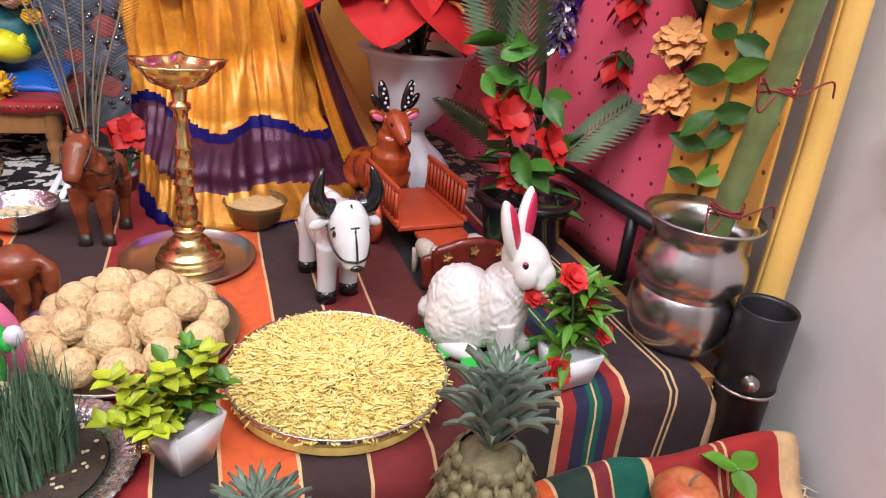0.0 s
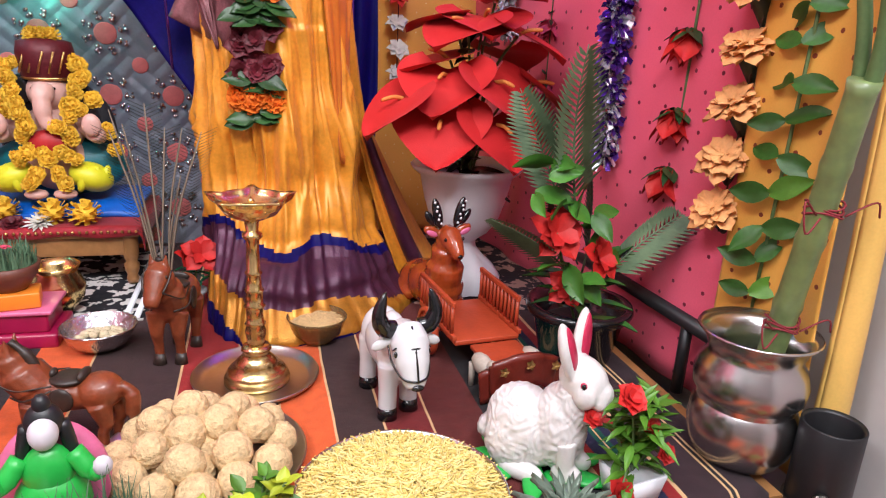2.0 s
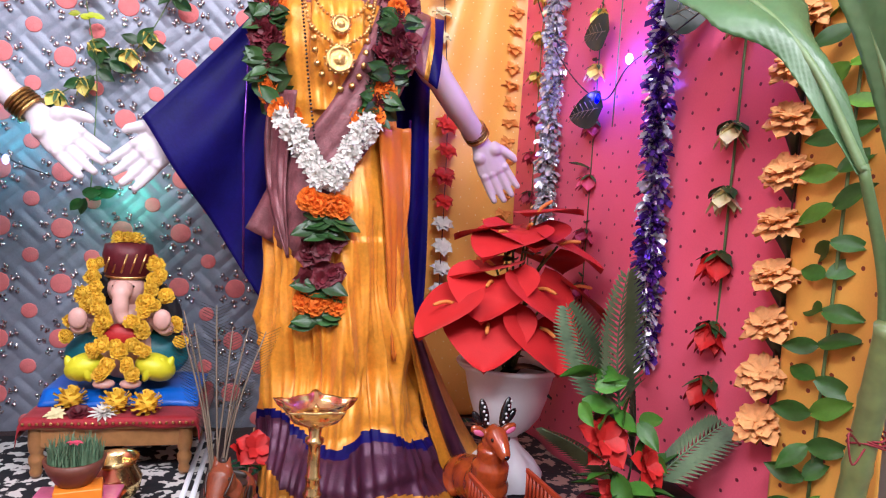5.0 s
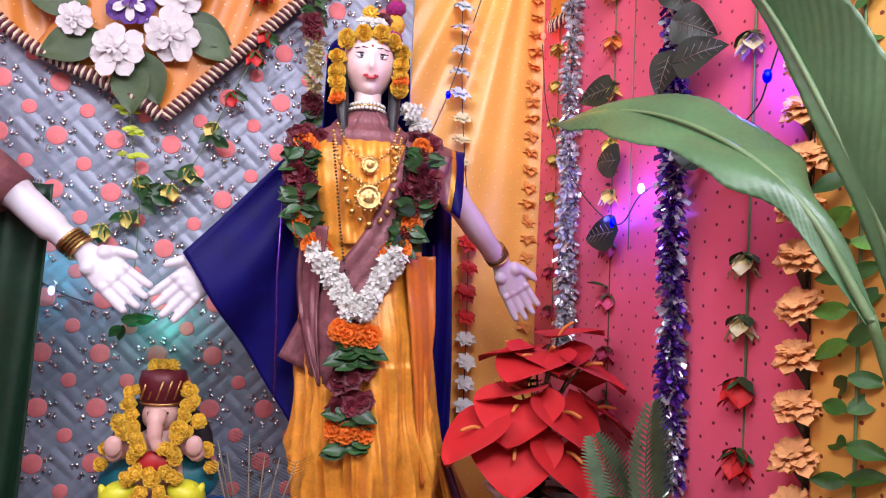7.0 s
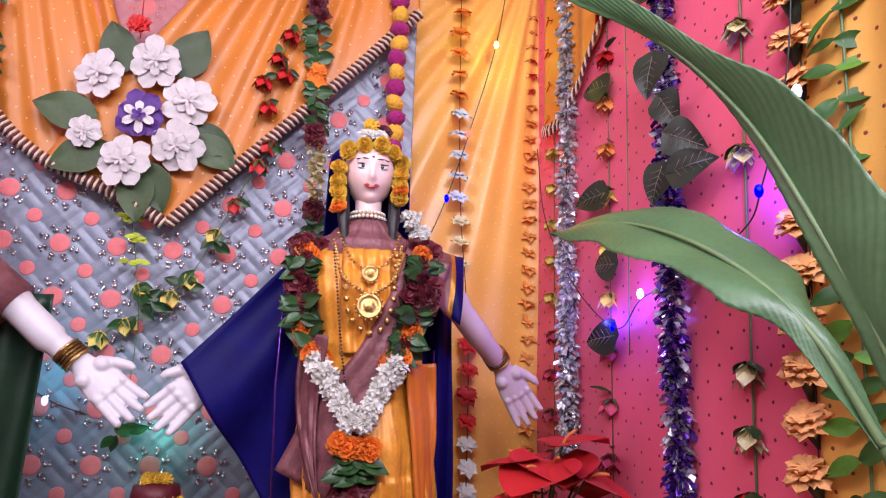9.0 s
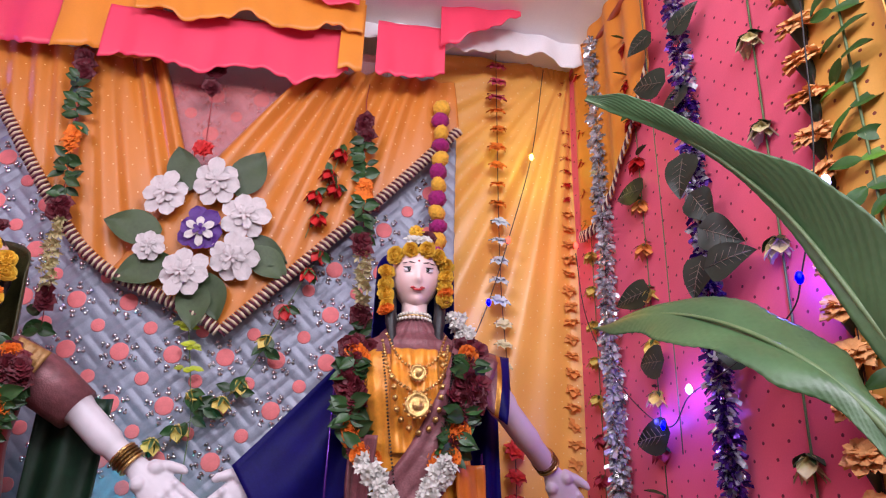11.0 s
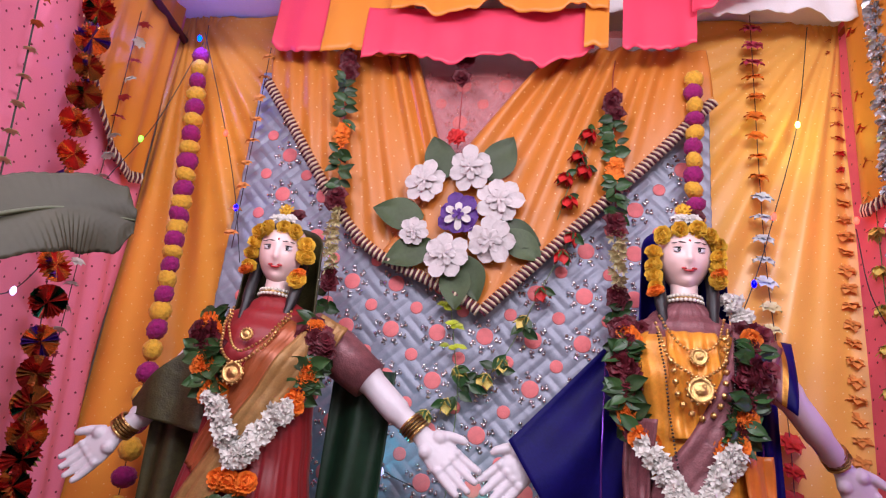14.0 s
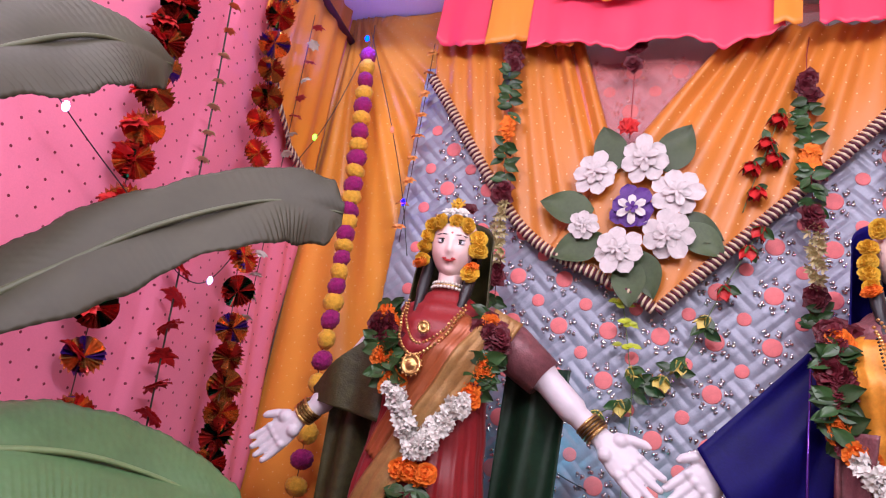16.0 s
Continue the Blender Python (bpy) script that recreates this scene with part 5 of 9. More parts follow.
thicken(part("shoulder_panel", sheet(cape_fn, 30, 24), OLIVE_NET, cape), 0.004)
thicken(part("hanging_panel", sheet(lambda u, v: (X1 - 0.31 + 0.19 * u + 0.05 * v * u, 1.66 + 0.02 * math.sin(11 * u + 2 * v), 0.84 + 0.12 * u - 0.66 * v), 24, 30), OLIVE_NET, cape), 0.004)
thicken(part("green_panel", sheet(lambda u, v: (X1 + 0.17 + 0.17 * u - 0.02 * v, 1.72 + 0.02 * math.sin(9 * u + 2 * v), 1.0 - 0.95 * v), 24, 30), DARKGREEN_SILK, cape), 0.004)
thicken(part("head_cover", sheet(lambda u, v: (X1 - 0.005 + 0.106 * math.cos(math.pi * (1.0 - u)) * (1 + 0.12 * v), 1.635 + 0.09 * math.sin(math.pi * u) * (1 - 0.3 * (1 - v)), 1.287 + 0.105 * math.sin(math.pi * u) ** 0.7 * (1 - v) ** 0.5 - 0.24 * v), 30, 20), OLIVE_NET, cape), 0.004)
random.seed(12)
garland("long garland of marigolds, roses, leaves and white tuberoses on the statue", SPEC1, [(X1 - 0.14, 1.09), (X1 - 0.125, 1.01), (X1 - 0.09, 0.94), (X1 - 0.05, 0.87), (X1 + 0.0, 0.79)], [(X1 + 0.14, 1.09), (X1 + 0.16, 1.03), (X1 + 0.148, 0.95), (X1 + 0.12, 0.865), (X1 + 0.08, 0.79)], (X1 + 0.045, 0.725), [("o", 0.05), ("g", 0.04), ("r", 0.05)], X1, "gorrggoglo")
face_garland((X1 - 0.005, 1.63, 1.295), "arch of yellow marigolds framing the statue's face", [(-0.03, 0.05, 0.036, 0.046), (0.014, 0.052, 0.04, 0.046), (0.048, 0.044, 0.036, 0.044), (-0.06, 0.042, 0.034, 0.044), (-0.07, 0.012, 0.04, 0.036), (-0.076, -0.018, 0.044, 0.032), (0.078, 0.012, 0.054, 0.04), (0.08, -0.02, 0.054, 0.042), (-0.078, -0.055, 0.044, 0.036), (0.07, -0.088, 0.05, 0.046)])
n1 = necklace([(X1 - 0.08, 1.11), (X1 - 0.05, 1.03), (X1, 0.985), (X1 + 0.05, 1.03), (X1 + 0.08, 1.11)], 0.0045, SPEC1, GOLD, "gold_necklace", "gold necklace with a round pendant")
pendant(n1, X1, 1.03, 0.016, SPEC1)
n1 = necklace([(X1 - 0.085, 1.1), (X1 - 0.06, 1.0), (X1 - 0.01, 0.955), (X1 + 0.05, 1.0), (X1 + 0.085, 1.1)], 0.005, SPEC1, GOLD, "long_gold_necklace", "long gold necklace with a large round pendant")
pendant(n1, X1 - 0.01, 0.93, 0.027, SPEC1)
choker((X1 - 0.005, 1.63, 1.177))
bangles((X1 + 0.42, 1.66, 0.853), (0.06, 0, -0.05), 0.032, BRONZE, "gold and bronze bangles on the statue's wrist")
bangles((X1 - 0.36, 1.632, 0.782), (-0.05, 0, -0.05), 0.031, BRONZE, "gold and bronze bangles on the statue's wrist")


# ---- things on the platform ----
def steel_plate(name, x, y, r, rim, material, label):
    t = thing(name, pose(x, y, 0.0), label, "plate")
    part("dish", lathe([(0, 0.004), (r * 0.82, 0.004), (r * 0.88, 0.007), (r * 0.985, rim), (r, rim + 0.002), (r * 1.012, rim), (r * 1.0, rim - 0.003), (r * 0.9, 0.003), (r * 0.82, 0.0), (0, 0.0)], 64), material, t)
    return t


# brass oil lamp on a steel plate
steel_plate("steel_plate", -0.033, 1.146, 0.108, 0.016, STEEL_WORN, "shiny round steel plate under the brass lamp")
lamp = thing("oil_lamp", pose(-0.031, 1.142, 0.004), "tall polished brass oil lamp with five wick spouts", "oil lamp")
part("base", lathe([(0, 0), (0.056, 0), (0.056, 0.008), (0.05, 0.012), (0.053, 0.016), (0.048, 0.024), (0.035, 0.03), (0.037, 0.036), (0.027, 0.046), (0.02, 0.054), (0.026, 0.06), (0.022, 0.067), (0, 0.067)], 48), BRASS, lamp)
prof = [(0.014, 0.067)]
for z, r in ((0.08, 0.016), (0.095, 0.018), (0.104, 0.0145), (0.108, 0.018), (0.112, 0.0145), (0.135, 0.0145), (0.14, 0.0185), (0.145, 0.0145), (0.165, 0.014), (0.169, 0.017), (0.173, 0.0135), (0.195, 0.0115), (0.2, 0.015), (0.204, 0.0115), (0.24, 0.0105), (0.256, 0.011), (0.262, 0.0165), (0.268, 0.0165), (0.272, 0.01), (0.292, 0.013)):
    prof.append((r, z))
part("stem", lathe(prof, 32), BRASS, lamp)


def bowl_pt(u, v):
    a = 2 * math.pi * u
    lobe = max(0.0, math.cos(2.5 * (a - 0.3))) ** 14 + max(0.0, -math.cos(2.5 * (a - 0.3))) ** 14
    prof_ = [(0.0, 0.292), (0.02, 0.292), (0.042, 0.302), (0.053, 0.318), (0.056, 0.33), (0.054, 0.331), (0.048, 0.32), (0.034, 0.309), (0.0, 0.306)]
    k = v * (len(prof_) - 1)
    i = min(int(k), len(prof_) - 2)
    r = prof_[i][0] + (prof_[i + 1][0] - prof_[i][0]) * (k - i)
    z = prof_[i][1] + (prof_[i + 1][1] - prof_[i][1]) * (k - i)
    f = max(0, (r - 0.045) / 0.011)
    return ((r + 0.022 * lobe * f) * math.cos(a), (r + 0.022 * lobe * f) * math.sin(a), z + 0.003 * lobe * f)


part("bowl", sheet(bowl_pt, 100, 24, close=True), BRASS, lamp)
bm = bmesh.new()
lathe([(0.012, 0.306), (0.004, 0.318), (0.006, 0.322), (0, 0.33)], 16, bm)
part("finial", bm, BRASS, lamp)

# plate of round sweets
steel_plate("steel_plate", -0.105, 0.908, 0.142, 0.02, STEEL_WORN, "dull steel plate heaped with round sweets")
random.seed(5)
bm = bmesh.new()
blob(bm, (0, 0, 0), (0.026, 0.026, 0.0245), rough=0.0, sub=5)
for v in bm.verts:
    v.co *= 1 + 0.06 * noise.noise(v.co * 150) + 0.05 * abs(noise.noise(v.co * 80)) + 0.035 * noise.noise(v.co * 30)
LADDU_ME = mesh_of(bm, LADDU)
rows = [(0.104, 12, 0.029, 0.0), (0.053, 6, 0.03, 0.4), (0.0, 1, 0.03, 0.0), (0.072, 7, 0.052, 0.9), (0.022, 2, 0.058, 0.5)]
for r, n, z, a0 in rows:
    for i in range(n):
        a = a0 + 2 * math.pi * i / n
        ob = new("round_sweet", LADDU_ME)
        ob.matrix_basis = pose(-0.105 + r * math.cos(a) + random.uniform(-0.005, 0.005), 0.908 + r * math.sin(a) + random.uniform(-0.005, 0.005), z + random.uniform(-0.002, 0.002), *(random.uniform(0, 360) for _ in range(3))) @ Matrix.Scale(random.uniform(0.93, 1.07), 4)
        tagged(ob, "pale golden crumbly ball sweet piled on a steel plate", "sweet", "sweets on the plate")

# big plate of fried noodles
steel_plate("large_steel_plate", 0.15, 0.757, 0.138, 0.034, STEEL, "large shallow steel tray heaped with yellow fried noodles")


def mound(x, y):
    d = math.hypot(x, y) / 0.142
    return 0.027 + 0.03 * max(0, 1 - d * d) ** 0.8 + 0.004 * noise.noise(Vector((x * 30, y * 30, 0)))


bm = bmesh.new()
lathe([(0, 0.06)] + [(0.0142 * k, mound(0.0142 * k, 0) - 0.005) for k in range(1, 11)] + [(0.14, 0.006)], 40, bm)
heap = tagged(part("noodle_heap", bm, SEV), "heap of thin yellow crisp fried noodles", "snack")
heap.matrix_basis = pose(0.15, 0.757, 0.0) @ Matrix.Diagonal((0.932, 0.932, 1.0, 1))
random.seed(6)
vs, fs, ids = [], [], []
for i in range(7600):
    r, a = 0.143 * math.sqrt(random.random()), random.uniform(0, 2 * math.pi)
    p = Vector((r * math.cos(a), r * math.sin(a), 0))
    h, turn = random.uniform(0, 2 * math.pi), random.uniform(-1.6, 1.6)
    ln, w = random.uniform(0.009, 0.018), 0.00135
    z0 = mound(p.x, p.y) + random.uniform(-0.002, 0.003)
    lift = random.uniform(-0.12, 0.25)
    base = len(vs)
    for k in range(4):
        d = Vector((math.cos(h + turn * k / 3), math.sin(h + turn * k / 3), lift))
        s = Vector((-d.y, d.x, 0)).normalized() * w
        zz = max(mound(p.x, p.y) - 0.001, z0 + lift * ln * k / 3)
        q = Vector((p.x, p.y, zz))
        vs += [q - s, q + Vector((0, 0, w)), q + s, q - Vector((0, 0, w))]
        p = p + Vector((d.x, d.y, 0)) * ln / 3
    for k in range(3):
        for m_ in range(4):
            fs.append((base + 4 * k + m_, base + 4 * k + (m_ + 1) % 4, base + 4 * k + 4 + (m_ + 1) % 4, base + 4 * k + 4 + m_))
            ids.append(i % 2)
me = bpy.data.meshes.new("noodles")
me.from_pydata([tuple(v) for v in vs], [], fs)
me.materials.append(SEV)
me.materials.append(SEV_LIGHT)
me.polygons.foreach_set("material_index", ids)
me.polygons.foreach_set("use_smooth", [True] * len(fs))
ob = new("noodles", me)
ob.parent = heap
tagged(ob, kind="stuff")


# figurines: each is one moulded piece
def figurine(name, bm, materials, m, label, category="figurine"):
    for f in bm.faces:
        f.smooth = True
    ob = part(name, bm, materials)
    ob.matrix_basis = m
    return tagged(ob, label, category)


def cow():
    """Faces -y, its head lowered to the front."""
    raw = bmesh.new()
    blob(raw, (0, 0.03, 0.12), (0.05, 0.09, 0.05), sub=3)
    blob(raw, (0, 0.085, 0.12), (0.049, 0.045, 0.053), sub=3)
    blob(raw, (0, -0.035, 0.118), (0.047, 0.045, 0.06), sub=3)
    blob(raw, (0, -0.005, 0.168), (0.022, 0.04, 0.022), sub=3)
    for x, y in ((-0.024, -0.055), (0.028, -0.03), (-0.028, 0.09), (0.028, 0.1)):
        tube([(x, y, 0.11), (x * 1.05, y, 0.06), (x * 1.1, y - 0.002, 0.018)], [0.026, 0.021, 0.0205], 16, raw)
    tube([(0, -0.04, 0.14), (0, -0.075, 0.16), (0.002, -0.1, 0.168)], [0.044, 0.042, 0.036], 16, raw)
    blob(raw, (0, -0.07, 0.112), (0.014, 0.03, 0.034), sub=3)
    tube([(0.002, -0.088, 0.188), (0.002, -0.112, 0.17), (0.002, -0.134, 0.138), (0.002, -0.15, 0.112), (0.002, -0.156, 0.102)], [0.034, 0.042, 0.036, 0.0255, 0.018], 20, raw, flat=0.82)
    for s in (-1, 1):
        blob(raw, (s * 0.056, -0.092, 0.165), (0.022, 0.007, 0.011), (0, s * 16, 0), sub=3)
        blob(raw, (s * 0.03, -0.121, 0.163), (0.01, 0.008, 0.009), sub=2)
    bm = fused(raw, 0.0032, 4)
    for x, y in ((-0.024, -0.055), (0.028, -0.03), (-0.028, 0.09), (0.028, 0.1)):
        tube([(x * 1.1, y - 0.002, 0.024), (x * 1.1, y - 0.003, 0.012), (x * 1.1, y - 0.005, 0.0)], [0.0208, 0.0222, 0.0225], 16, bm, 1)
    for s in (-1, 1):
        tube(smooth_path([(s * 0.026, -0.09, 0.19), (s * 0.05, -0.093, 0.196), (s * 0.061, -0.095, 0.22), (s * 0.052, -0.094, 0.252), (s * 0.046, -0.093, 0.262)], 5), [0.017] * 5 + [0.0175] * 4 + [0.0165, 0.0155, 0.0145, 0.013, 0.0115, 0.0095, 0.0078, 0.006, 0.0045, 0.003, 0.0022, 0.001][:12], 14, bm, 1)
        blob(bm, (s * 0.0355, -0.133, 0.16), (0.004, 0.004, 0.006), slot=1)
        blob(bm, (s * 0.037, -0.129, 0.169), (0.006, 0.003, 0.0016), (0, s * 25, 0), 1)
        tube(smooth_path([(s * 0.042, -0.1, 0.165), (s * 0.04, -0.127, 0.142), (s * 0.026, -0.158, 0.124), (0.002, -0.17, 0.12)], 5), 0.0022, 6, bm, 1)
    tube(smooth_path([(0.002, -0.118, 0.204), (0.002, -0.142, 0.176), (0.002, -0.161, 0.148), (0.002, -0.171, 0.121)], 4), 0.0024, 6, bm, 1)
    blob(bm, (0.002, -0.145, 0.172), (0.013, 0.004, 0.0035), slot=1)
    blob(bm, (0.002, -0.149, 0.163), (0.0035, 0.004, 0.009), slot=1)
    blob(bm, (0.002, -0.169, 0.109), (0.014, 0.005, 0.006), slot=1)
    tube(smooth_path([(0, 0.128, 0.15), (0.004, 0.138, 0.12), (0.01, 0.136, 0.06)], 5), [0.006] * 5 + [0.005] * 5 + [0.007], 8, bm)
    return bm


figurine("cow_figurine", cow(), [PORCELAIN, BLACK_GLOSS], pose(0.186, 1.03, 0.0, 0, 0, 6) @ Matrix.Diagonal((0.73, 0.76, 0.88, 1)), "white glazed cow figurine with black horns and hooves")


def rabbit():
    """Sits up, facing +x; moulded fur in rows over its back and chest."""
    raw = bmesh.new()
    blob(raw, (-0.035, 0, 0.062), (0.078, 0.056, 0.06), (0, 14, 0), sub=4)
    blob(raw, (0.028, 0, 0.078), (0.05, 0.047, 0.066), sub=4)
    for g_ in (-1, 1):
        blob(raw, (-0.05, g_ * 0.034, 0.044), (0.05, 0.026, 0.044), sub=3)
    blob(raw, (0.048, 0, 0.118), (0.038, 0.036, 0.048), sub=3)
    blob(raw, (-0.112, 0, 0.04), (0.02, 0.02, 0.02), sub=3)
    fur = fused(raw, 0.0026, 2)
    fur.normal_update()
    for v in fur.verts:
        p = v.co
        w = math.sin(260 * (p.z + 0.35 * p.x) + 7 * noise.noise(p * 45)) * math.sin(170 * p.x + 160 * p.y + 9 * noise.noise(p * 38))
        v.co = p + v.normal * 0.0014 * w
    bm = fur
    raw = bmesh.new()
    blob(raw, (0.062, 0, 0.156), (0.046, 0.035, 0.034), (0, 20, 0), sub=4)
    blob(raw, (0.092, 0, 0.142), (0.025, 0.024, 0.021), sub=3)
    for g_ in (-1, 1):
        blob(raw, (0.096, g_ * 0.012, 0.135), (0.016, 0.013, 0.012), sub=3)
        blob(raw, (0.074, g_ * 0.026, 0.145), (0.022, 0.014, 0.02), sub=3)
        m = pose(0.044, g_ * 0.017, 0.172, g_ * -17, -12 + 5 * g_, g_ * -8)
        made = bmesh.ops.create_uvsphere(raw, u_segments=20, v_segments=18, radius=1)["verts"]
        for v in made:
            q = v.co
            v.co = m @ Vector((0.0125 * q.x, 0.0245 * q.y * (1 - 0.38 * q.z * abs(q.z)), 0.047 * (q.z + 1) - 0.014))
        blob(raw, (0.058, g_ * 0.024, 0.018), (0.03, 0.015, 0.017), sub=3)
        tube([(0.05, g_ * 0.024, 0.07), (0.056, g_ * 0.024, 0.015)], [0.022, 0.014], 14, raw)
        blob(raw, (-0.02, g_ * 0.046, 0.013), (0.045, 0.017, 0.015), sub=3)
    adopt(bm, fused(raw, 0.0026, 3), 0)
    for g_ in (-1, 1):
        blob(bm, (0.073, g_ * 0.0335, 0.162), (0.0062, 0.003, 0.0058), slot=3, sub=2)
        blob(bm, (0.074, g_ * 0.0355, 0.162), (0.0045, 0.0026, 0.0045), slot=2, sub=2)
        m = pose(0.044, g_ * 0.017, 0.172, g_ * -17, -12 + 5 * g_, g_ * -8)
        made = bmesh.ops.create_uvsphere(bm, u_segments=16, v_segments=12, radius=1)["verts"]
        for v in made:
            q = v.co
            v.co = m @ Vector((0.0085 + 0.0062 * q.x, 0.0165 * q.y * (1 - 0.38 * q.z * abs(q.z)), 0.036 * (q.z + 1) + 0.0))
        for f in {f for v in made for f in v.link_faces}:
            f.material_index = 3
    blob(bm, (0.115, 0, 0.136), (0.004, 0.007, 0.0035), slot=1)
    for i in range(9):
        a = 2 * math.pi * i / 9
        blob(bm, (-0.005 + 0.085 * math.cos(a), 0.055 * math.sin(a), 0.005 + 0.003 * (i % 2)), (0.05, 0.02, 0.007), (0, 0, math.degrees(a) + 12), 4, sub=3)
    return bm


figurine("rabbit_figurine", rabbit(), [CHINA_FUR, LIP, BLACK_GLOSS, mat("crimson_ear_paint", (0.55, 0.02, 0.08), 0.4), GREEN_PLASTIC], pose(0.366, 0.81, 0.003, 0, 0, -44) @ Matrix.Diagonal((0.78, 0.86, 1.0, 1)), "white china rabbit figurine with red-lined ears on a green base")


def horse():
    """Stands along x, its head at +x."""
    raw = bmesh.new()
    blob(raw, (0, 0, 0.125), (0.07, 0.031, 0.033), sub=3)
    blob(raw, (0.045, 0, 0.13), (0.036, 0.032, 0.041), sub=3)
    blob(raw, (-0.052, 0, 0.132), (0.037, 0.033, 0.037), sub=3)
    feet = ((0.05, 0.018), (0.06, -0.018), (-0.055, 0.018), (-0.064, -0.018))
    for x, y in feet:
        bend = 0.008 if x > 0 else -0.01
        tube([(x, y, 0.115), (x + bend, y, 0.068), (x + 0.3 * bend, y, 0.05), (x - 0.002, y, 0.02)], [0.02, 0.012, 0.0095, 0.009], 12, raw)
    tube(smooth_path([(0.05, 0, 0.138), (0.078, 0, 0.178), (0.09, 0, 0.205)], 4), [0.036] * 4 + [0.027] * 4 + [0.021], 14, raw)
    tube([(0.074, 0, 0.212), (0.1, 0, 0.2), (0.122, 0, 0.178), (0.14, 0, 0.158), (0.145, 0, 0.151)], [0.019, 0.022, 0.0165, 0.0135, 0.01], 14, raw)
    for g_ in (-1, 1):
        tube([(0.083, g_ * 0.011, 0.215), (0.083, g_ * 0.014, 0.241)], [0.0075, 0.002], 8, raw)
    tube(smooth_path([(-0.084, 0, 0.145), (-0.102, 0, 0.125), (-0.1, 0, 0.07)], 4), [0.01] * 4 + [0.013] * 4 + [0.005], 10, raw)
    bm = fused(raw, 0.0028, 2)
    for x, y in feet:
        tube([(x - 0.002, y, 0.024), (x + 0.003, y, 0.0)], [0.0098, 0.0128], 12, bm, 1)
    for g_ in (-1, 1):
        blob(bm, (0.106, g_ * 0.0185, 0.203), (0.004, 0.003, 0.004), slot=1)
        tube(smooth_path([(0.126, g_ * 0.0165, 0.176), (0.11, g_ * 0.0215, 0.192), (0.088, g_ * 0.023, 0.212)], 4), 0.0019, 6, bm, 1)
        tube(smooth_path([(0.126, g_ * 0.0165, 0.176), (0.07, g_ * 0.034, 0.15), (0.01, g_ * 0.03, 0.158)], 5), 0.0017, 6, bm, 1)
        blob(bm, (-0.004, g_ * 0.0325, 0.13), (0.02, 0.004, 0.026), slot=1, sub=2)
        tube(smooth_path([(0.01, g_ * 0.033, 0.15), (0.05, g_ * 0.037, 0.13), (0.082, g_ * 0.02, 0.125)], 4), 0.0019, 6, bm, 1)
    tube(smooth_path([(0.083, 0, 0.232), (0.062, 0, 0.21), (0.044, 0, 0.172)], 4), [0.006] * 4 + [0.009] * 4 + [0.006], 8, bm, 1)
    blob(bm, (-0.004, 0, 0.158), (0.03, 0.027, 0.01), slot=1, sub=3)
    blob(bm, (-0.028, 0, 0.167), (0.008, 0.021, 0.011), slot=1, sub=2)
    blob(bm, (0.02, 0, 0.168), (0.006, 0.01, 0.01), slot=1, sub=2)
    return bm


LEATHER = mat("dark_leather", (0.035, 0.022, 0.016), 0.45, var=0.4, scale=40)
figurine("horse_figurine", horse(), [HORSE, LEATHER], pose(-0.172, 1.27, 0.0, 0, 0, -106) @ Matrix.Diagonal((0.7, 1.0, 0.9, 1)), "carved brown wooden horse with dark leather saddle facing out")
figurine("horse_figurine", horse(), [HORSE, LEATHER], pose(-0.285, 0.985, 0.0, 0, 0, 168) @ Matrix.Diagonal((0.85, 0.9, 0.72, 1)), "carved brown wooden horse with dark saddle standing side on")


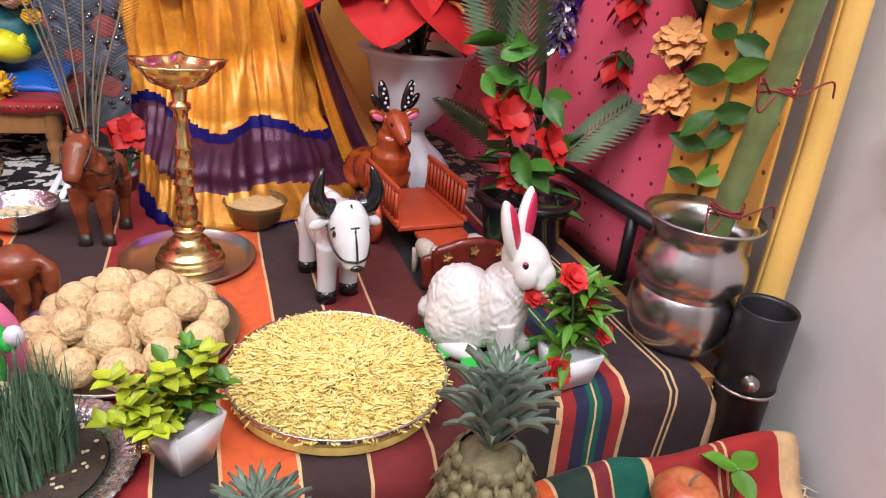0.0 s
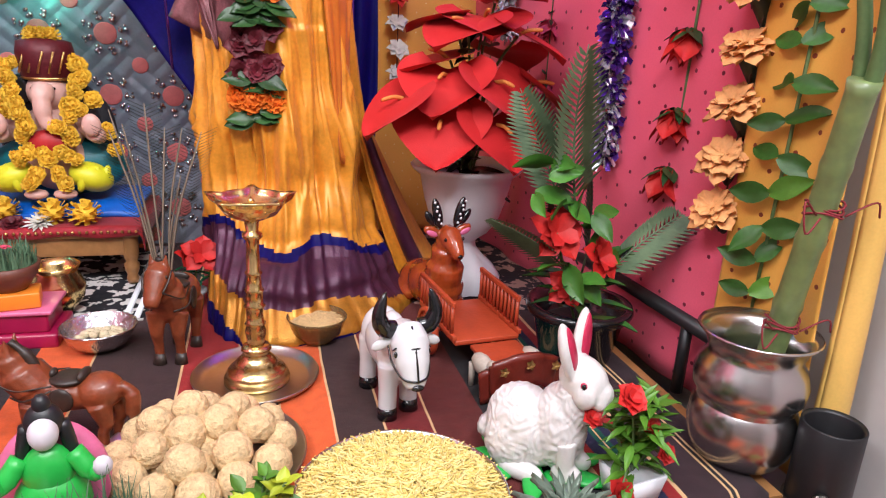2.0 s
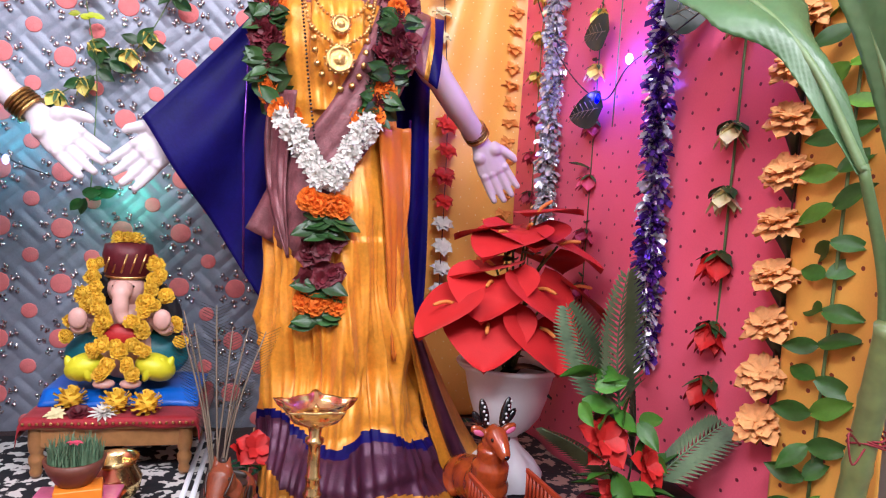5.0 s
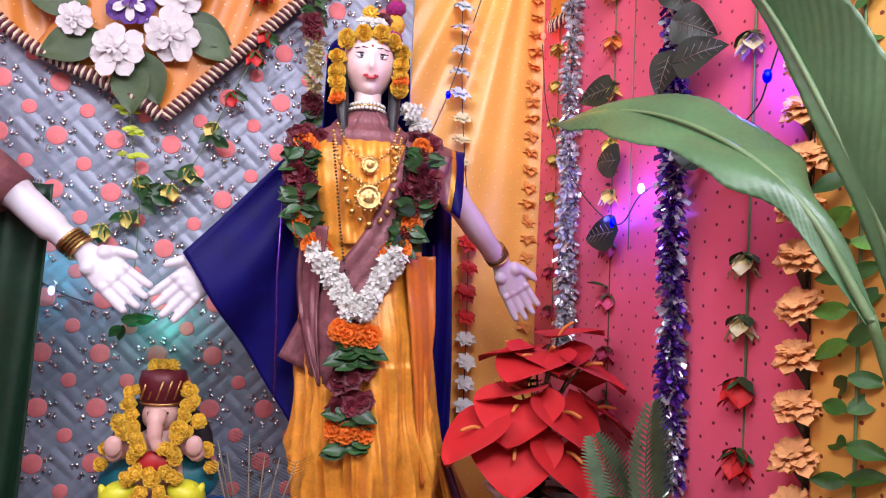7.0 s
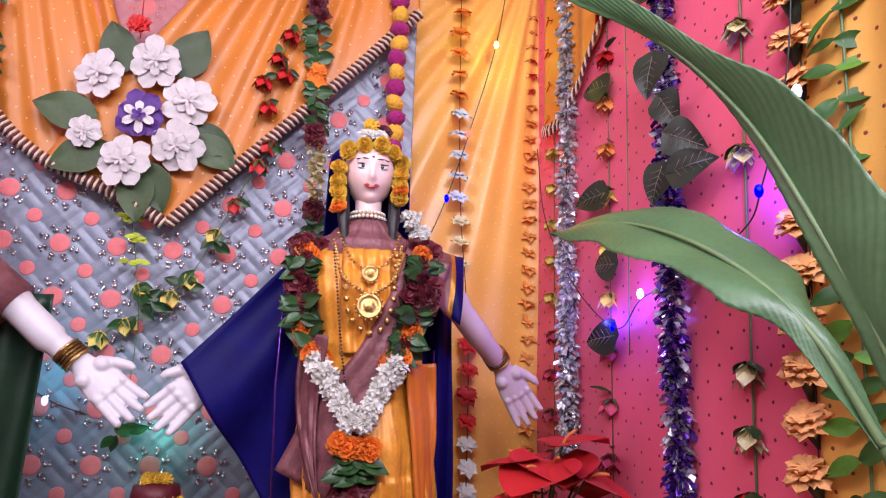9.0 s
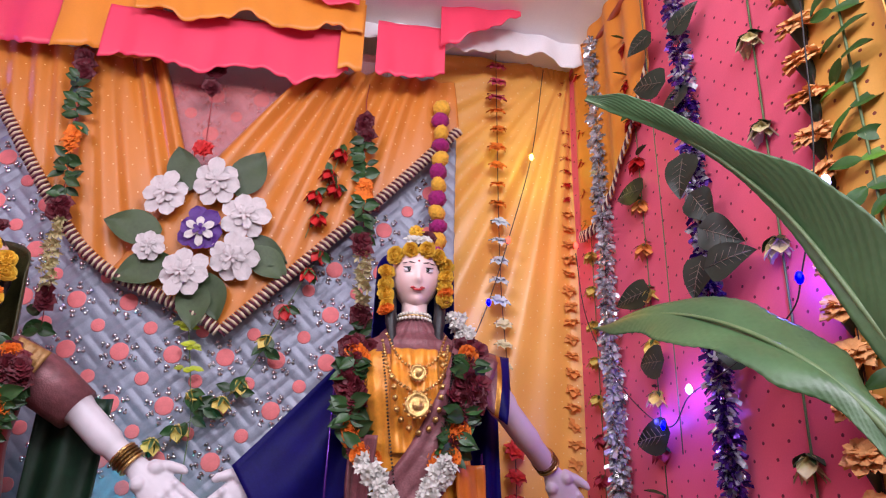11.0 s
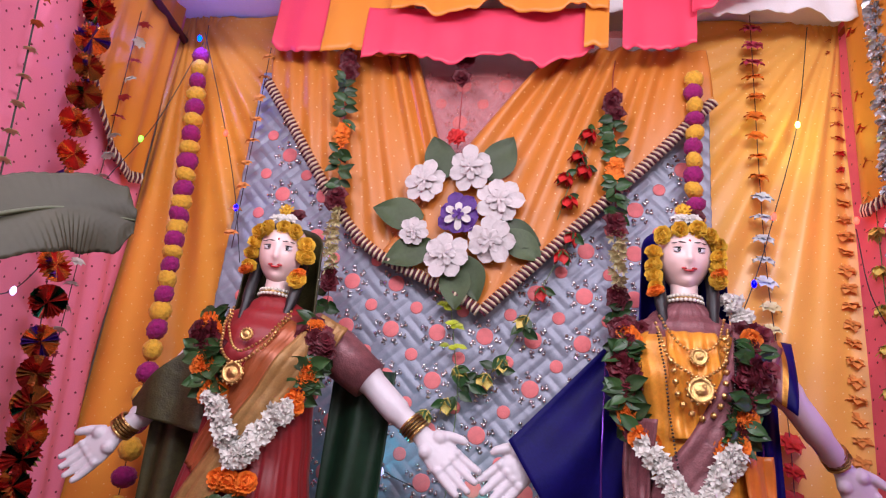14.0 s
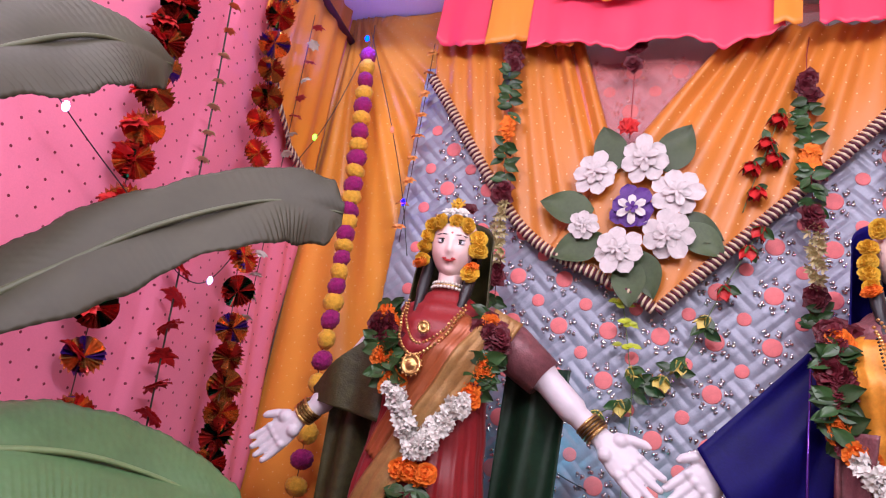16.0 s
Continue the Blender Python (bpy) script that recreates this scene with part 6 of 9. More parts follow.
def deer():
    """Lies with its neck raised, facing +x."""
    raw = bmesh.new()
    blob(raw, (-0.03, 0, 0.055), (0.09, 0.05, 0.05), (0, -12, 0), sub=3)
    blob(raw, (-0.075, 0.0, 0.045), (0.06, 0.054, 0.046), sub=3)
    tube(smooth_path([(0.02, 0, 0.05), (0.04, 0, 0.1), (0.046, -0.002, 0.15), (0.054, -0.004, 0.172)], 4), [0.05] * 3 + [0.042] * 3 + [0.032] * 3 + [0.024] * 3 + [0.02], 16, raw)
    tube([(0.04, 0, 0.178), (0.062, 0, 0.176), (0.085, 0, 0.163), (0.104, 0, 0.15), (0.109, 0, 0.147)], [0.021, 0.0245, 0.019, 0.0125, 0.008], 14, raw)
    for g_ in (-1, 1):
        blob(raw, (0.045, g_ * 0.036, 0.186), (0.008, 0.022, 0.011), (g_ * 22, 0, 0), sub=3)
        tube([(0.03, g_ * 0.03, 0.035), (0.07, g_ * 0.03, 0.014), (0.1, g_ * 0.026, 0.012)], [0.022, 0.014, 0.011], 12, raw)
        blob(raw, (-0.085, g_ * 0.038, 0.028), (0.048, 0.022, 0.027), sub=3)
    bm = fused(raw, 0.003, 3)
    blob(bm, (0.111, 0, 0.151), (0.004, 0.006, 0.004), slot=1)
    for g_ in (-1, 1):
        blob(bm, (0.052, g_ * 0.039, 0.184), (0.003, 0.014, 0.006), (g_ * 22, 0, 0), 4, sub=2)
        blob(bm, (0.079, g_ * 0.02, 0.177), (0.004, 0.003, 0.004), slot=1)
        blob(bm, (0.046, g_ * 0.026, 0.222), (0.008, 0.011, 0.032), (g_ * -16, 0, 0), 1, sub=3)
        blob(bm, (0.044, g_ * 0.041, 0.212), (0.007, 0.008, 0.02), (g_ * -38, 0, 0), 1, sub=2)
        for k in range(6):
            blob(bm, (0.0535, g_ * (0.019 + 0.0026 * k + 0.004 * (k % 2)), 0.203 + 0.0085 * k), (0.003, 0.0032, 0.0032), slot=2, sub=1)
    for k in range(10):
        blob(bm, (0.05 + 0.035 * math.cos(k * 2.4), 0.035 * math.sin(k * 1.7), 0.006), (0.032, 0.026, 0.01), slot=3, rough=0.5, sub=2)
    return bm


figurine("deer_figurine", deer(), [DEER, BLACK_GLOSS, PORCELAIN, mat("white_worn_base", (0.6, 0.57, 0.5), 0.5, scale=40), PINK_PAINT], pose(0.358, 1.41, 0.002, 0, 0, -80) @ Matrix.Diagonal((1.02, 1.0, 1.08, 1)), "glazed brown clay deer figurine with black spotted antlers")

# little red wooden bullock cart
cart = thing("toy_cart", pose(0.372, 1.19, 0.0, 0, 0, 6) @ Matrix.Scale(1.17, 4), "red painted wooden toy cart with slatted sides", "toy cart")
bm = bmesh.new()
box(bm, -0.055, 0.055, -0.07, 0.09, 0.052, 0.06, bevel=0.002)
part("bed", bm, CART_RED, cart)
for s in (-1, 1):
    bm = bmesh.new()
    box(bm, s * 0.056 - 0.003, s * 0.056 + 0.003, -0.07, 0.09, 0.06, 0.068, bevel=0.001)
    box(bm, s * 0.056 - 0.003, s * 0.056 + 0.003, -0.06, 0.09, 0.112, 0.12, bevel=0.001)
    part("side_frame", bm, CART_RED, cart)
    for k in range(11):
        bm = bmesh.new()
        tube([(s * 0.056, -0.055 + 0.014 * k, 0.066), (s * 0.056, -0.055 + 0.014 * k, 0.114)], 0.0032, 6, bm)
        part("slat", bm, CART_RED, cart)
    w = part("wheel", lathe([(0.034, -0.005), (0.04, -0.005), (0.041, 0), (0.04, 0.005), (0.034, 0.005), (0.033, 0), (0.034, -0.005)], 32), CART_RED, cart)
    w.matrix_basis = pose(s * 0.068, 0.02, 0.041, 0, 90, 0)
    for k in range(6):
        bm = bmesh.new()
        a = math.pi * k / 6
        tube([(0.035 * math.cos(a), 0.035 * math.sin(a), 0), (-0.035 * math.cos(a), -0.035 * math.sin(a), 0)], 0.003, 6, bm)
        part("spoke", bm, CART_RED, w)
    part("hub", lathe([(0, -0.01), (0.009, -0.008), (0.009, 0.008), (0, 0.01)], 12), CART_RED, w)
bm = bmesh.new()
tube([(-0.068, 0.02, 0.041), (0.068, 0.02, 0.041)], 0.004, 8, bm)
part("axle", bm, CART_RED, cart)
bm = bmesh.new()
box(bm, -0.03, 0.05, -0.14, -0.07, 0.045, 0.052, bevel=0.002)
part("front_board", bm, CART_RED, cart)
YOKE = mat("painted_yoke", (0.16, 0.02, 0.012), 0.35, var=0.3, scale=40, coat=0.3)
bm = sheet(lambda u, v: (0.012 + (0.062 + 0.006 * math.cos(10 * math.pi * u)) * math.cos(math.pi * (0.05 + 0.9 * u)) * (1 - 0.1 * v), -0.16 - 0.02 * math.sin(math.pi * u), 0.05 + 0.034 * math.sin(math.pi * u) - 0.05 * v), 32, 6)
thicken(part("carved_shield", bm, YOKE, cart, "carved red shield with gilt flowers"), 0.008)
for k, a in enumerate((0.25, 0.5, 0.75)):
    bm = bmesh.new()
    for i in range(5):
        petal(bm, 0.008, 0.006, 0.1, 0.2, 2 * math.pi * i / 5)
    ob = part("gilt_flower", bm, GOLD, cart)
    ob.matrix_basis = facing((0.012 + 0.058 * math.cos(math.pi * a), -0.19, 0.05 + 0.02 * math.sin(math.pi * a)), (0, -1, 0.2))
OXEN = mat("cream_painted_wood", (0.55, 0.48, 0.4), 0.5, var=0.3, scale=40)
for s in (-1, 1):
    bm = bmesh.new()
    blob(bm, (0, 0, 0.045), (0.014, 0.03, 0.016), sub=2)
    blob(bm, (0, -0.034, 0.056), (0.009, 0.013, 0.011), sub=2)
    for x in (-0.008, 0.008):
        for y in (-0.02, 0.02):
            tube([(x, y, 0.04), (x, y, 0.0)], [0.006, 0.004], 8, bm)
    ob = part("ox", bm, OXEN, cart, "small pale carved ox")
    ob.matrix_basis = pose(0.01 + s * 0.042, -0.125, 0)

# bowl of puffed grain
grain = thing("glass_bowl", pose(0.085, 1.292, 0.0), "amber glass bowl full of pale puffed grain", "bowl")
part("bowl", lathe([(0, 0.0), (0.028, 0.0), (0.03, 0.004), (0.048, 0.022), (0.057, 0.05), (0.06, 0.054), (0.058, 0.056), (0.053, 0.048), (0.044, 0.022), (0.026, 0.008), (0, 0.007)], 40), GLASSY, grain)
part("grain_fill", lathe([(0, 0.012), (0.036, 0.016), (0.05, 0.044), (0.035, 0.051), (0, 0.054)], 32), GRAIN, grain)
random.seed(8)
bm = bmesh.new()
for i in range(420):
    r, a = 0.051 * math.sqrt(random.random()), random.uniform(0, 6.28)
    blob(bm, (r * math.cos(a), r * math.sin(a), 0.053 - 0.008 * (r / 0.05) ** 2), (0.0028, 0.0024, 0.0022), sub=1)
ob = part("grains", bm, GRAIN, grain)
tagged(ob, kind="stuff")

# silver bowl of crumbled sweet
sug = thing("silver_bowl", pose(-0.315, 1.315, 0.0), "hammered silver bowl with pale crumbled sweet", "bowl")


def hammered(u, v):
    prof_ = [(0.0, 0.004), (0.03, 0.005), (0.05, 0.02), (0.064, 0.046), (0.067, 0.05), (0.065, 0.052), (0.06, 0.046), (0.046, 0.024), (0.026, 0.009), (0, 0.008)]
    k = v * (len(prof_) - 1)
    i = min(int(k), len(prof_) - 2)
    r = prof_[i][0] + (prof_[i + 1][0] - prof_[i][0]) * (k - i)
    z = prof_[i][1] + (prof_[i + 1][1] - prof_[i][1]) * (k - i)
    a = 2 * math.pi * u
    d = 0.0016 * math.cos(14 * a + (2 if int(v * 12) % 2 else 0)) * math.sin(v * 40)
    return ((r + d) * math.cos(a), (r + d) * math.sin(a), z)


part("bowl", sheet(hammered, 84, 40, close=True), SILVER, sug)
bm = bmesh.new()
for i in range(60):
    r, a = 0.04 * math.sqrt(random.random()), random.uniform(0, 6.28)
    blob(bm, (r * math.cos(a), r * math.sin(a), 0.022 + 0.008 * random.random() + 0.01 * (1 - r / 0.04)), (0.009, 0.008, 0.006), rough=0.5, sub=1)
tagged(part("crumble", bm, SUGAR, sug, "pale crumbled sweet"), kind="stuff")

# lacquered pedestal with a pot of grass
ped = thing("crimson_pedestal", pose(-0.475, 1.39, 0.0), "crimson lacquered pedestal with pink moulded rim", "pedestal")
bm = bmesh.new()
box(bm, -0.085, 0.085, -0.06, 0.06, 0.0, 0.03, bevel=0.006)
part("foot", bm, CRIMSON, ped)
bm = bmesh.new()
box(bm, -0.07, 0.07, -0.05, 0.05, 0.03, 0.066, bevel=0.005)
part("body", bm, CRIMSON, ped)
bm = bmesh.new()
box(bm, -0.078, 0.078, -0.056, 0.056, 0.066, 0.074, bevel=0.003)
part("rim", bm, PINK_PAINT, ped)
bm = bmesh.new()
box(bm, -0.042, 0.042, -0.03, 0.03, 0.0, 0.03, bevel=0.003)
ob = tagged(part("orange_box", bm, ORANGE_PLASTIC), "small bright orange box on the crimson pedestal", "box")
ob.matrix_basis = pose(-0.465, 1.375, 0.0745, 0, 0, 12)
gp = thing("grass_pot", pose(-0.475, 1.385, 0.105), "brown clay pot of short green grass with a pink flower", "plant pot")
part("pot", lathe([(0, 0), (0.03, 0), (0.036, 0.008), (0.05, 0.03), (0.056, 0.05), (0.05, 0.05), (0.045, 0.035), (0, 0.035)], 32), CLAY, gp)


def grass_tuft(r0, h, n, wx=1.0, w=0.0018):
    bm = bmesh.new()
    for i in range(n):
        r, a = r0 * math.sqrt(random.random()), random.uniform(0, 6.28)
        x, y = r * math.cos(a) * wx, r * math.sin(a)
        lean, b = random.uniform(0, 0.35), random.uniform(0, 6.28)
        hh = h * random.uniform(0.6, 1.1)
        sx, sy = w * math.cos(b + 1.57), w * math.sin(b + 1.57)
        vsx = []
        for k, f in ((0, 1.0), (0.5, 0.85), (1.0, 0.15)):
            ox, oy, oz = lean * hh * k * k * math.cos(b), lean * hh * k * k * math.sin(b), hh * k * (1 - 0.15 * lean * k)
            vsx.append((bm.verts.new((x + ox - sx * f, y + oy - sy * f, oz)), bm.verts.new((x + ox + sx * f, y + oy + sy * f, oz))))
        for p, q in zip(vsx, vsx[1:]):
            bm.faces.new((p[0], p[1], q[1], q[0]))
    return bm


ob = part("grass", grass_tuft(0.048, 0.055, 500), GRASS, gp)
ob.matrix_basis = pose(0, 0, 0.034)
tagged(ob, kind="stuff")
PINK_SMALL = flower_mesh([(6, 0.014, 0.012, 0.4, 0.4, 0)], [PETAL_PINK])
place("flower", PINK_SMALL, gp, pose(0.005, -0.02, 0.085))
bp = part("brass_pot", lathe([(0, 0), (0.03, 0), (0.052, 0.03), (0.056, 0.055), (0.042, 0.085), (0.05, 0.1), (0.046, 0.1), (0.036, 0.085), (0.036, 0.05), (0, 0.045)], 32), BRASS)
bp.matrix_basis = pose(-0.43, 1.5, 0.011)
tagged(bp, "round dull brass water pot behind the grass pot", "pot")

# seated doll in green on a pink throne
bm = bmesh.new()
blob(bm, (0, 0.02, 0.06), (0.062, 0.018, 0.085), slot=1, sub=3)
blob(bm, (0, -0.005, 0.05), (0.042, 0.032, 0.045), slot=2, sub=3)
blob(bm, (0, -0.008, 0.095), (0.028, 0.02, 0.034), slot=2, sub=3)
blob(bm, (0, -0.012, 0.145), (0.016, 0.017, 0.02), slot=0, sub=3)
blob(bm, (0, 0.002, 0.152), (0.021, 0.018, 0.024), slot=3, sub=3)
blob(bm, (0, 0.0, 0.176), (0.01, 0.01, 0.013), slot=3, sub=2)
for s in (-1, 1):
    tube(smooth_path([(s * 0.026, -0.008, 0.115), (s * 0.046, -0.02, 0.09), (s * 0.055, -0.03, 0.098)], 4), [0.012] * 4 + [0.01] * 4 + [0.008], 10, bm, 2)
    blob(bm, (s * 0.058, -0.032, 0.104), (0.011, 0.009, 0.013), slot=0)
    tube(smooth_path([(s * 0.018, 0.003, 0.15), (s * 0.024, 0.0, 0.12), (s * 0.026, 0.0, 0.095)], 4), 0.008, 8, bm, 3)
blob(bm, (0, -0.03, 0.028), (0.05, 0.034, 0.022), slot=4, sub=3)
blob(bm, (0, -0.02, 0.01), (0.06, 0.05, 0.014), slot=5, sub=3)
figurine("seated_doll", bm, [HAND_WHITE, PINK_PAINT, GREEN_PLASTIC, BLACK_MATT, CREAM, BLUE_CLOTH], pose(-0.262, 0.8, 0.0, 0, 0, 8), "painted clay doll in green and pink on a pink throne", "doll")

# small wooden table with red cloth, blue cloth and the seated idol
tbl = thing("low_table", pose(-0.47, 1.78, 0.011), "low varnished wooden table with turned legs", "table")
bm = bmesh.new()
box(bm, -0.185, 0.185, -0.15, 0.15, 0.115, 0.135, bevel=0.004)
part("tabletop", bm, WOOD, tbl)
bm = bmesh.new()
box(bm, -0.165, 0.165, -0.138, -0.122, 0.07, 0.115, bevel=0.002)
part("apron", bm, WOOD, tbl)
for sx in (-1, 1):
    for sy in (-1, 1):
        ob = part("leg", lathe([(0, 0), (0.011, 0.0), (0.014, 0.012), (0.011, 0.02), (0.016, 0.032), (0.017, 0.045), (0.012, 0.052), (0.016, 0.06), (0.018, 0.072), (0.018, 0.115)], 16), WOOD, tbl)
        ob.matrix_basis = pose(sx * 0.16, sy * 0.125, 0)


def redcloth(u, v):
    x, y = -0.215 + 0.43 * u, -0.16 + 0.33 * v
    over = max(0, -0.147 - y) + max(0, abs(x) - 0.187)
    return (x if abs(x) < 0.19 else math.copysign(0.19, x) + 0.2 * (x - math.copysign(0.19, x)), max(y, -0.152), 0.1385 - 1.5 * over + 0.003 * math.sin(40 * x) * (over > 0) + 0.0015 * noise.noise(Vector((x * 30, y * 30, 0))))


ob = tagged(part("red_table_cloth", sheet(redcloth, 60, 30), RED_VELVET), "red velvet cloth with gold sequin edge on the low table", "table cloth")
ob.matrix_basis = pose(-0.47, 1.78, 0.011)
thicken(ob, 0.002, 1)
bm = bmesh.new()
for i in range(26):
    blob(bm, (-0.18 + 0.0144 * i, -0.156, 0.131), (0.004, 0.002, 0.004), sub=1)
part("sequin_edge", bm, GOLD, ob)
bm = sheet(lambda u, v: (-0.18 + 0.36 * u, -0.06 + 0.2 * v - 0.04 * max(0, 0.12 - v), 0.145 + 0.028 * min(1, v * 6) + 0.003 * math.sin(17 * u)), 30, 20)
ob = tagged(part("blue_cloth", bm, BLUE_CLOTH), "folded bright blue satin cloth under the idol", "cloth")
ob.matrix_basis = pose(-0.47, 1.78, 0.011)
thicken(ob, 0.012, -1)

# seated elephant-headed idol, one moulded piece
bm = bmesh.new()
blob(bm, (0, 0.03, 0.06), (0.15, 0.06, 0.075), slot=5, sub=3)
blob(bm, (0, 0.045, 0.14), (0.13, 0.035, 0.13), slot=6, sub=3)
blob(bm, (0, 0, 0.075), (0.07, 0.055, 0.07), slot=0, sub=3)
blob(bm, (0, 0, 0.145), (0.066, 0.05, 0.06), slot=0, sub=3)
for s in (-1, 1):
    blob(bm, (s * 0.08, -0.045, 0.045), (0.05, 0.046, 0.034), (0, s * 24, s * 30), 1, sub=3)
    for k in range(3):
        blob(bm, (s * (0.07 + 0.02 * k), -0.078 + 0.012 * k, 0.045), (0.012, 0.012, 0.032), (0, s * 20, 0), 1, sub=2)
    tube(smooth_path([(s * 0.06, 0, 0.17), (s * 0.098, -0.02, 0.14), (s * 0.095, -0.055, 0.15)], 4), [0.024] * 4 + [0.02] * 4 + [0.017], 12, bm)
    blob(bm, (s * 0.095, -0.065, 0.168), (0.021, 0.013, 0.026), sub=3)
    blob(bm, (s * 0.058, 0.01, 0.24), (0.024, 0.01, 0.034), (0, 0, s * 20), 6, sub=2)
    blob(bm, (s * 0.03, -0.08, 0.012), (0.026, 0.02, 0.012), sub=2)
    blob(bm, (s * 0.02, -0.044, 0.245), (0.006, 0.004, 0.004), slot=4)
blob(bm, (0, -0.005, 0.235), (0.045, 0.042, 0.045), sub=3)
tube(smooth_path([(0, -0.04, 0.245), (-0.001, -0.062, 0.22), (0.002, -0.068, 0.185), (0.012, -0.068, 0.16)], 5), [0.024] * 5 + [0.019] * 5 + [0.016] * 5 + [0.012], 12, bm)
lathe([(0.046, 0.262), (0.054, 0.27), (0.06, 0.32), (0.055, 0.345), (0.03, 0.352), (0, 0.352)], 24, bm, (0, 0.005, 0), 3)
lathe([(0.05, 0.262), (0.055, 0.266), (0.05, 0.27)], 24, bm, (0, 0.005, 0), 7)
for k in range(5):
    tube([(-0.045 + 0.02 * k, -0.052 + 0.006 * abs(k - 2), 0.278), (-0.03 + 0.02 * k, -0.054 + 0.006 * abs(k - 2), 0.325)], 0.0025, 6, bm, 7)
blob(bm, (0, -0.055, 0.125), (0.045, 0.02, 0.03), slot=2, sub=3)
figurine("seated_idol", bm, [mat("idol_pink_paint", (0.68, 0.4, 0.34), 0.4, var=0.12), YELLOW_PAINT, mat("idol_red_cloth", (0.5, 0.02, 0.02), 0.5), mat("maroon_turban", (0.12, 0.01, 0.016), 0.5, metal=0.2, scale=60), BLACK_GLOSS, TEAL, mat("idol_dark_back", (0.03, 0.03, 0.04), 0.45, metal=0.3), GOLD], pose(-0.478, 1.8, 0.196), "painted clay seated idol with maroon turban and yellow garments", "idol")
random.seed(9)
ig = thing("marigold_garland", pose(-0.478, 1.8, 0.196), "yellow marigold garlands draped over the seated idol", "garland")
PUFF_S = puff_mesh(0.017, MARIGOLD_Y, 50)
for s in (-1, 1):
    for p in ((0.068, -0.02, 0.3), (0.075, -0.03, 0.27), (0.066, -0.045, 0.24), (0.055, -0.058, 0.215), (0.045, -0.068, 0.19), (0.03, -0.076, 0.165), (0.074, -0.05, 0.2), (0.03, -0.08, 0.108), (0.055, -0.085, 0.1), (0.01, -0.085, 0.1), (0.02, -0.09, 0.06), (0.035, -0.095, 0.04), (0.13, -0.03, 0.11), (0.12, -0.03, 0.15), (0.05, -0.07, 0.14), (0.095, -0.03, 0.22)):
        for k in range(2):
            place("marigold", PUFF_S, ig, facing((s * p[0] + random.uniform(-0.008, 0.008), p[1] + random.uniform(-0.006, 0.006), p[2] + random.uniform(-0.008, 0.008)), (0.3 * s, -1, 0.2), random.uniform(0, 360)) @ Matrix.Scale(random.uniform(0.8, 1.15), 4))
for k in range(3):
    place("marigold", PUFF_S, ig, facing((-0.02 + 0.02 * k, -0.01, 0.36), (0, -0.6, 1), 40 * k) @ Matrix.Scale(1.15, 4))
OFFER = [(0.0, -0.1, PUFF_Y, "single yellow marigold laid on the blue cloth"), (-0.105, -0.075, PUFF_Y, "single yellow marigold laid on the blue cloth"), (0.07, -0.115, PUFF_Y, "single yellow marigold laid on the red cloth")]
for x, y, me_, lab in OFFER:
    ob = new("marigold_bloom", me_)
    ob.matrix_basis = pose(-0.47 + x, 1.78 + y, 0.176) @ Matrix.Scale(1.65, 4)
    tagged(ob, lab, "flower", "blooms on the low table")
MUM = flower_mesh([(14, 0.034, 0.008, 0.35, 0.2, 0), (12, 0.028, 0.008, 0.8, 0.4, 0), (10, 0.02, 0.007, 1.4, 0.5, 0)], [PETAL_WHITE])
for x, y, me_, lab in ((-0.02, -0.125, MUM, "white chrysanthemum bloom on the red cloth"), (-0.075, -0.125, ROSE_DARK, "dark maroon bloom on the red cloth"), (-0.12, -0.13, flower_mesh([(9, 0.024, 0.012, 0.4, 0.4, 0)], [PETAL_CREAM]), "cream bloom on the red cloth")):
    ob = new("offered_bloom", me_)
    ob.matrix_basis = pose(-0.47 + x, 1.78 + y, 0.156, 25, 0, 0)
    tagged(ob, lab, "flower", "blooms on the low table")

# grey mini pot with a red flower and tinsel
mp = thing("mini_flower_pot", pose(-0.165, 1.5, 0.0), "tiny grey plastic pot with a red cloth flower", "flower pot")
part("pot", lathe([(0, 0), (0.02, 0), (0.026, 0.035), (0.03, 0.037), (0.03, 0.044), (0.025, 0.044), (0, 0.038)], 20), PLASTIC_GREY, mp)
RED_BLOOM = flower_mesh([(5, 0.045, 0.04, 0.5, 0.5, 0), (4, 0.03, 0.028, 1.0, 0.5, 0)], [PETAL_RED])
place("flower", RED_BLOOM, mp, pose(0.025, -0.02, 0.13, 55, 0, 20))
place("flower", RED_BLOOM, mp, pose(-0.01, -0.01, 0.115, 45, 20, 60) @ Matrix.Scale(0.7, 4))
bm = bmesh.new()
tube([(0, 0, 0.04), (0.02, -0.01, 0.13)], 0.003, 6, bm)
part("stem", bm, STEM, mp)
TINY = leaf_mesh(0.035, 0.014, mat("green_foil_leaf", (0.02, 0.25, 0.1), 0.25, metal=0.6), 0.3)
for i in range(16):
    place("leaf", TINY, mp, pose(random.uniform(-0.02, 0.02), random.uniform(-0.02, 0.01), random.uniform(0.06, 0.1), 0, random.uniform(-40, 10), 360 * i / 16))
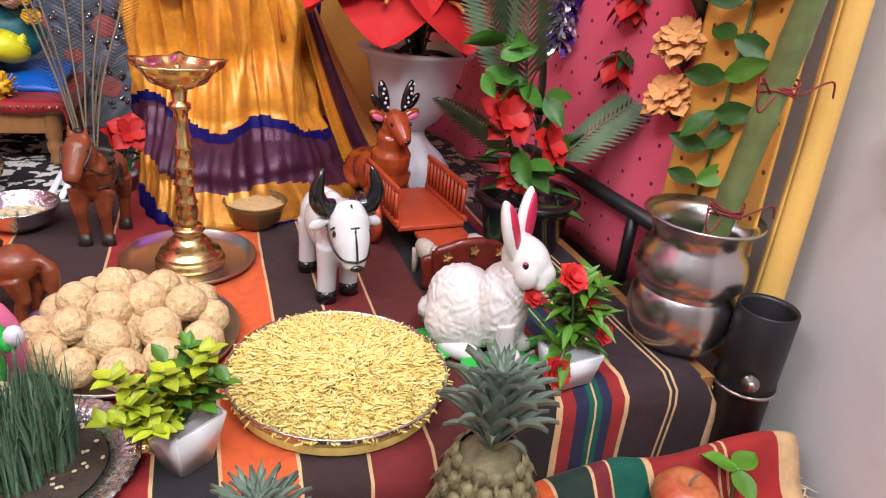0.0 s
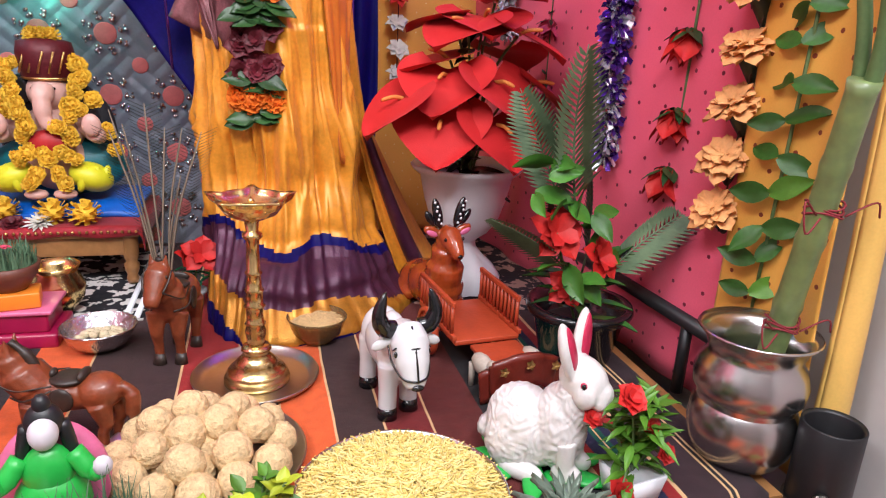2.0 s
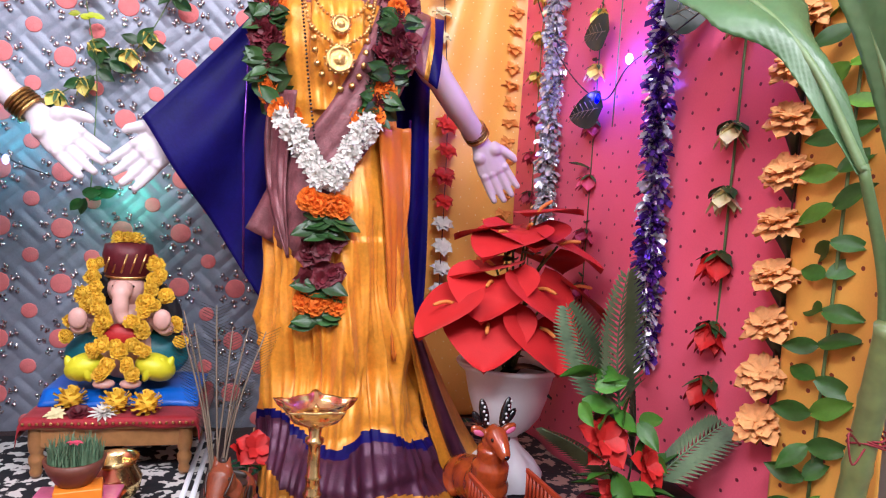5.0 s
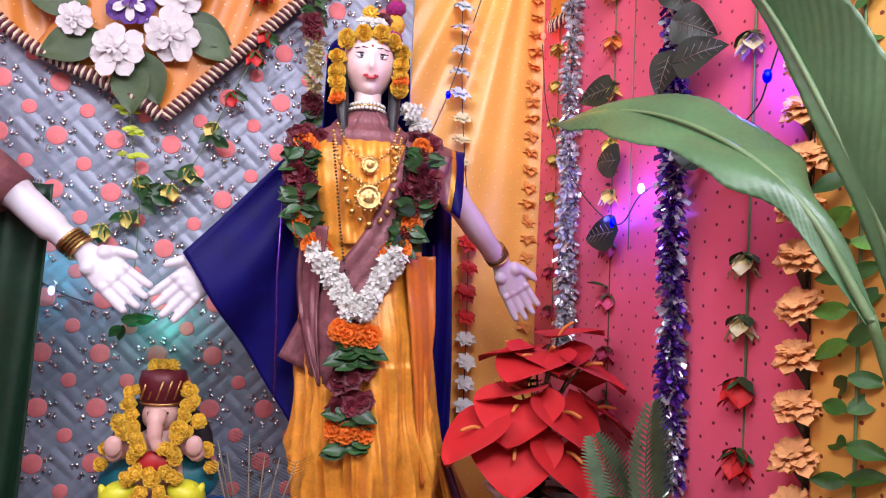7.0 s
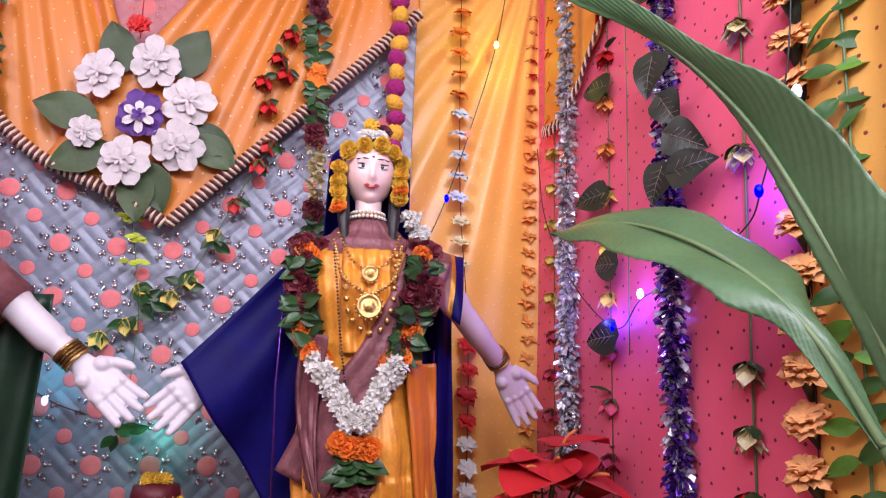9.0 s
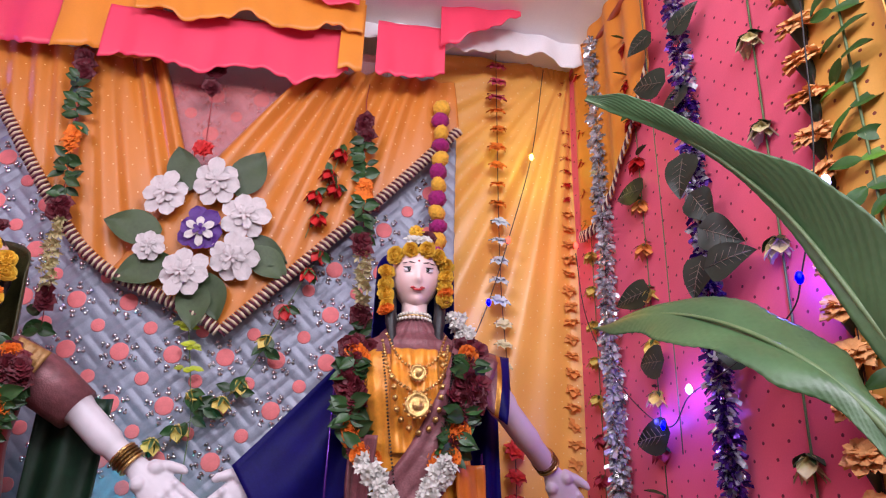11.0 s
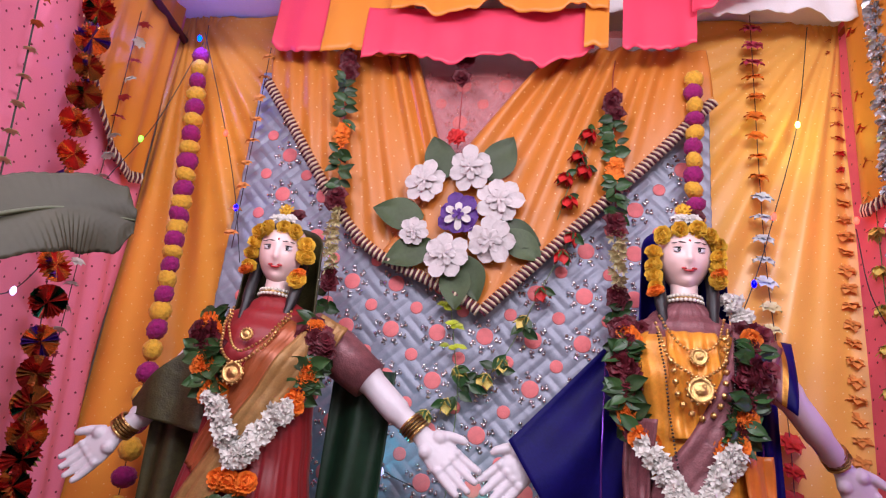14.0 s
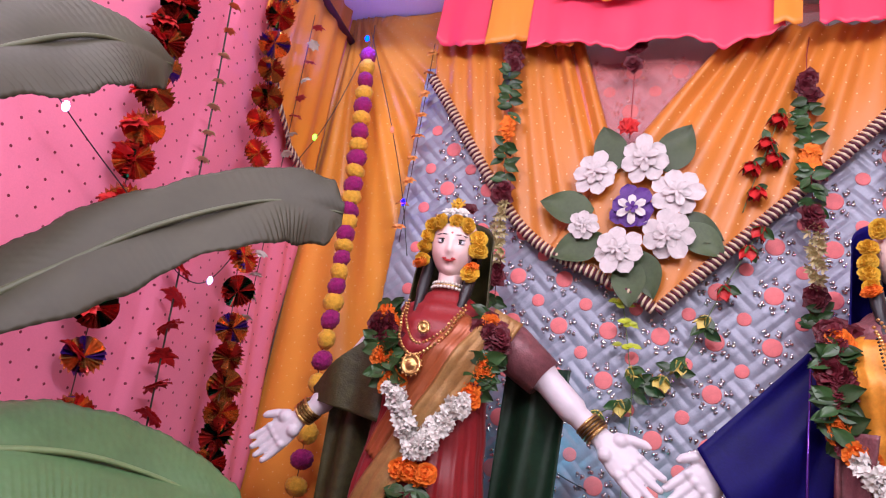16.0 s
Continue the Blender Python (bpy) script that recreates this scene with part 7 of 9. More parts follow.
# bundle of dry twigs with peacock eyes behind the horse
tw = thing("twig_bundle", pose(-0.22, 1.47, 0.0), "bundle of thin dry peacock feather quills", "twigs")
for i in range(10):
    bm = bmesh.new()
    dx, dy = random.uniform(-0.09, 0.11), random.uniform(0.02, 0.1)
    h = random.uniform(0.25, 0.44)
    tube(smooth_path([(random.uniform(-0.012, 0.012), 0, 0.0), (dx * 0.4, dy * 0.4, h * 0.55), (dx, dy, h)], 4), [0.0022] * 8 + [0.001], 5, bm)
    q = part("quill", bm, TWIG, tw)
    if i < 6:
        bm = bmesh.new()
        for k in range(26):
            f = 0.55 + 0.45 * k / 26
            c = Vector((dx * f, dy * f, h * f))
            for s in (-1, 1):
                tube([c, c + Vector((s * 0.024 * (0.4 + f), random.uniform(-0.008, 0.008), 0.016))], [0.0007, 0.0004], 3, bm)
        tagged(part("barb_fringe", bm, LEAF_DARK, q), kind="stuff")

# ---- plants ----
urn = thing("pedestal_urn", pose(0.458, 1.55, 0.01), "white plastic pedestal urn planter with a moulded foot", "planter")
part("cup", lathe([(0.03, 0.115), (0.04, 0.125), (0.06, 0.14), (0.082, 0.17), (0.098, 0.22), (0.11, 0.276), (0.128, 0.29), (0.133, 0.298), (0.128, 0.303), (0.105, 0.28), (0.085, 0.21), (0, 0.2)], 48), PLASTIC_WHITE, urn)


def urn_foot(u, v):
    a = 2 * math.pi * u
    r = [0.088, 0.09, 0.07, 0.048, 0.034, 0.03][min(5, int(v * 5.001))]
    z = [0.0, 0.03, 0.06, 0.08, 0.1, 0.12][min(5, int(v * 5.001))]
    r *= 1 + 0.09 * abs(math.sin(4 * a)) * (v < 0.7)
    return (r * math.cos(a), r * math.sin(a), z)


part("foot", sheet(urn_foot, 64, 5, close=True), PLASTIC_WHITE, urn)

ant = thing("artificial_anthurium", pose(0.458, 1.55, 0.25), "artificial red velvet anthurium with dark leaves in the urn", "plant")


def spathe():
    bm = bmesh.new()

    def at(u, v):
        k = 2 * u - 1
        w = 0.088 * math.sin(math.pi * (0.03 + 0.97 * v) ** 0.6) ** 0.6 * (1.2 - 0.4 * v)
        back = -0.035 * abs(k) ** 1.4 * (1 - v) ** 2
        return (0.138 * v + back - 0.03, 1.12 * w * k, 0.008 * k * k - 0.03 * v * v + 0.028 * v + 0.004 * (1 - v) * abs(k) + 0.003 * math.sin(5 * v + 3 * k))
    sheet(at, 14, 16, bm)
    return bm


sp_me = mesh_of(spathe(), RED_FELT)
bm = bmesh.new()
tube(smooth_path([(-0.01, 0, 0.003), (0.005, 0, 0.022), (0.03, 0, 0.036)], 4), [0.0045] * 8 + [0.003], 8, bm)
SPX = mesh_of(bm, SPADIX)
ANT = [(0.352, 1.42, 0.485, 238, 38), (0.486, 1.4, 0.475, 302, 38), (0.345, 1.39, 0.39, 250, 46), (0.482, 1.38, 0.385, 292, 46), (0.25, 1.44, 0.435, 195, 36), (0.39, 1.47, 0.6, 215, 20), (0.57, 1.46, 0.585, 330, 20), (0.55, 1.55, 0.678, 350, -8), (0.62, 1.5, 0.474, 345, 30), (0.345, 1.5, 0.534, 180, 14), (0.46, 1.47, 0.62, 262, 14), (0.38, 1.6, 0.62, 150, 10), (0.58, 1.62, 0.55, 40, 20)]
for x, y, z, az, down in ANT:
    m = pose(x - 0.458, y - 1.55, z - 0.25, 0, 0, az) @ pose(0, 0, 0, 0, down + (7 if 190 < az < 350 else 2), 0)
    m = m @ Matrix.Translation((-0.035, 0, 0))
    f = place("spathe", sp_me, ant, m, "heart-shaped red velvet spathe")
    place("spadix", SPX, f, Matrix.Identity(4))
    bm = bmesh.new()
    e = m @ Vector((-0.012, 0, 0))
    tube(smooth_path([(0, 0, 0.0), (e.x * 0.4, e.y * 0.4, e.z * 0.7), e], 5), 0.003, 6, bm)
    part("stem", bm, STEM, ant)
DARK_BIG = leaf_mesh(0.12, 0.075, LEAF_DARK, 0.35, heart=True)
random.seed(14)
for i in range(34):
    z = random.uniform(0.0, 0.38)
    place("leaf", DARK_BIG, ant, pose(random.uniform(-0.03, 0.03), random.uniform(-0.03, 0.02), z, 0, random.uniform(-30, 35), random.uniform(0, 360)) @ Matrix.Scale(random.uniform(0.6, 0.95) * (1.0 if z < 0.2 else 0.75), 4))

pot = thing("black_plant_pot", pose(0.575, 1.14, 0.0), "black plastic pot with a wide rolled rim", "plant pot")
part("pot", lathe([(0, 0), (0.065, 0), (0.07, 0.01), (0.088, 0.095), (0.1, 0.1), (0.104, 0.11), (0.1, 0.12), (0.088, 0.118), (0.078, 0.09), (0.07, 0.06), (0, 0.055)], 48), BLACK_GLOSS, pot)
part("soil", lathe([(0, 0.08), (0.07, 0.078), (0.078, 0.07)], 24), SOIL, pot)
arr = thing("artificial_flower_spray", pose(0.57, 1.135, 0.07), "artificial fern fronds, green leaves and red roses in the black pot", "plant")


def frond(length, leaflets, ll, curve):
    bm = bmesh.new()
    pts = [Vector((length * t, 0, curve * length * t * t * -1 + 0.15 * length * t)) for t in (i / 10 for i in range(11))]
    tube(pts, [0.003 - 0.0002 * i for i in range(11)], 5, bm)
    for i in range(leaflets):
        t = 0.18 + 0.8 * i / leaflets
        c = Vector((length * t, 0, curve * length * t * t * -1 + 0.15 * length * t))
        sz = ll * math.sin(math.pi * (0.15 + 0.8 * t)) ** 0.8
        for s in (-1, 1):
            d = Vector((0.75, s * 1.0, -0.12)).normalized()
            n = Vector((-d.y, d.x, 0)).normalized() * 0.0055
            a_, b_, c_ = c, c + d * sz * 0.5, c + d * sz - Vector((0, 0, 0.15 * sz))
            q = [bm.verts.new(v) for v in (a_ - n * 0.3, a_ + n * 0.3, b_ + n + Vector((0, 0, 0.004)), c_, b_ - n)]
            bm.faces.new(q)
    return mesh_of(bm, FERN)


FROND = frond(0.33, 24, 0.085, 0.25)
for x, y, z, az, up, sc in ((-0.02, 0.0, 0.2, 200, 80, 1.0), (0.0, 0.02, 0.12, 190, 62, 0.55), (-0.02, -0.02, 0.1, 190, 40, 0.72), (0.02, -0.01, 0.08, -15, 48, 0.85), (0.01, 0.02, 0.1, 60, 70, 0.8), (-0.04, 0.02, 0.22, 160, 66, 0.75)):
    place("fern_frond", FROND, arr, pose(x, y, z, 0, 0, az) @ pose(0, 0, 0, 0, -up, 0) @ pose(0, 0, 0, 90 if up > 60 else 20, 0, 0) @ Matrix.Scale(sc, 4))
for x, y, z, rx, rz, sc in ((-0.075, -0.03, 0.2, 60, 10, 1.25), (0.012, -0.035, 0.15, 62, 30, 1.05), (-0.045, -0.04, 0.1, 75, -20, 0.9)):
    m = pose(x, y, z, rx, 0, rz) @ Matrix.Scale(sc, 4)
    place("red_rose", RED_BLOOM, arr, m)
    bm = bmesh.new()
    tube(smooth_path([(0, 0, 0.0), (x * 0.6, y * 0.5, z * 0.6), (x, y, z)], 4), 0.003, 6, bm)
    part("stem", bm, STEM, arr)
BIG_LEAF = leaf_mesh(0.066, 0.036, LEAF_MID, 0.25)
LONG_LEAF = leaf_mesh(0.11, 0.03, LEAF, 0.3)
random.seed(15)
for x, y, z in ((-0.1, -0.03, 0.3), (-0.02, -0.02, 0.28), (-0.06, -0.03, 0.255), (-0.03, -0.05, 0.12), (-0.055, -0.05, 0.145), (0.03, 0.0, 0.2), (0.0, -0.02, 0.23), (0.05, 0.0, 0.15), (-0.12, -0.02, 0.27), (-0.08, 0.0, 0.32)):
    for k in range(2):
        place("leaf", BIG_LEAF, arr, pose(x, y, z, random.uniform(20, 60), random.uniform(-20, 40), random.uniform(160, 380)) @ Matrix.Scale(random.uniform(0.8, 1.2), 4))
for i in range(14):
    place("leaf", LONG_LEAF, arr, pose(random.uniform(-0.015, 0.015), random.uniform(-0.02, 0.01), random.uniform(0.02, 0.1), 0, random.uniform(-65, -15), random.uniform(150, 400)))

# small white square pots
def square_pot(h, top, base):
    bm = bmesh.new()
    a = [bm.verts.new((x * base, y * base, 0)) for x, y in ((-1, -1), (1, -1), (1, 1), (-1, 1))]
    b = [bm.verts.new((x * top, y * top, h)) for x, y in ((-1, -1), (1, -1), (1, 1), (-1, 1))]
    c = [bm.verts.new((x * top * 0.86, y * top * 0.86, h)) for x, y in ((-1, -1), (1, -1), (1, 1), (-1, 1))]
    d = [bm.verts.new((x * top * 0.8, y * top * 0.8, h * 0.8)) for x, y in ((-1, -1), (1, -1), (1, 1), (-1, 1))]
    bm.faces.new(a[::-1])
    bm.faces.new(d)
    for p, q in ((a, b), (b, c), (c, d)):
        for i in range(4):
            bm.faces.new((p[i], p[(i + 1) % 4], q[(i + 1) % 4], q[i]))
    bmesh.ops.bevel(bm, geom=bm.edges[:], offset=0.0025, segments=2, affect="EDGES")
    return bm


p1 = thing("white_planter", pose(-0.03, 0.66, 0.0, 0, 0, 38), "small tapered white ceramic pot with lime green foliage", "plant pot")
part("pot", square_pot(0.066, 0.033, 0.02), PORCELAIN, p1)
LIME = leaf_mesh(0.02, 0.014, LEAF_LIME, 0.25, n=4)
GREENL = leaf_mesh(0.02, 0.014, LEAF_BRIGHT, 0.25, n=4)
random.seed(16)
for i in range(15):
    bm = bmesh.new()
    a, r, h = random.uniform(0, 6.28), random.uniform(0.008, 0.062), random.uniform(0.085, 0.148)
    if i < 5:
        a, r, h = random.uniform(2.6, 4.0), random.uniform(0.045, 0.075), random.uniform(0.06, 0.14)
    e = Vector((r * math.cos(a), r * math.sin(a), h))
    tube(smooth_path([(0, 0, 0.05), (e.x * 0.4, e.y * 0.4, h * 0.75), e], 4), 0.0014, 5, bm)
    st = part("stem", bm, STEM, p1)
    lime = a > 2.4 and a < 4.6 or random.random() < 0.2
    for k in range(20):
        f = 0.35 + 0.65 * k / 19
        place("leaf", LIME if lime and k > 3 else GREENL, st, pose(e.x * f, e.y * f, 0.05 + (h - 0.05) * f ** 0.8, 0, random.uniform(-60, 5), 137.5 * k) @ Matrix.Scale(random.uniform(0.8, 1.25), 4))
p2 = thing("white_rose_planter", pose(0.462, 0.725, 0.0, 0, 0, 10), "small white square pot with tiny artificial red roses", "plant pot")
part("pot", square_pot(0.05, 0.034, 0.026), PLASTIC_WHITE, p2)
ROSE_RED = flower_mesh([(6, 0.02, 0.02, 0.35, 0.4, 0), (5, 0.016, 0.018, 0.8, 0.5, 0), (4, 0.01, 0.012, 1.4, 0.5, 0)], [PETAL_RED])
for x, y, z, rx in ((-0.03, -0.01, 0.165, 40), (-0.045, -0.03, 0.04, 60), (0.012, -0.01, 0.115, 50), (-0.055, 0.03, 0.12, 40), (0.035, -0.02, 0.075, 60)):
    place("rose", ROSE_RED, p2, pose(x, y, z, rx, 0, 0) @ Matrix.Scale(1.15 if z > 0.15 or z < 0.05 else 0.8, 4))
    bm = bmesh.new()
    tube(smooth_path([(0, 0, 0.045), (x * 0.5, y * 0.5, 0.05 + z * 0.4), (x, y, z)], 4), 0.0016, 5, bm)
    part("stem", bm, STEM, p2)
SLIM = leaf_mesh(0.048, 0.014, LEAF_BRIGHT, 0.35, n=5)
for i in range(95):
    h = random.uniform(0.05, 0.15)
    place("leaf", SLIM, p2, pose(random.uniform(-0.025, 0.02) - 0.1 * (h - 0.05) * 0.3, random.uniform(-0.02, 0.02), h, 0, random.uniform(-60, 15), random.uniform(0, 360)) @ Matrix.Scale(random.uniform(0.7, 1.1), 4))

# tray of sprouted grass
tray = thing("silver_tray", pose(-0.185, 0.675, 0.0), "embossed silver tray with soil and sprouted wheat grass", "tray")


def tray_pt(u, v):
    a = 2 * math.pi * u
    prof_ = [(0.0, 0.003), (0.075, 0.004), (0.085, 0.012), (0.09, 0.016), (0.106, 0.018), (0.11, 0.014), (0.085, 0.005), (0.0, 0.0)]
    k = v * (len(prof_) - 1)
    i = min(int(k), len(prof_) - 2)
    r = prof_[i][0] + (prof_[i + 1][0] - prof_[i][0]) * (k - i)
    z = prof_[i][1] + (prof_[i + 1][1] - prof_[i][1]) * (k - i)
    r *= 1 + 0.022 * abs(math.sin(13 * a)) * (r > 0.088)
    return (r * math.cos(a), r * math.sin(a), z + 0.0016 * math.sin(60 * a) * (r > 0.088))


part("dish", sheet(tray_pt, 160, 28, close=True), SILVER, tray)
part("soil", lathe([(0, 0.016), (0.05, 0.015), (0.078, 0.008)], 32), SOIL, tray)
ob = part("wheat_grass", grass_tuft(0.062, 0.1, 620, 1.0, 0.0016), GRASS, tray)
ob.matrix_basis = pose(-0.012, 0.008, 0.012)
tagged(ob, kind="stuff")
bm = bmesh.new()
for i in range(60):
    r, a = 0.075 * math.sqrt(random.random()), random.uniform(0, 6.28)
    blob(bm, (r * math.cos(a), r * math.sin(a), 0.015), (0.003, 0.002, 0.0016), (0, 0, random.uniform(0, 180)), sub=1)
tagged(part("seeds", bm, SUGAR, tray), kind="stuff")
bm = bmesh.new()
lathe([(0, 0), (0.026, 0), (0.026, 0.01), (0.018, 0.014), (0, 0.014)], 20, bm)
blob(bm, (0, 0, 0.032), (0.022, 0.018, 0.024), sub=3)
blob(bm, (0, -0.004, 0.065), (0.015, 0.015, 0.018), sub=3)
tube(smooth_path([(0, -0.016, 0.064), (0.004, -0.022, 0.045), (0.012, -0.02, 0.034)], 4), 0.005, 8, bm)
lathe([(0.014, 0.078), (0.01, 0.09), (0, 0.1)], 14, bm, (0, -0.002, 0))
figurine("brass_idol", bm, [BRASS], pose(-0.074, 0.7, 0.0, 0, 0, 10), "small worn brass idol behind the lime green plant", "idol")

# pineapples on the lower step
def pineapple(m, label):
    t = thing("pineapple", m, label, "pineapple")
    part("core", lathe([(0, 0.0), (0.03, 0.004), (0.05, 0.04), (0.054, 0.09), (0.05, 0.15), (0.036, 0.192), (0.018, 0.205), (0, 0.207)], 32), PINE_SKIN, t)
    bm = bmesh.new()
    lathe([(0, 0.007), (0.004, 0.0065), (0.0115, 0.003), (0.0125, -0.002)], 6, bm)
    petal(bm, 0.014, 0.006, 0.5, 0.1, -1.57, base=0.0, z=0.006)
    EYE_ME = mesh_of(bm, PINE_SKIN)
    for j in range(11):
        z = 0.016 + 0.0175 * j
        r = 0.054 * math.sin(math.pi * (0.14 + 0.72 * (z / 0.207))) ** 0.7
        for i in range(14):
            a = 2 * math.pi * (i + 0.5 * (j % 2)) / 14
            place("eye", EYE_ME, t, Matrix.Translation((r * math.cos(a), r * math.sin(a), z)) @ Vector((math.cos(a), math.sin(a), 0.25 * (z - 0.1) / 0.1)).to_track_quat("Z", "Y").to_matrix().to_4x4() @ Matrix.Scale(0.98 * (r / 0.054) ** 0.5, 4))
    bm = bmesh.new()
    petal(bm, 0.075, 0.018, 1.5, 0.85, 0, cup=0.35, n=6, m=4, tip=0.45)
    CROWN = mesh_of(bm, PINE_LEAF)
    for i in range(58):
        f = i / 58
        place("crown_leaf", CROWN, t, pose(0, 0, 0.196 + 0.06 * f, 0, 0, 137.5 * i) @ pose(0.006 * (1 - f), 0, 0, 0, -42 * f - 4 * (1 - f), 0) @ Matrix.Scale(0.45 + 0.55 * math.sin(math.pi * (0.2 + 0.75 * f)), 4))
    return t


random.seed(17)
pineapple(pose(0.275, 0.553, -0.145), "ripe green-brown pineapple with a spiky grey-green crown")
pineapple(pose(0.035, 0.5, -0.145) @ Matrix.Scale(0.8, 4), "smaller pineapple with a spiky crown below the platform edge")

apple = thing("apple", pose(0.578, 0.57, -0.143), "red apple with yellow streaks on the striped cloth", "apple")
part("flesh", lathe([(0, 0.008), (0.012, 0.002), (0.022, 0.002), (0.036, 0.016), (0.044, 0.04), (0.042, 0.058), (0.03, 0.073), (0.016, 0.076), (0.006, 0.07), (0, 0.066)], 36), APPLE, apple)
bm = bmesh.new()
tube(smooth_path([(0, 0, 0.066), (0.003, 0, 0.08), (0.01, -0.002, 0.088)], 4), 0.0018, 6, bm)
part("stalk", bm, TWIG, apple)
spr = thing("leaf_sprig", pose(0.665, 0.585, -0.1), "sprig of three fresh green leaves on the cloth", "leaves")
MINT = leaf_mesh(0.05, 0.034, LEAF_BRIGHT, 0.15)
for a, up in ((20, 12), (150, 20), (265, -15)):
    place("leaf", MINT, spr, pose(0, 0, 0.02, 0, -up, a))
bm = bmesh.new()
tube([(0, 0, 0.02), (0.0, -0.01, -0.03)], 0.002, 6, bm)
part("stalk", bm, STEM, spr)

# steel water pot with sugar cane and leaves
part_pot = thing("steel_water_pot", pose(0.682, 0.788, 0.0) @ Matrix.Diagonal((0.9, 0.9, 0.97, 1)), "polished steel water pot with a flared rim", "pot")
part("body", lathe([(0, 0.0), (0.05, 0.0), (0.07, 0.008), (0.083, 0.03), (0.088, 0.055), (0.086, 0.085), (0.079, 0.1), (0.075, 0.104), (0.079, 0.108), (0.088, 0.12), (0.09, 0.14), (0.084, 0.162), (0.075, 0.175), (0.073, 0.182), (0.08, 0.2), (0.092, 0.213), (0.095, 0.216), (0.093, 0.219), (0.078, 0.203), (0.069, 0.184), (0.07, 0.172), (0.08, 0.14), (0.078, 0.05), (0.045, 0.012), (0, 0.01)], 64), STEEL, part_pot)
cane = thing("sugar_cane", pose(0, 0, 0), "thick green sugar cane stalk leaning in the steel pot", "sugar cane")
c0, c1 = Vector((0.728, 0.825, 0.05)), Vector((0.678, 0.712, 0.45))
d = (c1 - c0)
rads, ptsc = [], []
for i in range(41):
    t = i / 40 * 1.3
    ptsc.append(c0 + d * t * 1.0 + Vector((-0.006 * t * t, 0.0, 0)))
    rads.append(0.0195 * (1.0 + 0.1 * (i % 8 == 0)) * (1 - 0.12 * i / 40))
part("stalk", tube(ptsc, rads, 20), CANE, cane)
for k in (0.42, 0.88):
    bm = bmesh.new()
    c = c0 + d * k
    for j in range(3):
        ring = [c + Vector((0.023 * math.cos(a), 0.023 * math.sin(a), 0.006 * j + 0.004 * math.sin(2 * a + j))) for a in (2 * math.pi * i / 16 for i in range(17))]
        tube(ring, 0.0016, 5, bm)
    tube(smooth_path([c + Vector((-0.02, -0.01, 0)), c + Vector((-0.05, -0.02, 0.02)), c + Vector((-0.045, -0.025, -0.02)), c + Vector((-0.02, -0.018, -0.002))], 5), 0.0014, 5, bm)
    tube(smooth_path([c + Vector((0.015, -0.02, 0)), c + Vector((0.05, -0.03, 0.02)), c + Vector((0.06, -0.03, 0.0))], 5), 0.0014, 5, bm)
    part("red_string", bm, RED_THREAD, cane, "dark red cotton string tie")

pipe = thing("black_pipe", pose(0.742, 0.684, -0.45), "black plastic drain pipe with an open top by the wall", "pipe")
part("tube", lathe([(0.04, 0), (0.04, 0.43), (0.042, 0.432), (0.042, 0.56), (0.0405, 0.562), (0.037, 0.556), (0.036, 0.3)], 36), BLACK_MATT, pipe)
bm = bmesh.new()
ring = [(0.044 * math.cos(a), 0.044 * math.sin(a), 0.435) for a in (2 * math.pi * i / 28 for i in range(29))]
tube(ring, 0.003, 6, bm)
part("clamp", bm, STEEL_WORN, pipe, "steel wire clamp")
bm = bmesh.new()
lathe([(0, 0), (0.012, 0), (0.012, 0.012), (0.006, 0.014), (0.006, 0.024), (0, 0.024)], 12, bm)
ob = part("bolt", bm, STEEL_WORN, pipe)
ob.matrix_basis = pose(-0.03, -0.035, 0.462, 70, 0, -40)


# ---- strings of flowers on the back wall and side walls ----
CAP = {}
for key, m_ in (("red", PETAL_RED), ("white", PETAL_WHITE), ("pale", PETAL_PALE), ("cream", PETAL_CREAM), ("peach", PETAL_PEACH), ("pink", PETAL_PINK), ("dark", PETAL_DARK), ("orange", MARIGOLD_O), ("yellow", PETAL_YELLOW)):
    CAP[key] = flower_mesh([(7, 0.03, 0.022, 0.1, 0.35, 0, 0.0015), (6, 0.022, 0.018, 0.5, 0.4, 0, 0.0015)], [m_])
BUD = {}
for key, m_ in (("red", PETAL_RED), ("cream", PETAL_CREAM), ("yellow", PETAL_YELLOW), ("pink", PETAL_PINK), ("peach", PETAL_PEACH)):
    bm = bmesh.new()
    for i in range(5):
        petal(bm, 0.028, 0.034, -0.7, 0.6, 2 * math.pi * i / 5, cup=0.2, n=4, m=3, tip=1.4)
    for i in range(4):
        petal(bm, 0.02, 0.026, -1.3, 0.6, 2 * math.pi * i / 4 + 0.4, cup=0.2, n=4, m=3, tip=1.4)
    for i in range(5):
        petal(bm, 0.03, 0.009, -0.15, 0.35, 2 * math.pi * i / 5 + 0.6, z=0.004, slot=1)
    BUD[key] = mesh_of(bm, m_, LEAF_BETEL)
CARN = flower_mesh([(12, 0.034, 0.022, 0.02, 0.22, 0, 0.0024), (11, 0.03, 0.02, 0.25, 0.25, 0, 0.0024), (9, 0.023, 0.017, 0.6, 0.3, 0, 0.0024)], [PETAL_CARN], n_=5, m_=4, tip=2.2, cup=0.05, lap=0.001)
bm = bmesh.new()
lathe([(0.004, -0.05), (0.013, -0.008), (0.011, 0.0), (0, 0.0)], 10, bm)
CONE = mesh_of(bm, mat("dark_green_calyx", (0.02, 0.035, 0.022), 0.5))


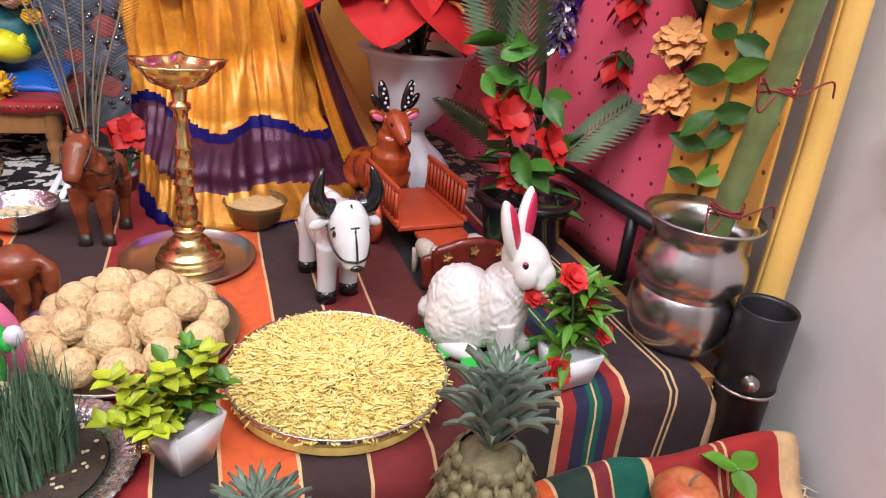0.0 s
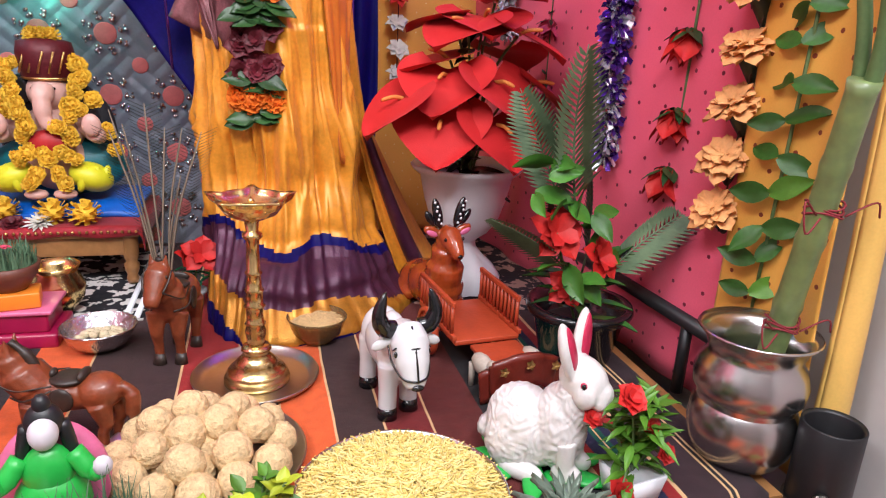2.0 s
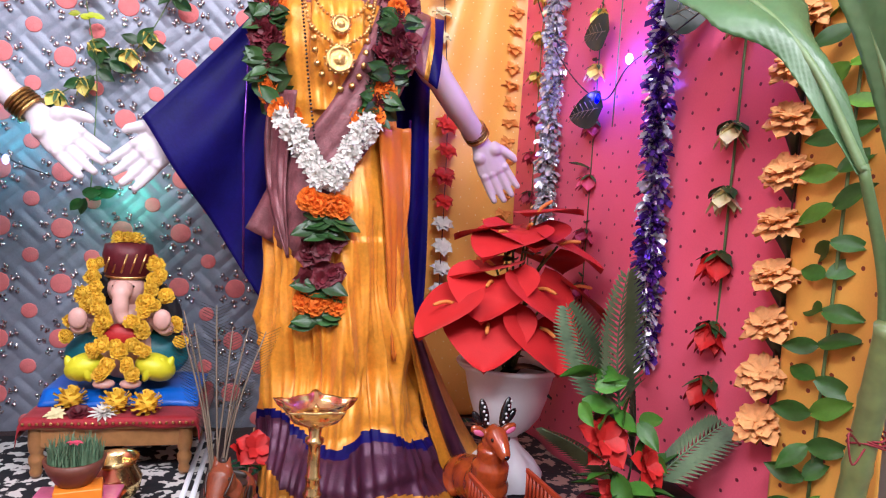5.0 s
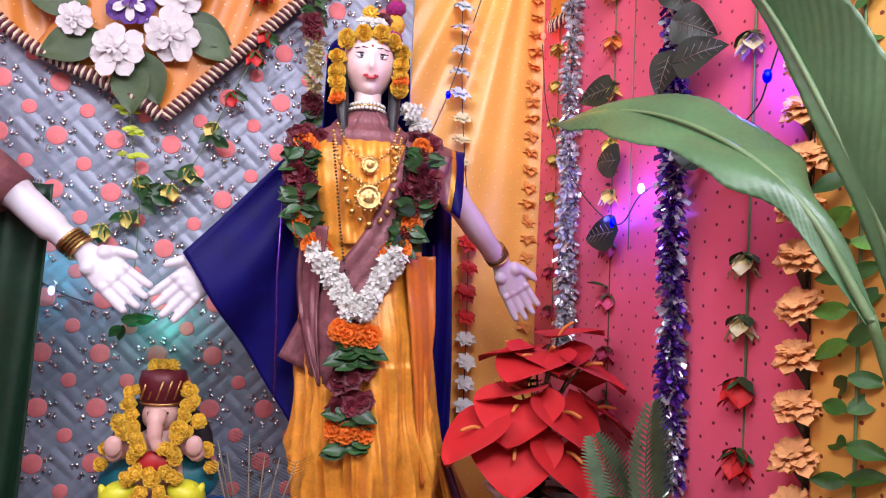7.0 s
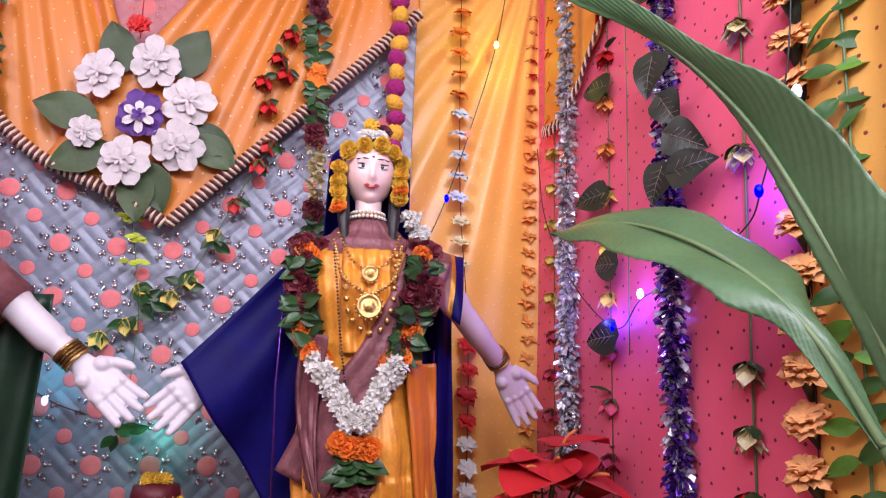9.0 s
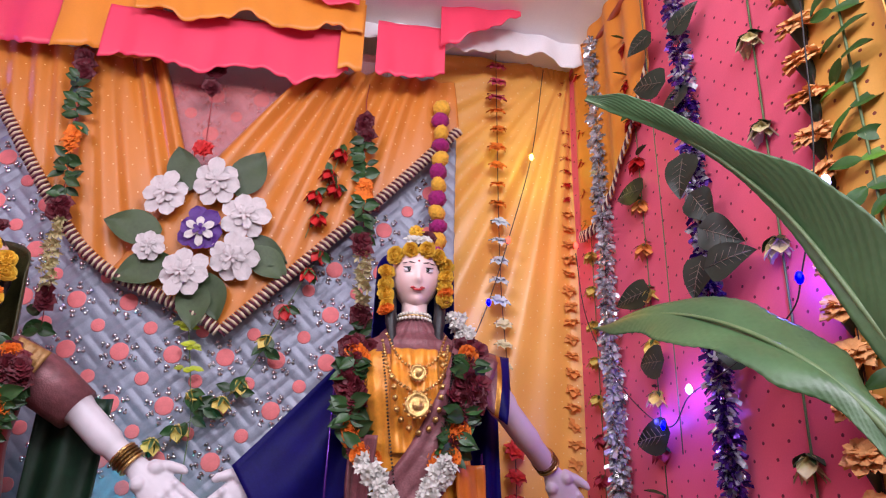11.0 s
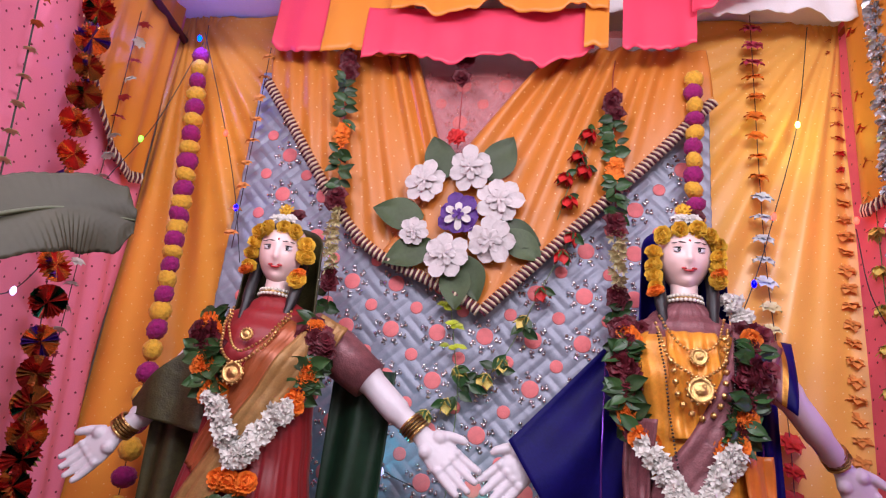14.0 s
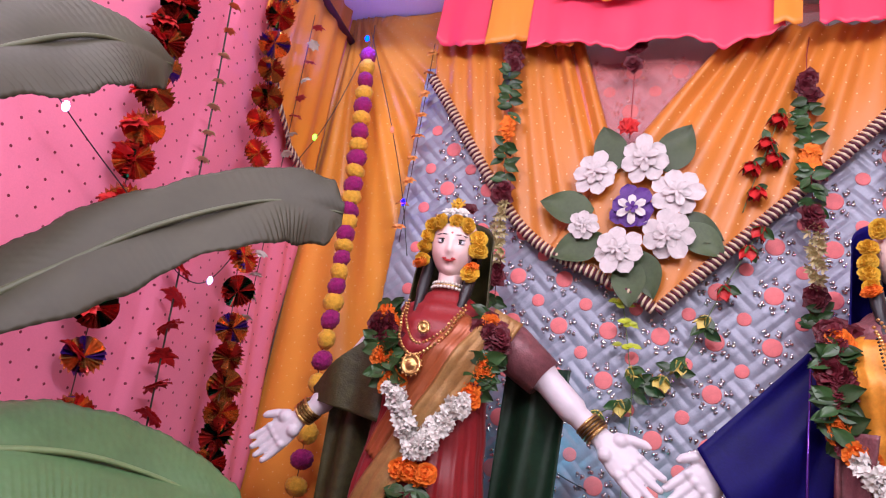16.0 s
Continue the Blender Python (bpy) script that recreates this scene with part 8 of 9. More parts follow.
def hung(name, label, pts, category="garland", thread=None, r=0.0016):
    g = thing(name, pose(0, 0, 0), label, category)
    bm = bmesh.new()
    tube(smooth_path(pts, 6) if len(pts) > 2 else pts, r, 5, bm)
    part("thread", bm, thread or THREAD, g)
    return g


def jig(a):
    return random.uniform(-a, a)


def caps(g, x, y, zs, key, wob=6.0, sc=1.0, x1=None, z0=None, z1=None):
    for z in zs:
        px = x if x1 is None else x + (x1 - x) * (z - z0) / (z1 - z0)
        place("flower", CAP[key], g, pose(px + jig(0.003), y - 0.006, z, 42 + 2 * jig(wob), jig(wob), 0) @ pose(0, 0, 0, 0, 0, random.uniform(0, 360)) @ Matrix.Scale(1.15 * sc * random.uniform(0.9, 1.1), 4))


def steps(z0, z1, n):
    return [z0 + (z1 - z0) * i / (n - 1) for i in range(n)]


random.seed(21)
g = hung("flower_string", "hanging string of small orange, pale and red cloth flowers", [(0.315, 2.035, 2.42), (0.33, 2.035, 1.5), (0.372, 2.03, 0.95), (0.378, 2.03, 0.4)])
caps(g, 0.318, 2.035, steps(2.36, 2.22, 3), "pink", sc=1.2)
caps(g, 0.32, 2.035, steps(2.16, 1.78, 6), "orange")
caps(g, 0.325, 2.035, steps(1.71, 1.42, 5), "pale", sc=1.05)
caps(g, 0.335, 2.035, steps(1.34, 1.2, 3), "cream", sc=1.05)
caps(g, 0.373, 2.03, steps(0.935, 0.7, 4), "red", sc=1.1)
caps(g, 0.377, 2.03, steps(0.63, 0.42, 4), "white", sc=1.1)
g = hung("orange_flower_string", "long hanging string of peach orange cloth flowers in the corner", [(0.588, 2.1, 2.42), (0.6, 2.095, 0.5)])
caps(g, 0.588, 2.095, steps(2.36, 1.85, 10), "red", sc=0.9)
caps(g, 0.592, 2.095, steps(1.79, 0.62, 21), "peach", 10, 1.05)
g = hung("rose_string", "hanging string of red, cream and pink cloth rosebuds", [(0.632, 1.96, 2.4), (0.634, 1.95, 0.45)], thread=STEM)
for i, z in enumerate(steps(2.3, 0.5, 16)):
    place("rosebud", BUD["red" if i < 5 else "yellow" if i < 11 else "pink"], g, pose(0.625, 1.95, z, jig(14), jig(14), random.uniform(0, 360)))
g = hung("rose_string", "hanging string of mixed cloth roses with green leaves", [(0.672, 1.63, 2.35), (0.674, 1.63, 0.45)], thread=STEM)
for i, z in enumerate(steps(2.2, 0.5, 13)):
    place("rosebud", BUD["red" if i < 4 else "peach" if i < 6 else "yellow" if i < 9 else "pink"], g, pose(0.668, 1.625, z, jig(14), jig(14), random.uniform(0, 360)) @ Matrix.Scale(1.15, 4))
    place("leaf", BETEL, g, pose(0.668, 1.63, z + 0.02, jig(40), jig(30), random.uniform(0, 360)))
g = hung("rose_string", "hanging string of cream bells and red cloth roses with calyxes", [(0.735, 1.09, 2.3), (0.735, 1.13, 0.9), (0.742, 1.15, 0.34)], thread=STEM, r=0.0028)
for z, k in ((2.1, "cream"), (1.84, "cream"), (1.6, "cream"), (1.32, "cream"), (1.08, "cream"), (0.87, "cream"), (0.745, "cream"), (0.62, "red"), (0.48, "red"), (0.37, "red")):
    y = 1.09 + 0.06 * (2.3 - z) / 1.96
    place("rosebud", BUD[k], g, pose(0.73, y, z, jig(8), jig(8), random.uniform(0, 360)) @ Matrix.Scale(1.5 if k == "red" else 1.25, 4))
    for s in (-1, 1):
        place("leaf", BETEL, g, pose(0.727, y, z + 0.01, 0, 20, s * 90 + jig(25)) @ Matrix.Scale(0.85, 4))
g = hung("carnation_string", "hanging string of ruffled peach carnations with dark conical calyxes", [(0.742, 0.93, 2.3), (0.74, 0.955, 1.2), (0.742, 0.99, 0.3)])
for i, z in enumerate(steps(2.1, 0.34, 21)):
    y = 0.93 + 0.06 * (2.3 - z) / 2
    m = pose(0.726, y, z, 14 + jig(10), -30 + jig(12), 0) @ pose(0, 0, 0, 0, 0, random.uniform(0, 360)) @ Matrix.Scale(1.4, 4)
    f = place("carnation", CARN, g, m)
    place("calyx", CONE, f, Matrix.Identity(4))

# leafy vine on the yellow strip
OVAL = leaf_mesh(0.066, 0.034, LEAF, 0.25)
OVAL2 = leaf_mesh(0.07, 0.036, LEAF_BRIGHT, 0.3)
g = hung("leafy_vine", "hanging artificial vine with oval green leaves", [(0.748, 0.85, 2.2), (0.75, 0.86, 1.2), (0.752, 0.89, 0.2)], "vine", STEM, 0.003)
for i, z in enumerate(steps(2.1, 0.17, 36)):
    y = 0.85 + 0.04 * (2.2 - z) / 2
    for s in (-1, 1):
        place("leaf", OVAL2 if random.random() < 0.35 else OVAL, g, facing((0.74, y, z), (-1, -0.35 + jig(0.5), 0.35 + jig(0.5)), (0 if s > 0 else 180) + jig(40) + 20) @ Matrix.Scale(random.uniform(0.8, 1.1), 4))

# tinsel garlands
def tinsel(name, label, pts, width, mats, n, seed):
    random.seed(seed)
    g = hung(name, label, pts, "tinsel")
    path = smooth_path(pts, 30) if len(pts) > 2 else [Vector(pts[0]).lerp(Vector(pts[1]), i / 60) for i in range(61)]
    bms = [bmesh.new() for _ in mats]
    for i in range(n):
        c = path[int(random.random() * (len(path) - 1))]
        d = Vector((random.gauss(0, 1), random.gauss(0, 1), random.gauss(0, 0.7))).normalized()
        s = d.cross(Vector((random.gauss(0, 1), random.gauss(0, 1), random.gauss(0, 1)))).normalized()
        ln, w = width * random.uniform(0.5, 1.0), 0.0035 + 0.004 * random.random()
        k = random.choices(range(len(mats)), [m_[1] for m_ in mats])[0]
        bm = bms[k]
        tw = d.cross(s) * w * random.uniform(-1, 1)
        a = [bm.verts.new(v) for v in (c + d * ln * 0.25 - s * w, c + d * ln * 0.25 + s * w, c + d * ln * 0.7 + s * w + tw, c + d * ln * 0.7 - s * w + tw)]
        b = [bm.verts.new(v) for v in (c + d * ln - s * w + tw * 2 - Vector((0, 0, 0.006)), c + d * ln + s * w + tw * 2 - Vector((0, 0, 0.006)))]
        bm.faces.new(a)
        bm.faces.new((a[3], a[2], b[1], b[0]))
    for bm, (m_, _) in zip(bms, mats):
        tagged(part("foil_strip", bm, m_, g, smooth=False), kind="stuff")
    return g


tinsel("silver_tinsel", "thick hanging silver foil tinsel garland", [(0.625, 1.82, 2.35), (0.618, 1.81, 1.3), (0.622, 1.805, 0.6)], 0.042, [(TINSEL_SILVER, 5), (STEEL, 1)], 2600, 31)
tinsel("purple_tinsel", "hanging purple and silver foil tinsel garland", [(0.685, 1.345, 2.3), (0.68, 1.335, 1.5), (0.676, 1.32, 0.9), (0.69, 1.325, 0.36)], 0.043, [(TINSEL_PURPLE, 5), (TINSEL_SILVER, 4)], 3200, 32)

# dark heart-leaf vine
HEART = leaf_mesh(0.1, 0.088, LEAF_DARK, 0.2, 0.06, heart=True, n=8)
bm = bmesh.new()
for i in range(5):
    t = 0.1 + 0.16 * i
    for s in (-1, 1):
        tube([(0.1 * t, 0, 0.004 - 0.02 * t * t), (0.1 * t + 0.014, s * 0.02, 0.006 - 0.02 * t * t)], 0.0006, 3, bm)
tube([(0.0, 0, 0.002), (0.05, 0, -0.001), (0.09, 0, -0.012)], 0.001, 4, bm)
VEIN = mesh_of(bm, TWIG)
random.seed(33)
g = hung("heart_leaf_vine", "dark green artificial vine with pale-veined heart leaves", [(0.66, 1.5, 2.35), (0.655, 1.48, 1.6), (0.66, 1.5, 0.9)], "vine", STEM)
for x, y, z, a in ((0.655, 1.6, 1.66, 170), (0.655, 1.62, 1.35, 190), (0.655, 1.56, 1.14, 175), (0.65, 1.56, 0.95, 185), (0.65, 1.33, 1.62, 260), (0.65, 1.3, 1.5, 300), (0.65, 1.27, 1.4, 330), (0.645, 1.25, 1.3, 10), (0.645, 1.33, 1.78, 100), (0.65, 1.25, 1.1, 20), (0.65, 1.4, 1.9, 160), (0.65, 1.3, 2.0, 40), (0.65, 1.45, 2.1, 200), (0.65, 1.3, 1.33, 250)):
    m = facing((x, y, z), (-1, -0.55 + jig(0.3), 0.25 + jig(0.3)), a) @ Matrix.Scale(random.uniform(0.85, 1.1), 4)
    f = place("leaf", HEART, g, m)
    place("vein", VEIN, f, Matrix.Translation((0, 0, 0.001)))

# pompom strings beside the statues
bm = bmesh.new()
blob(bm, (0, 0, 0), (0.03, 0.03, 0.025), sub=4)
for v in bm.verts:
    v.co *= 1 + 0.16 * noise.noise(v.co * 220) + 0.08 * noise.noise(v.co * 500)
POM_A = mesh_of(bm, POM_MAGENTA)
POM_B = POM_A.copy()
POM_B.materials[0] = POM_YELLOW
g = hung("pompom_string", "hanging string of magenta and yellow woollen pompoms", [(-1.69, 1.925, 2.28), (-1.63, 1.93, 1.6), (-1.61, 1.95, 0.25)])
pts = smooth_path([(-1.69, 1.925, 2.14), (-1.635, 1.93, 1.6), (-1.615, 1.94, 1.1), (-1.61, 1.95, 0.3)], 12)
for i in range(31):
    k = min(i * 36 / 30, len(pts) - 1.001)
    p = pts[int(k)].lerp(pts[int(k) + 1], k % 1)
    place("pompom", POM_B if i % 2 else POM_A, g, Matrix.Translation(p) @ pose(0, 0, 0, jig(180), jig(180), 0) @ Matrix.Scale(random.uniform(1.1, 1.25), 4))
g = hung("pompom_string", "short string of magenta and yellow woollen pompoms behind the statue", [(0.09, 1.915, 2.1), (0.095, 1.915, 1.38)])
for i in range(15):
    place("pompom", POM_A if i % 2 else POM_B, g, Matrix.Translation((0.09 + jig(0.004), 1.912, 2.07 - 0.05 * i)) @ pose(0, 0, 0, jig(180), jig(180), 0))

# rose and leaf garlands on the swag
def rose_rope(label, top, bottom, seed):
    random.seed(seed)
    g = hung("rose_leaf_garland", label, [top + Vector((0.004, 0, 0.16)), top, bottom], thread=RED_THREAD)
    n = 34
    for i in range(n):
        s = i / (n - 1)
        p = top.lerp(bottom, s) + Vector((0, -0.012, 0))
        N = Vector((jig(0.5), -1, jig(0.5)))
        if s < 0.08 or 0.55 < s < 0.62 or 0.86 < s < 0.93:
            for k in range(2):
                place("rose", ROSE_DARK, g, facing(p + Vector((jig(0.014), 0, jig(0.008))), N, random.uniform(0, 360)) @ Matrix.Scale(1.15, 4))
        elif 0.3 < s < 0.38:
            place("flower", CAP["orange"], g, facing(p, N, random.uniform(0, 360)) @ Matrix.Scale(1.1, 4))
        elif 0.62 < s < 0.86:
            for k in range(5):
                place("white_bloom", CREAM_BUD, g, facing(p + Vector((jig(0.016), jig(0.008), jig(0.014))), (jig(1), -0.6, -0.8), random.uniform(0, 360)))
        else:
            for k in range(3):
                place("leaf", BETEL, g, facing(p + Vector((jig(0.008), jig(0.008), 0)), N, random.choice((0, 180, 200, -20)) + jig(45)) @ Matrix.Scale(random.uniform(0.7, 1.0), 4))


CREAM_BUD = flower_mesh([(5, 0.018, 0.009, 1.2, 0.5, 0)], [PETAL_CREAM])
rose_rope("hanging garland of dark roses, leaves and cream tuberose buds", Vector((-1.1, 1.915, 2.12)), Vector((-1.035, 1.905, 1.2)), 41)
rose_rope("hanging garland of dark roses, leaves and cream tuberose buds", Vector((-0.168, 1.915, 1.98)), Vector((-0.13, 1.905, 1.22)), 42)
g = hung("rose_trio", "short string of dark red roses at the top of the swag", [(-0.68, 1.88, 2.3), (-0.672, 1.9, 1.78)], thread=RED_THREAD)
for z in (2.19, 2.11, 2.045, 1.82):
    for k in range(3):
        place("rose", ROSE_DARK if z > 1.9 else CAP["red"], g, facing((-0.676 + jig(0.018), 1.885, z + jig(0.008)), (jig(0.4), -1, jig(0.4)), random.uniform(0, 360)) @ Matrix.Scale(1.1, 4))
g = hung("rosebud_spray", "spray of small red cloth roses with leaves on the swag", [(-0.24, 1.915, 1.86), (-0.3, 1.915, 1.66), (-0.33, 1.92, 1.55)], thread=STEM)
for x, z in ((-0.24, 1.86), (-0.27, 1.78), (-0.31, 1.7), (-0.25, 1.73), (-0.3, 1.62)):
    place("rosebud", BUD["red"], g, facing((x, 1.9, z), (jig(0.5), -0.3, 1), 0) @ Matrix.Scale(1.1, 4))
    for k in range(2):
        place("leaf", BETEL, g, facing((x, 1.905, z), (jig(0.5), -1, jig(0.4)), random.uniform(0, 360)) @ Matrix.Scale(0.75, 4))

# vines with yellow buds over the quilted hanging
random.seed(43)
def bud_vine(label, pts, plan):
    g = hung("bud_vine", label, pts, "vine", STEM)
    path = smooth_path(pts, 20)
    for f, k in plan:
        p = path[int(f * (len(path) - 1))] + Vector((0, -0.014, 0))
        if k == "leaf":
            for j in range(3):
                place("leaf", BETEL, g, facing(p + Vector((jig(0.02), 0, jig(0.02))), (jig(0.5), -1, jig(0.5)), random.uniform(0, 360)) @ Matrix.Scale(random.uniform(0.8, 1.1), 4))
        elif k == "lime":
            for j in range(5):
                place("leaf", LIME, g, facing(p + Vector((jig(0.02), 0, jig(0.008))), (jig(0.3), -1, 0.6), random.choice((0, 180)) + jig(30)) @ Matrix.Scale(1.5, 4))
        else:
            place("rosebud", BUD[k], g, facing(p, (jig(0.8), -0.6, 0.8), 0) @ Matrix.Scale(1.05, 4))
            place("leaf", BETEL, g, facing(p, (jig(0.5), -1, jig(0.5)), random.uniform(180, 360)) @ Matrix.Scale(0.9, 4))


bud_vine("thin artificial vine with lime leaves and yellow buds", [(-0.65, 1.955, 1.26), (-0.62, 1.955, 1.1), (-0.6, 1.955, 0.95), (-0.61, 1.955, 0.64)], [(0.02, "lime"), (0.15, "lime"), (0.3, "lime"), (0.45, "yellow"), (0.52, "leaf"), (0.62, "leaf"), (0.97, "leaf"), (0.99, "leaf")])
bud_vine("artificial vine with red roses and yellow buds trailing down", [(-0.27, 1.925, 1.52), (-0.36, 1.94, 1.34), (-0.46, 1.955, 1.12), (-0.54, 1.955, 1.02), (-0.7, 1.955, 0.91)], [(0.03, "red"), (0.12, "red"), (0.28, "red"), (0.38, "yellow"), (0.42, "leaf"), (0.55, "yellow"), (0.6, "leaf"), (0.7, "yellow"), (0.82, "leaf"), (0.9, "yellow"), (0.99, "yellow")])

# big cloth flower cluster on the swag
random.seed(44)
CLOTH_WHITE = mat("white_cloth_petal", (0.64, 0.59, 0.58), 0.65, var=0.16, scale=25, rnd=0.05)
LEAF_DULL = mat("dull_cloth_leaf", (0.05, 0.085, 0.026), 0.55, var=0.35, scale=16, rnd=0.2)
fc = thing("cloth_flower_cluster", pose(-0.643, 1.905, 1.535), "cluster of large white cloth flowers round a purple one with leaves", "flower decoration")
BIG_W = flower_mesh([(7, 0.066, 0.046, 0.1, 0.12, 0, 0.0012), (6, 0.036, 0.022, 0.16, 0.16, 0, 0.001), (5, 0.017, 0.008, 0.5, 0.2, 2, 0)], [CLOTH_WHITE, SPADIX, CLOTH_WHITE], 0.009, n_=8, m_=6, tip=2.3, cup=0.03, lap=0.004)
BIG_P = flower_mesh([(7, 0.072, 0.06, 0.08, 0.12, 0, 0.002), (6, 0.046, 0.026, 0.25, 0.22, 1, 0.001), (5, 0.02, 0.014, 0.5, 0.3, 0, 0)], [PETAL_PURPLE, CLOTH_WHITE, SPADIX], 0.007, 2, n_=8, m_=6, tip=2.2, cup=0.03, lap=0.004)
BIG_LF = leaf_mesh(0.15, 0.098, LEAF_DULL, 0.06, 0.05, n=10)
place("purple_flower", BIG_P, fc, facing((0, -0.018, 0), (0, -1, -0.1)), "purple cloth flower with a white heart")
for x, z, s in ((-0.121, 0.116, 1.0), (0.026, 0.17, 1.05), (0.127, 0.058, 1.08), (0.109, -0.079, 1.08), (-0.032, -0.136, 1.06), (-0.141, -0.061, 0.68)):
    place("white_flower", BIG_W, fc, facing((x, -0.014, z), (jig(0.15), -1, jig(0.15) - 0.1), random.uniform(0, 360)) @ Matrix.Scale(1.18 * s, 4))
for x, z, a in ((-0.06, 0.14, 110), (0.08, 0.14, 65), (-0.12, -0.01, 170), (-0.08, -0.09, 205), (0.12, -0.02, -20), (0.15, -0.04, -35), (0.0, -0.15, 275), (0.03, -0.13, 290)):
    place("leaf", BIG_LF, fc, facing((x, 0.006, z), (jig(0.1), -1, jig(0.1)), 0) @ pose(0, 0, 0, 0, 0, a - 0) @ Matrix.Scale(random.uniform(1.0, 1.2), 4))

# foil rosettes and red flowers on the far pink wall
def rosette():
    bm = bmesh.new()
    n = 22
    c = [bm.verts.new((0, 0, z)) for z in (0.008, 0.0)]
    ring = [bm.verts.new(((0.034 + 0.003 * (i % 2)) * math.cos(math.pi * i / n), (0.034 + 0.003 * (i % 2)) * math.sin(math.pi * i / n), 0.009 if i % 2 else -0.006)) for i in range(2 * n)]
    for i in range(2 * n):
        f = bm.faces.new((c[0], ring[i], ring[(i + 1) % (2 * n)]))
        f.material_index = 1 if (i // 4) % 3 == 0 else 0
    return bm


ROS = [mesh_of(rosette(), FOIL_RED, FOIL_GOLD, smooth=False), mesh_of(rosette(), FOIL_GOLD, FOIL_RED, smooth=False), mesh_of(rosette(), FOIL_GOLD, TINSEL_PURPLE, smooth=False), mesh_of(rosette(), FOIL_RED, mat("green_foil", (0.03, 0.25, 0.16), 0.2, metal=1.0), smooth=False)]
random.seed(45)


def rosettes(label, pts, n, red=False):
    g = hung("foil_rosette_string", label, pts)
    path = smooth_path(pts, 30)
    for i in range(n):
        p = path[int(i / (n - 1) * (len(path) - 1))]
        for k in range(2):
            place("rosette", random.choice(ROS), g, facing(p + Vector((0.012 * (1 - k), jig(0.008), jig(0.008))), (0.75, -0.75 + jig(0.5) + 1.1 * k, jig(0.45)), random.uniform(0, 360)) @ Matrix.Scale(random.uniform(1.3, 1.5) - 0.15 * k, 4))
        if red:
            place("red_flower", CAP["red"], g, pose(p.x + 0.01, p.y - 0.035, p.z, 0, 40, jig(90)) @ Matrix.Scale(1.3, 4))


rosettes("hanging string of pleated red and copper foil rosettes", [(-1.83, 1.5, 2.32), (-1.82, 1.57, 1.6), (-1.75, 1.62, 0.83), (-1.73, 1.64, 0.35)], 23)
rosettes("hanging string of foil rosettes and red cloth flowers", [(-1.83, 1.12, 1.95), (-1.83, 1.13, 1.4), (-1.83, 1.2, 0.4)], 17, True)
g = hung("red_flower_string", "hanging string of small red cloth flowers on green thread", [(-1.84, 1.3, 2.1), (-1.83, 1.38, 1.4), (-1.82, 1.47, 0.4)], thread=LEAF_DARK, r=0.0028)
for i, z in enumerate(steps(2.0, 0.45, 20)):
    y = 1.3 + 0.17 * (2.1 - z) / 1.7
    if i > 8:
        place("flower", CAP["red"], g, pose(-1.815, y, z, 22 + jig(8), 32 + jig(8), random.uniform(0, 360)) @ Matrix.Scale(1.4, 4))
    else:
        place("flower", CAP["cream" if i > 2 else "peach"], g, pose(-1.82, y, z, jig(8), jig(8), random.uniform(0, 360)) @ Matrix.Scale(0.7, 4))
g = hung("pink_flower_string", "hanging string of small pale pink cloth flowers", [(-1.84, 1.74, 2.2), (-1.83, 1.76, 1.4), (-1.82, 1.78, 0.4)])
for z in steps(2.15, 0.45, 24):
    place("flower", CAP["pink" if random.random() < 0.5 else "white"], g, pose(-1.82, 1.75, z, jig(40), jig(40), random.uniform(0, 360)) @ Matrix.Scale(0.8, 4))
g = hung("flower_string", "hanging string of pale peach cloth flowers by the swag", [(-1.43, 1.95, 2.2), (-1.42, 1.95, 1.4)])
caps(g, -1.425, 1.94, steps(2.15, 1.45, 9), "peach", 12, 0.75)
# tuberose bunch at the statue's shoulder
tb = thing("tuberose_bunch", pose(0.112, 1.62, 1.19), "small bunch of white tuberose buds at the statue's shoulder", "flowers")
for i in range(34):
    place("white_bloom", TUBEROSE, tb, facing((0.035 * (i / 34) + jig(0.02), jig(0.015), 0.05 - 0.08 * i / 34 + jig(0.012)), (jig(1), -0.8, jig(1)), random.uniform(0, 360)))
# tassel on the grey wall
ts = thing("leaf_tassel", pose(0.806, 0.615, 0.3), "green plastic leaf tassel under an orange flower on the grey wall", "tassel")
part("leaf_roll", tube([(0, 0, 0.0), (0, 0, 0.04), (0, 0, 0.075)], [0.008, 0.008, 0.004], 10), LEAF_BRIGHT, ts)
place("flower", CARN, ts, pose(0, 0, 0.1))
bm = bmesh.new()
tube([(0, 0, 0.075), (0, 0, 1.6)], 0.0014, 5, bm)
part("thread", bm, THREAD, ts)

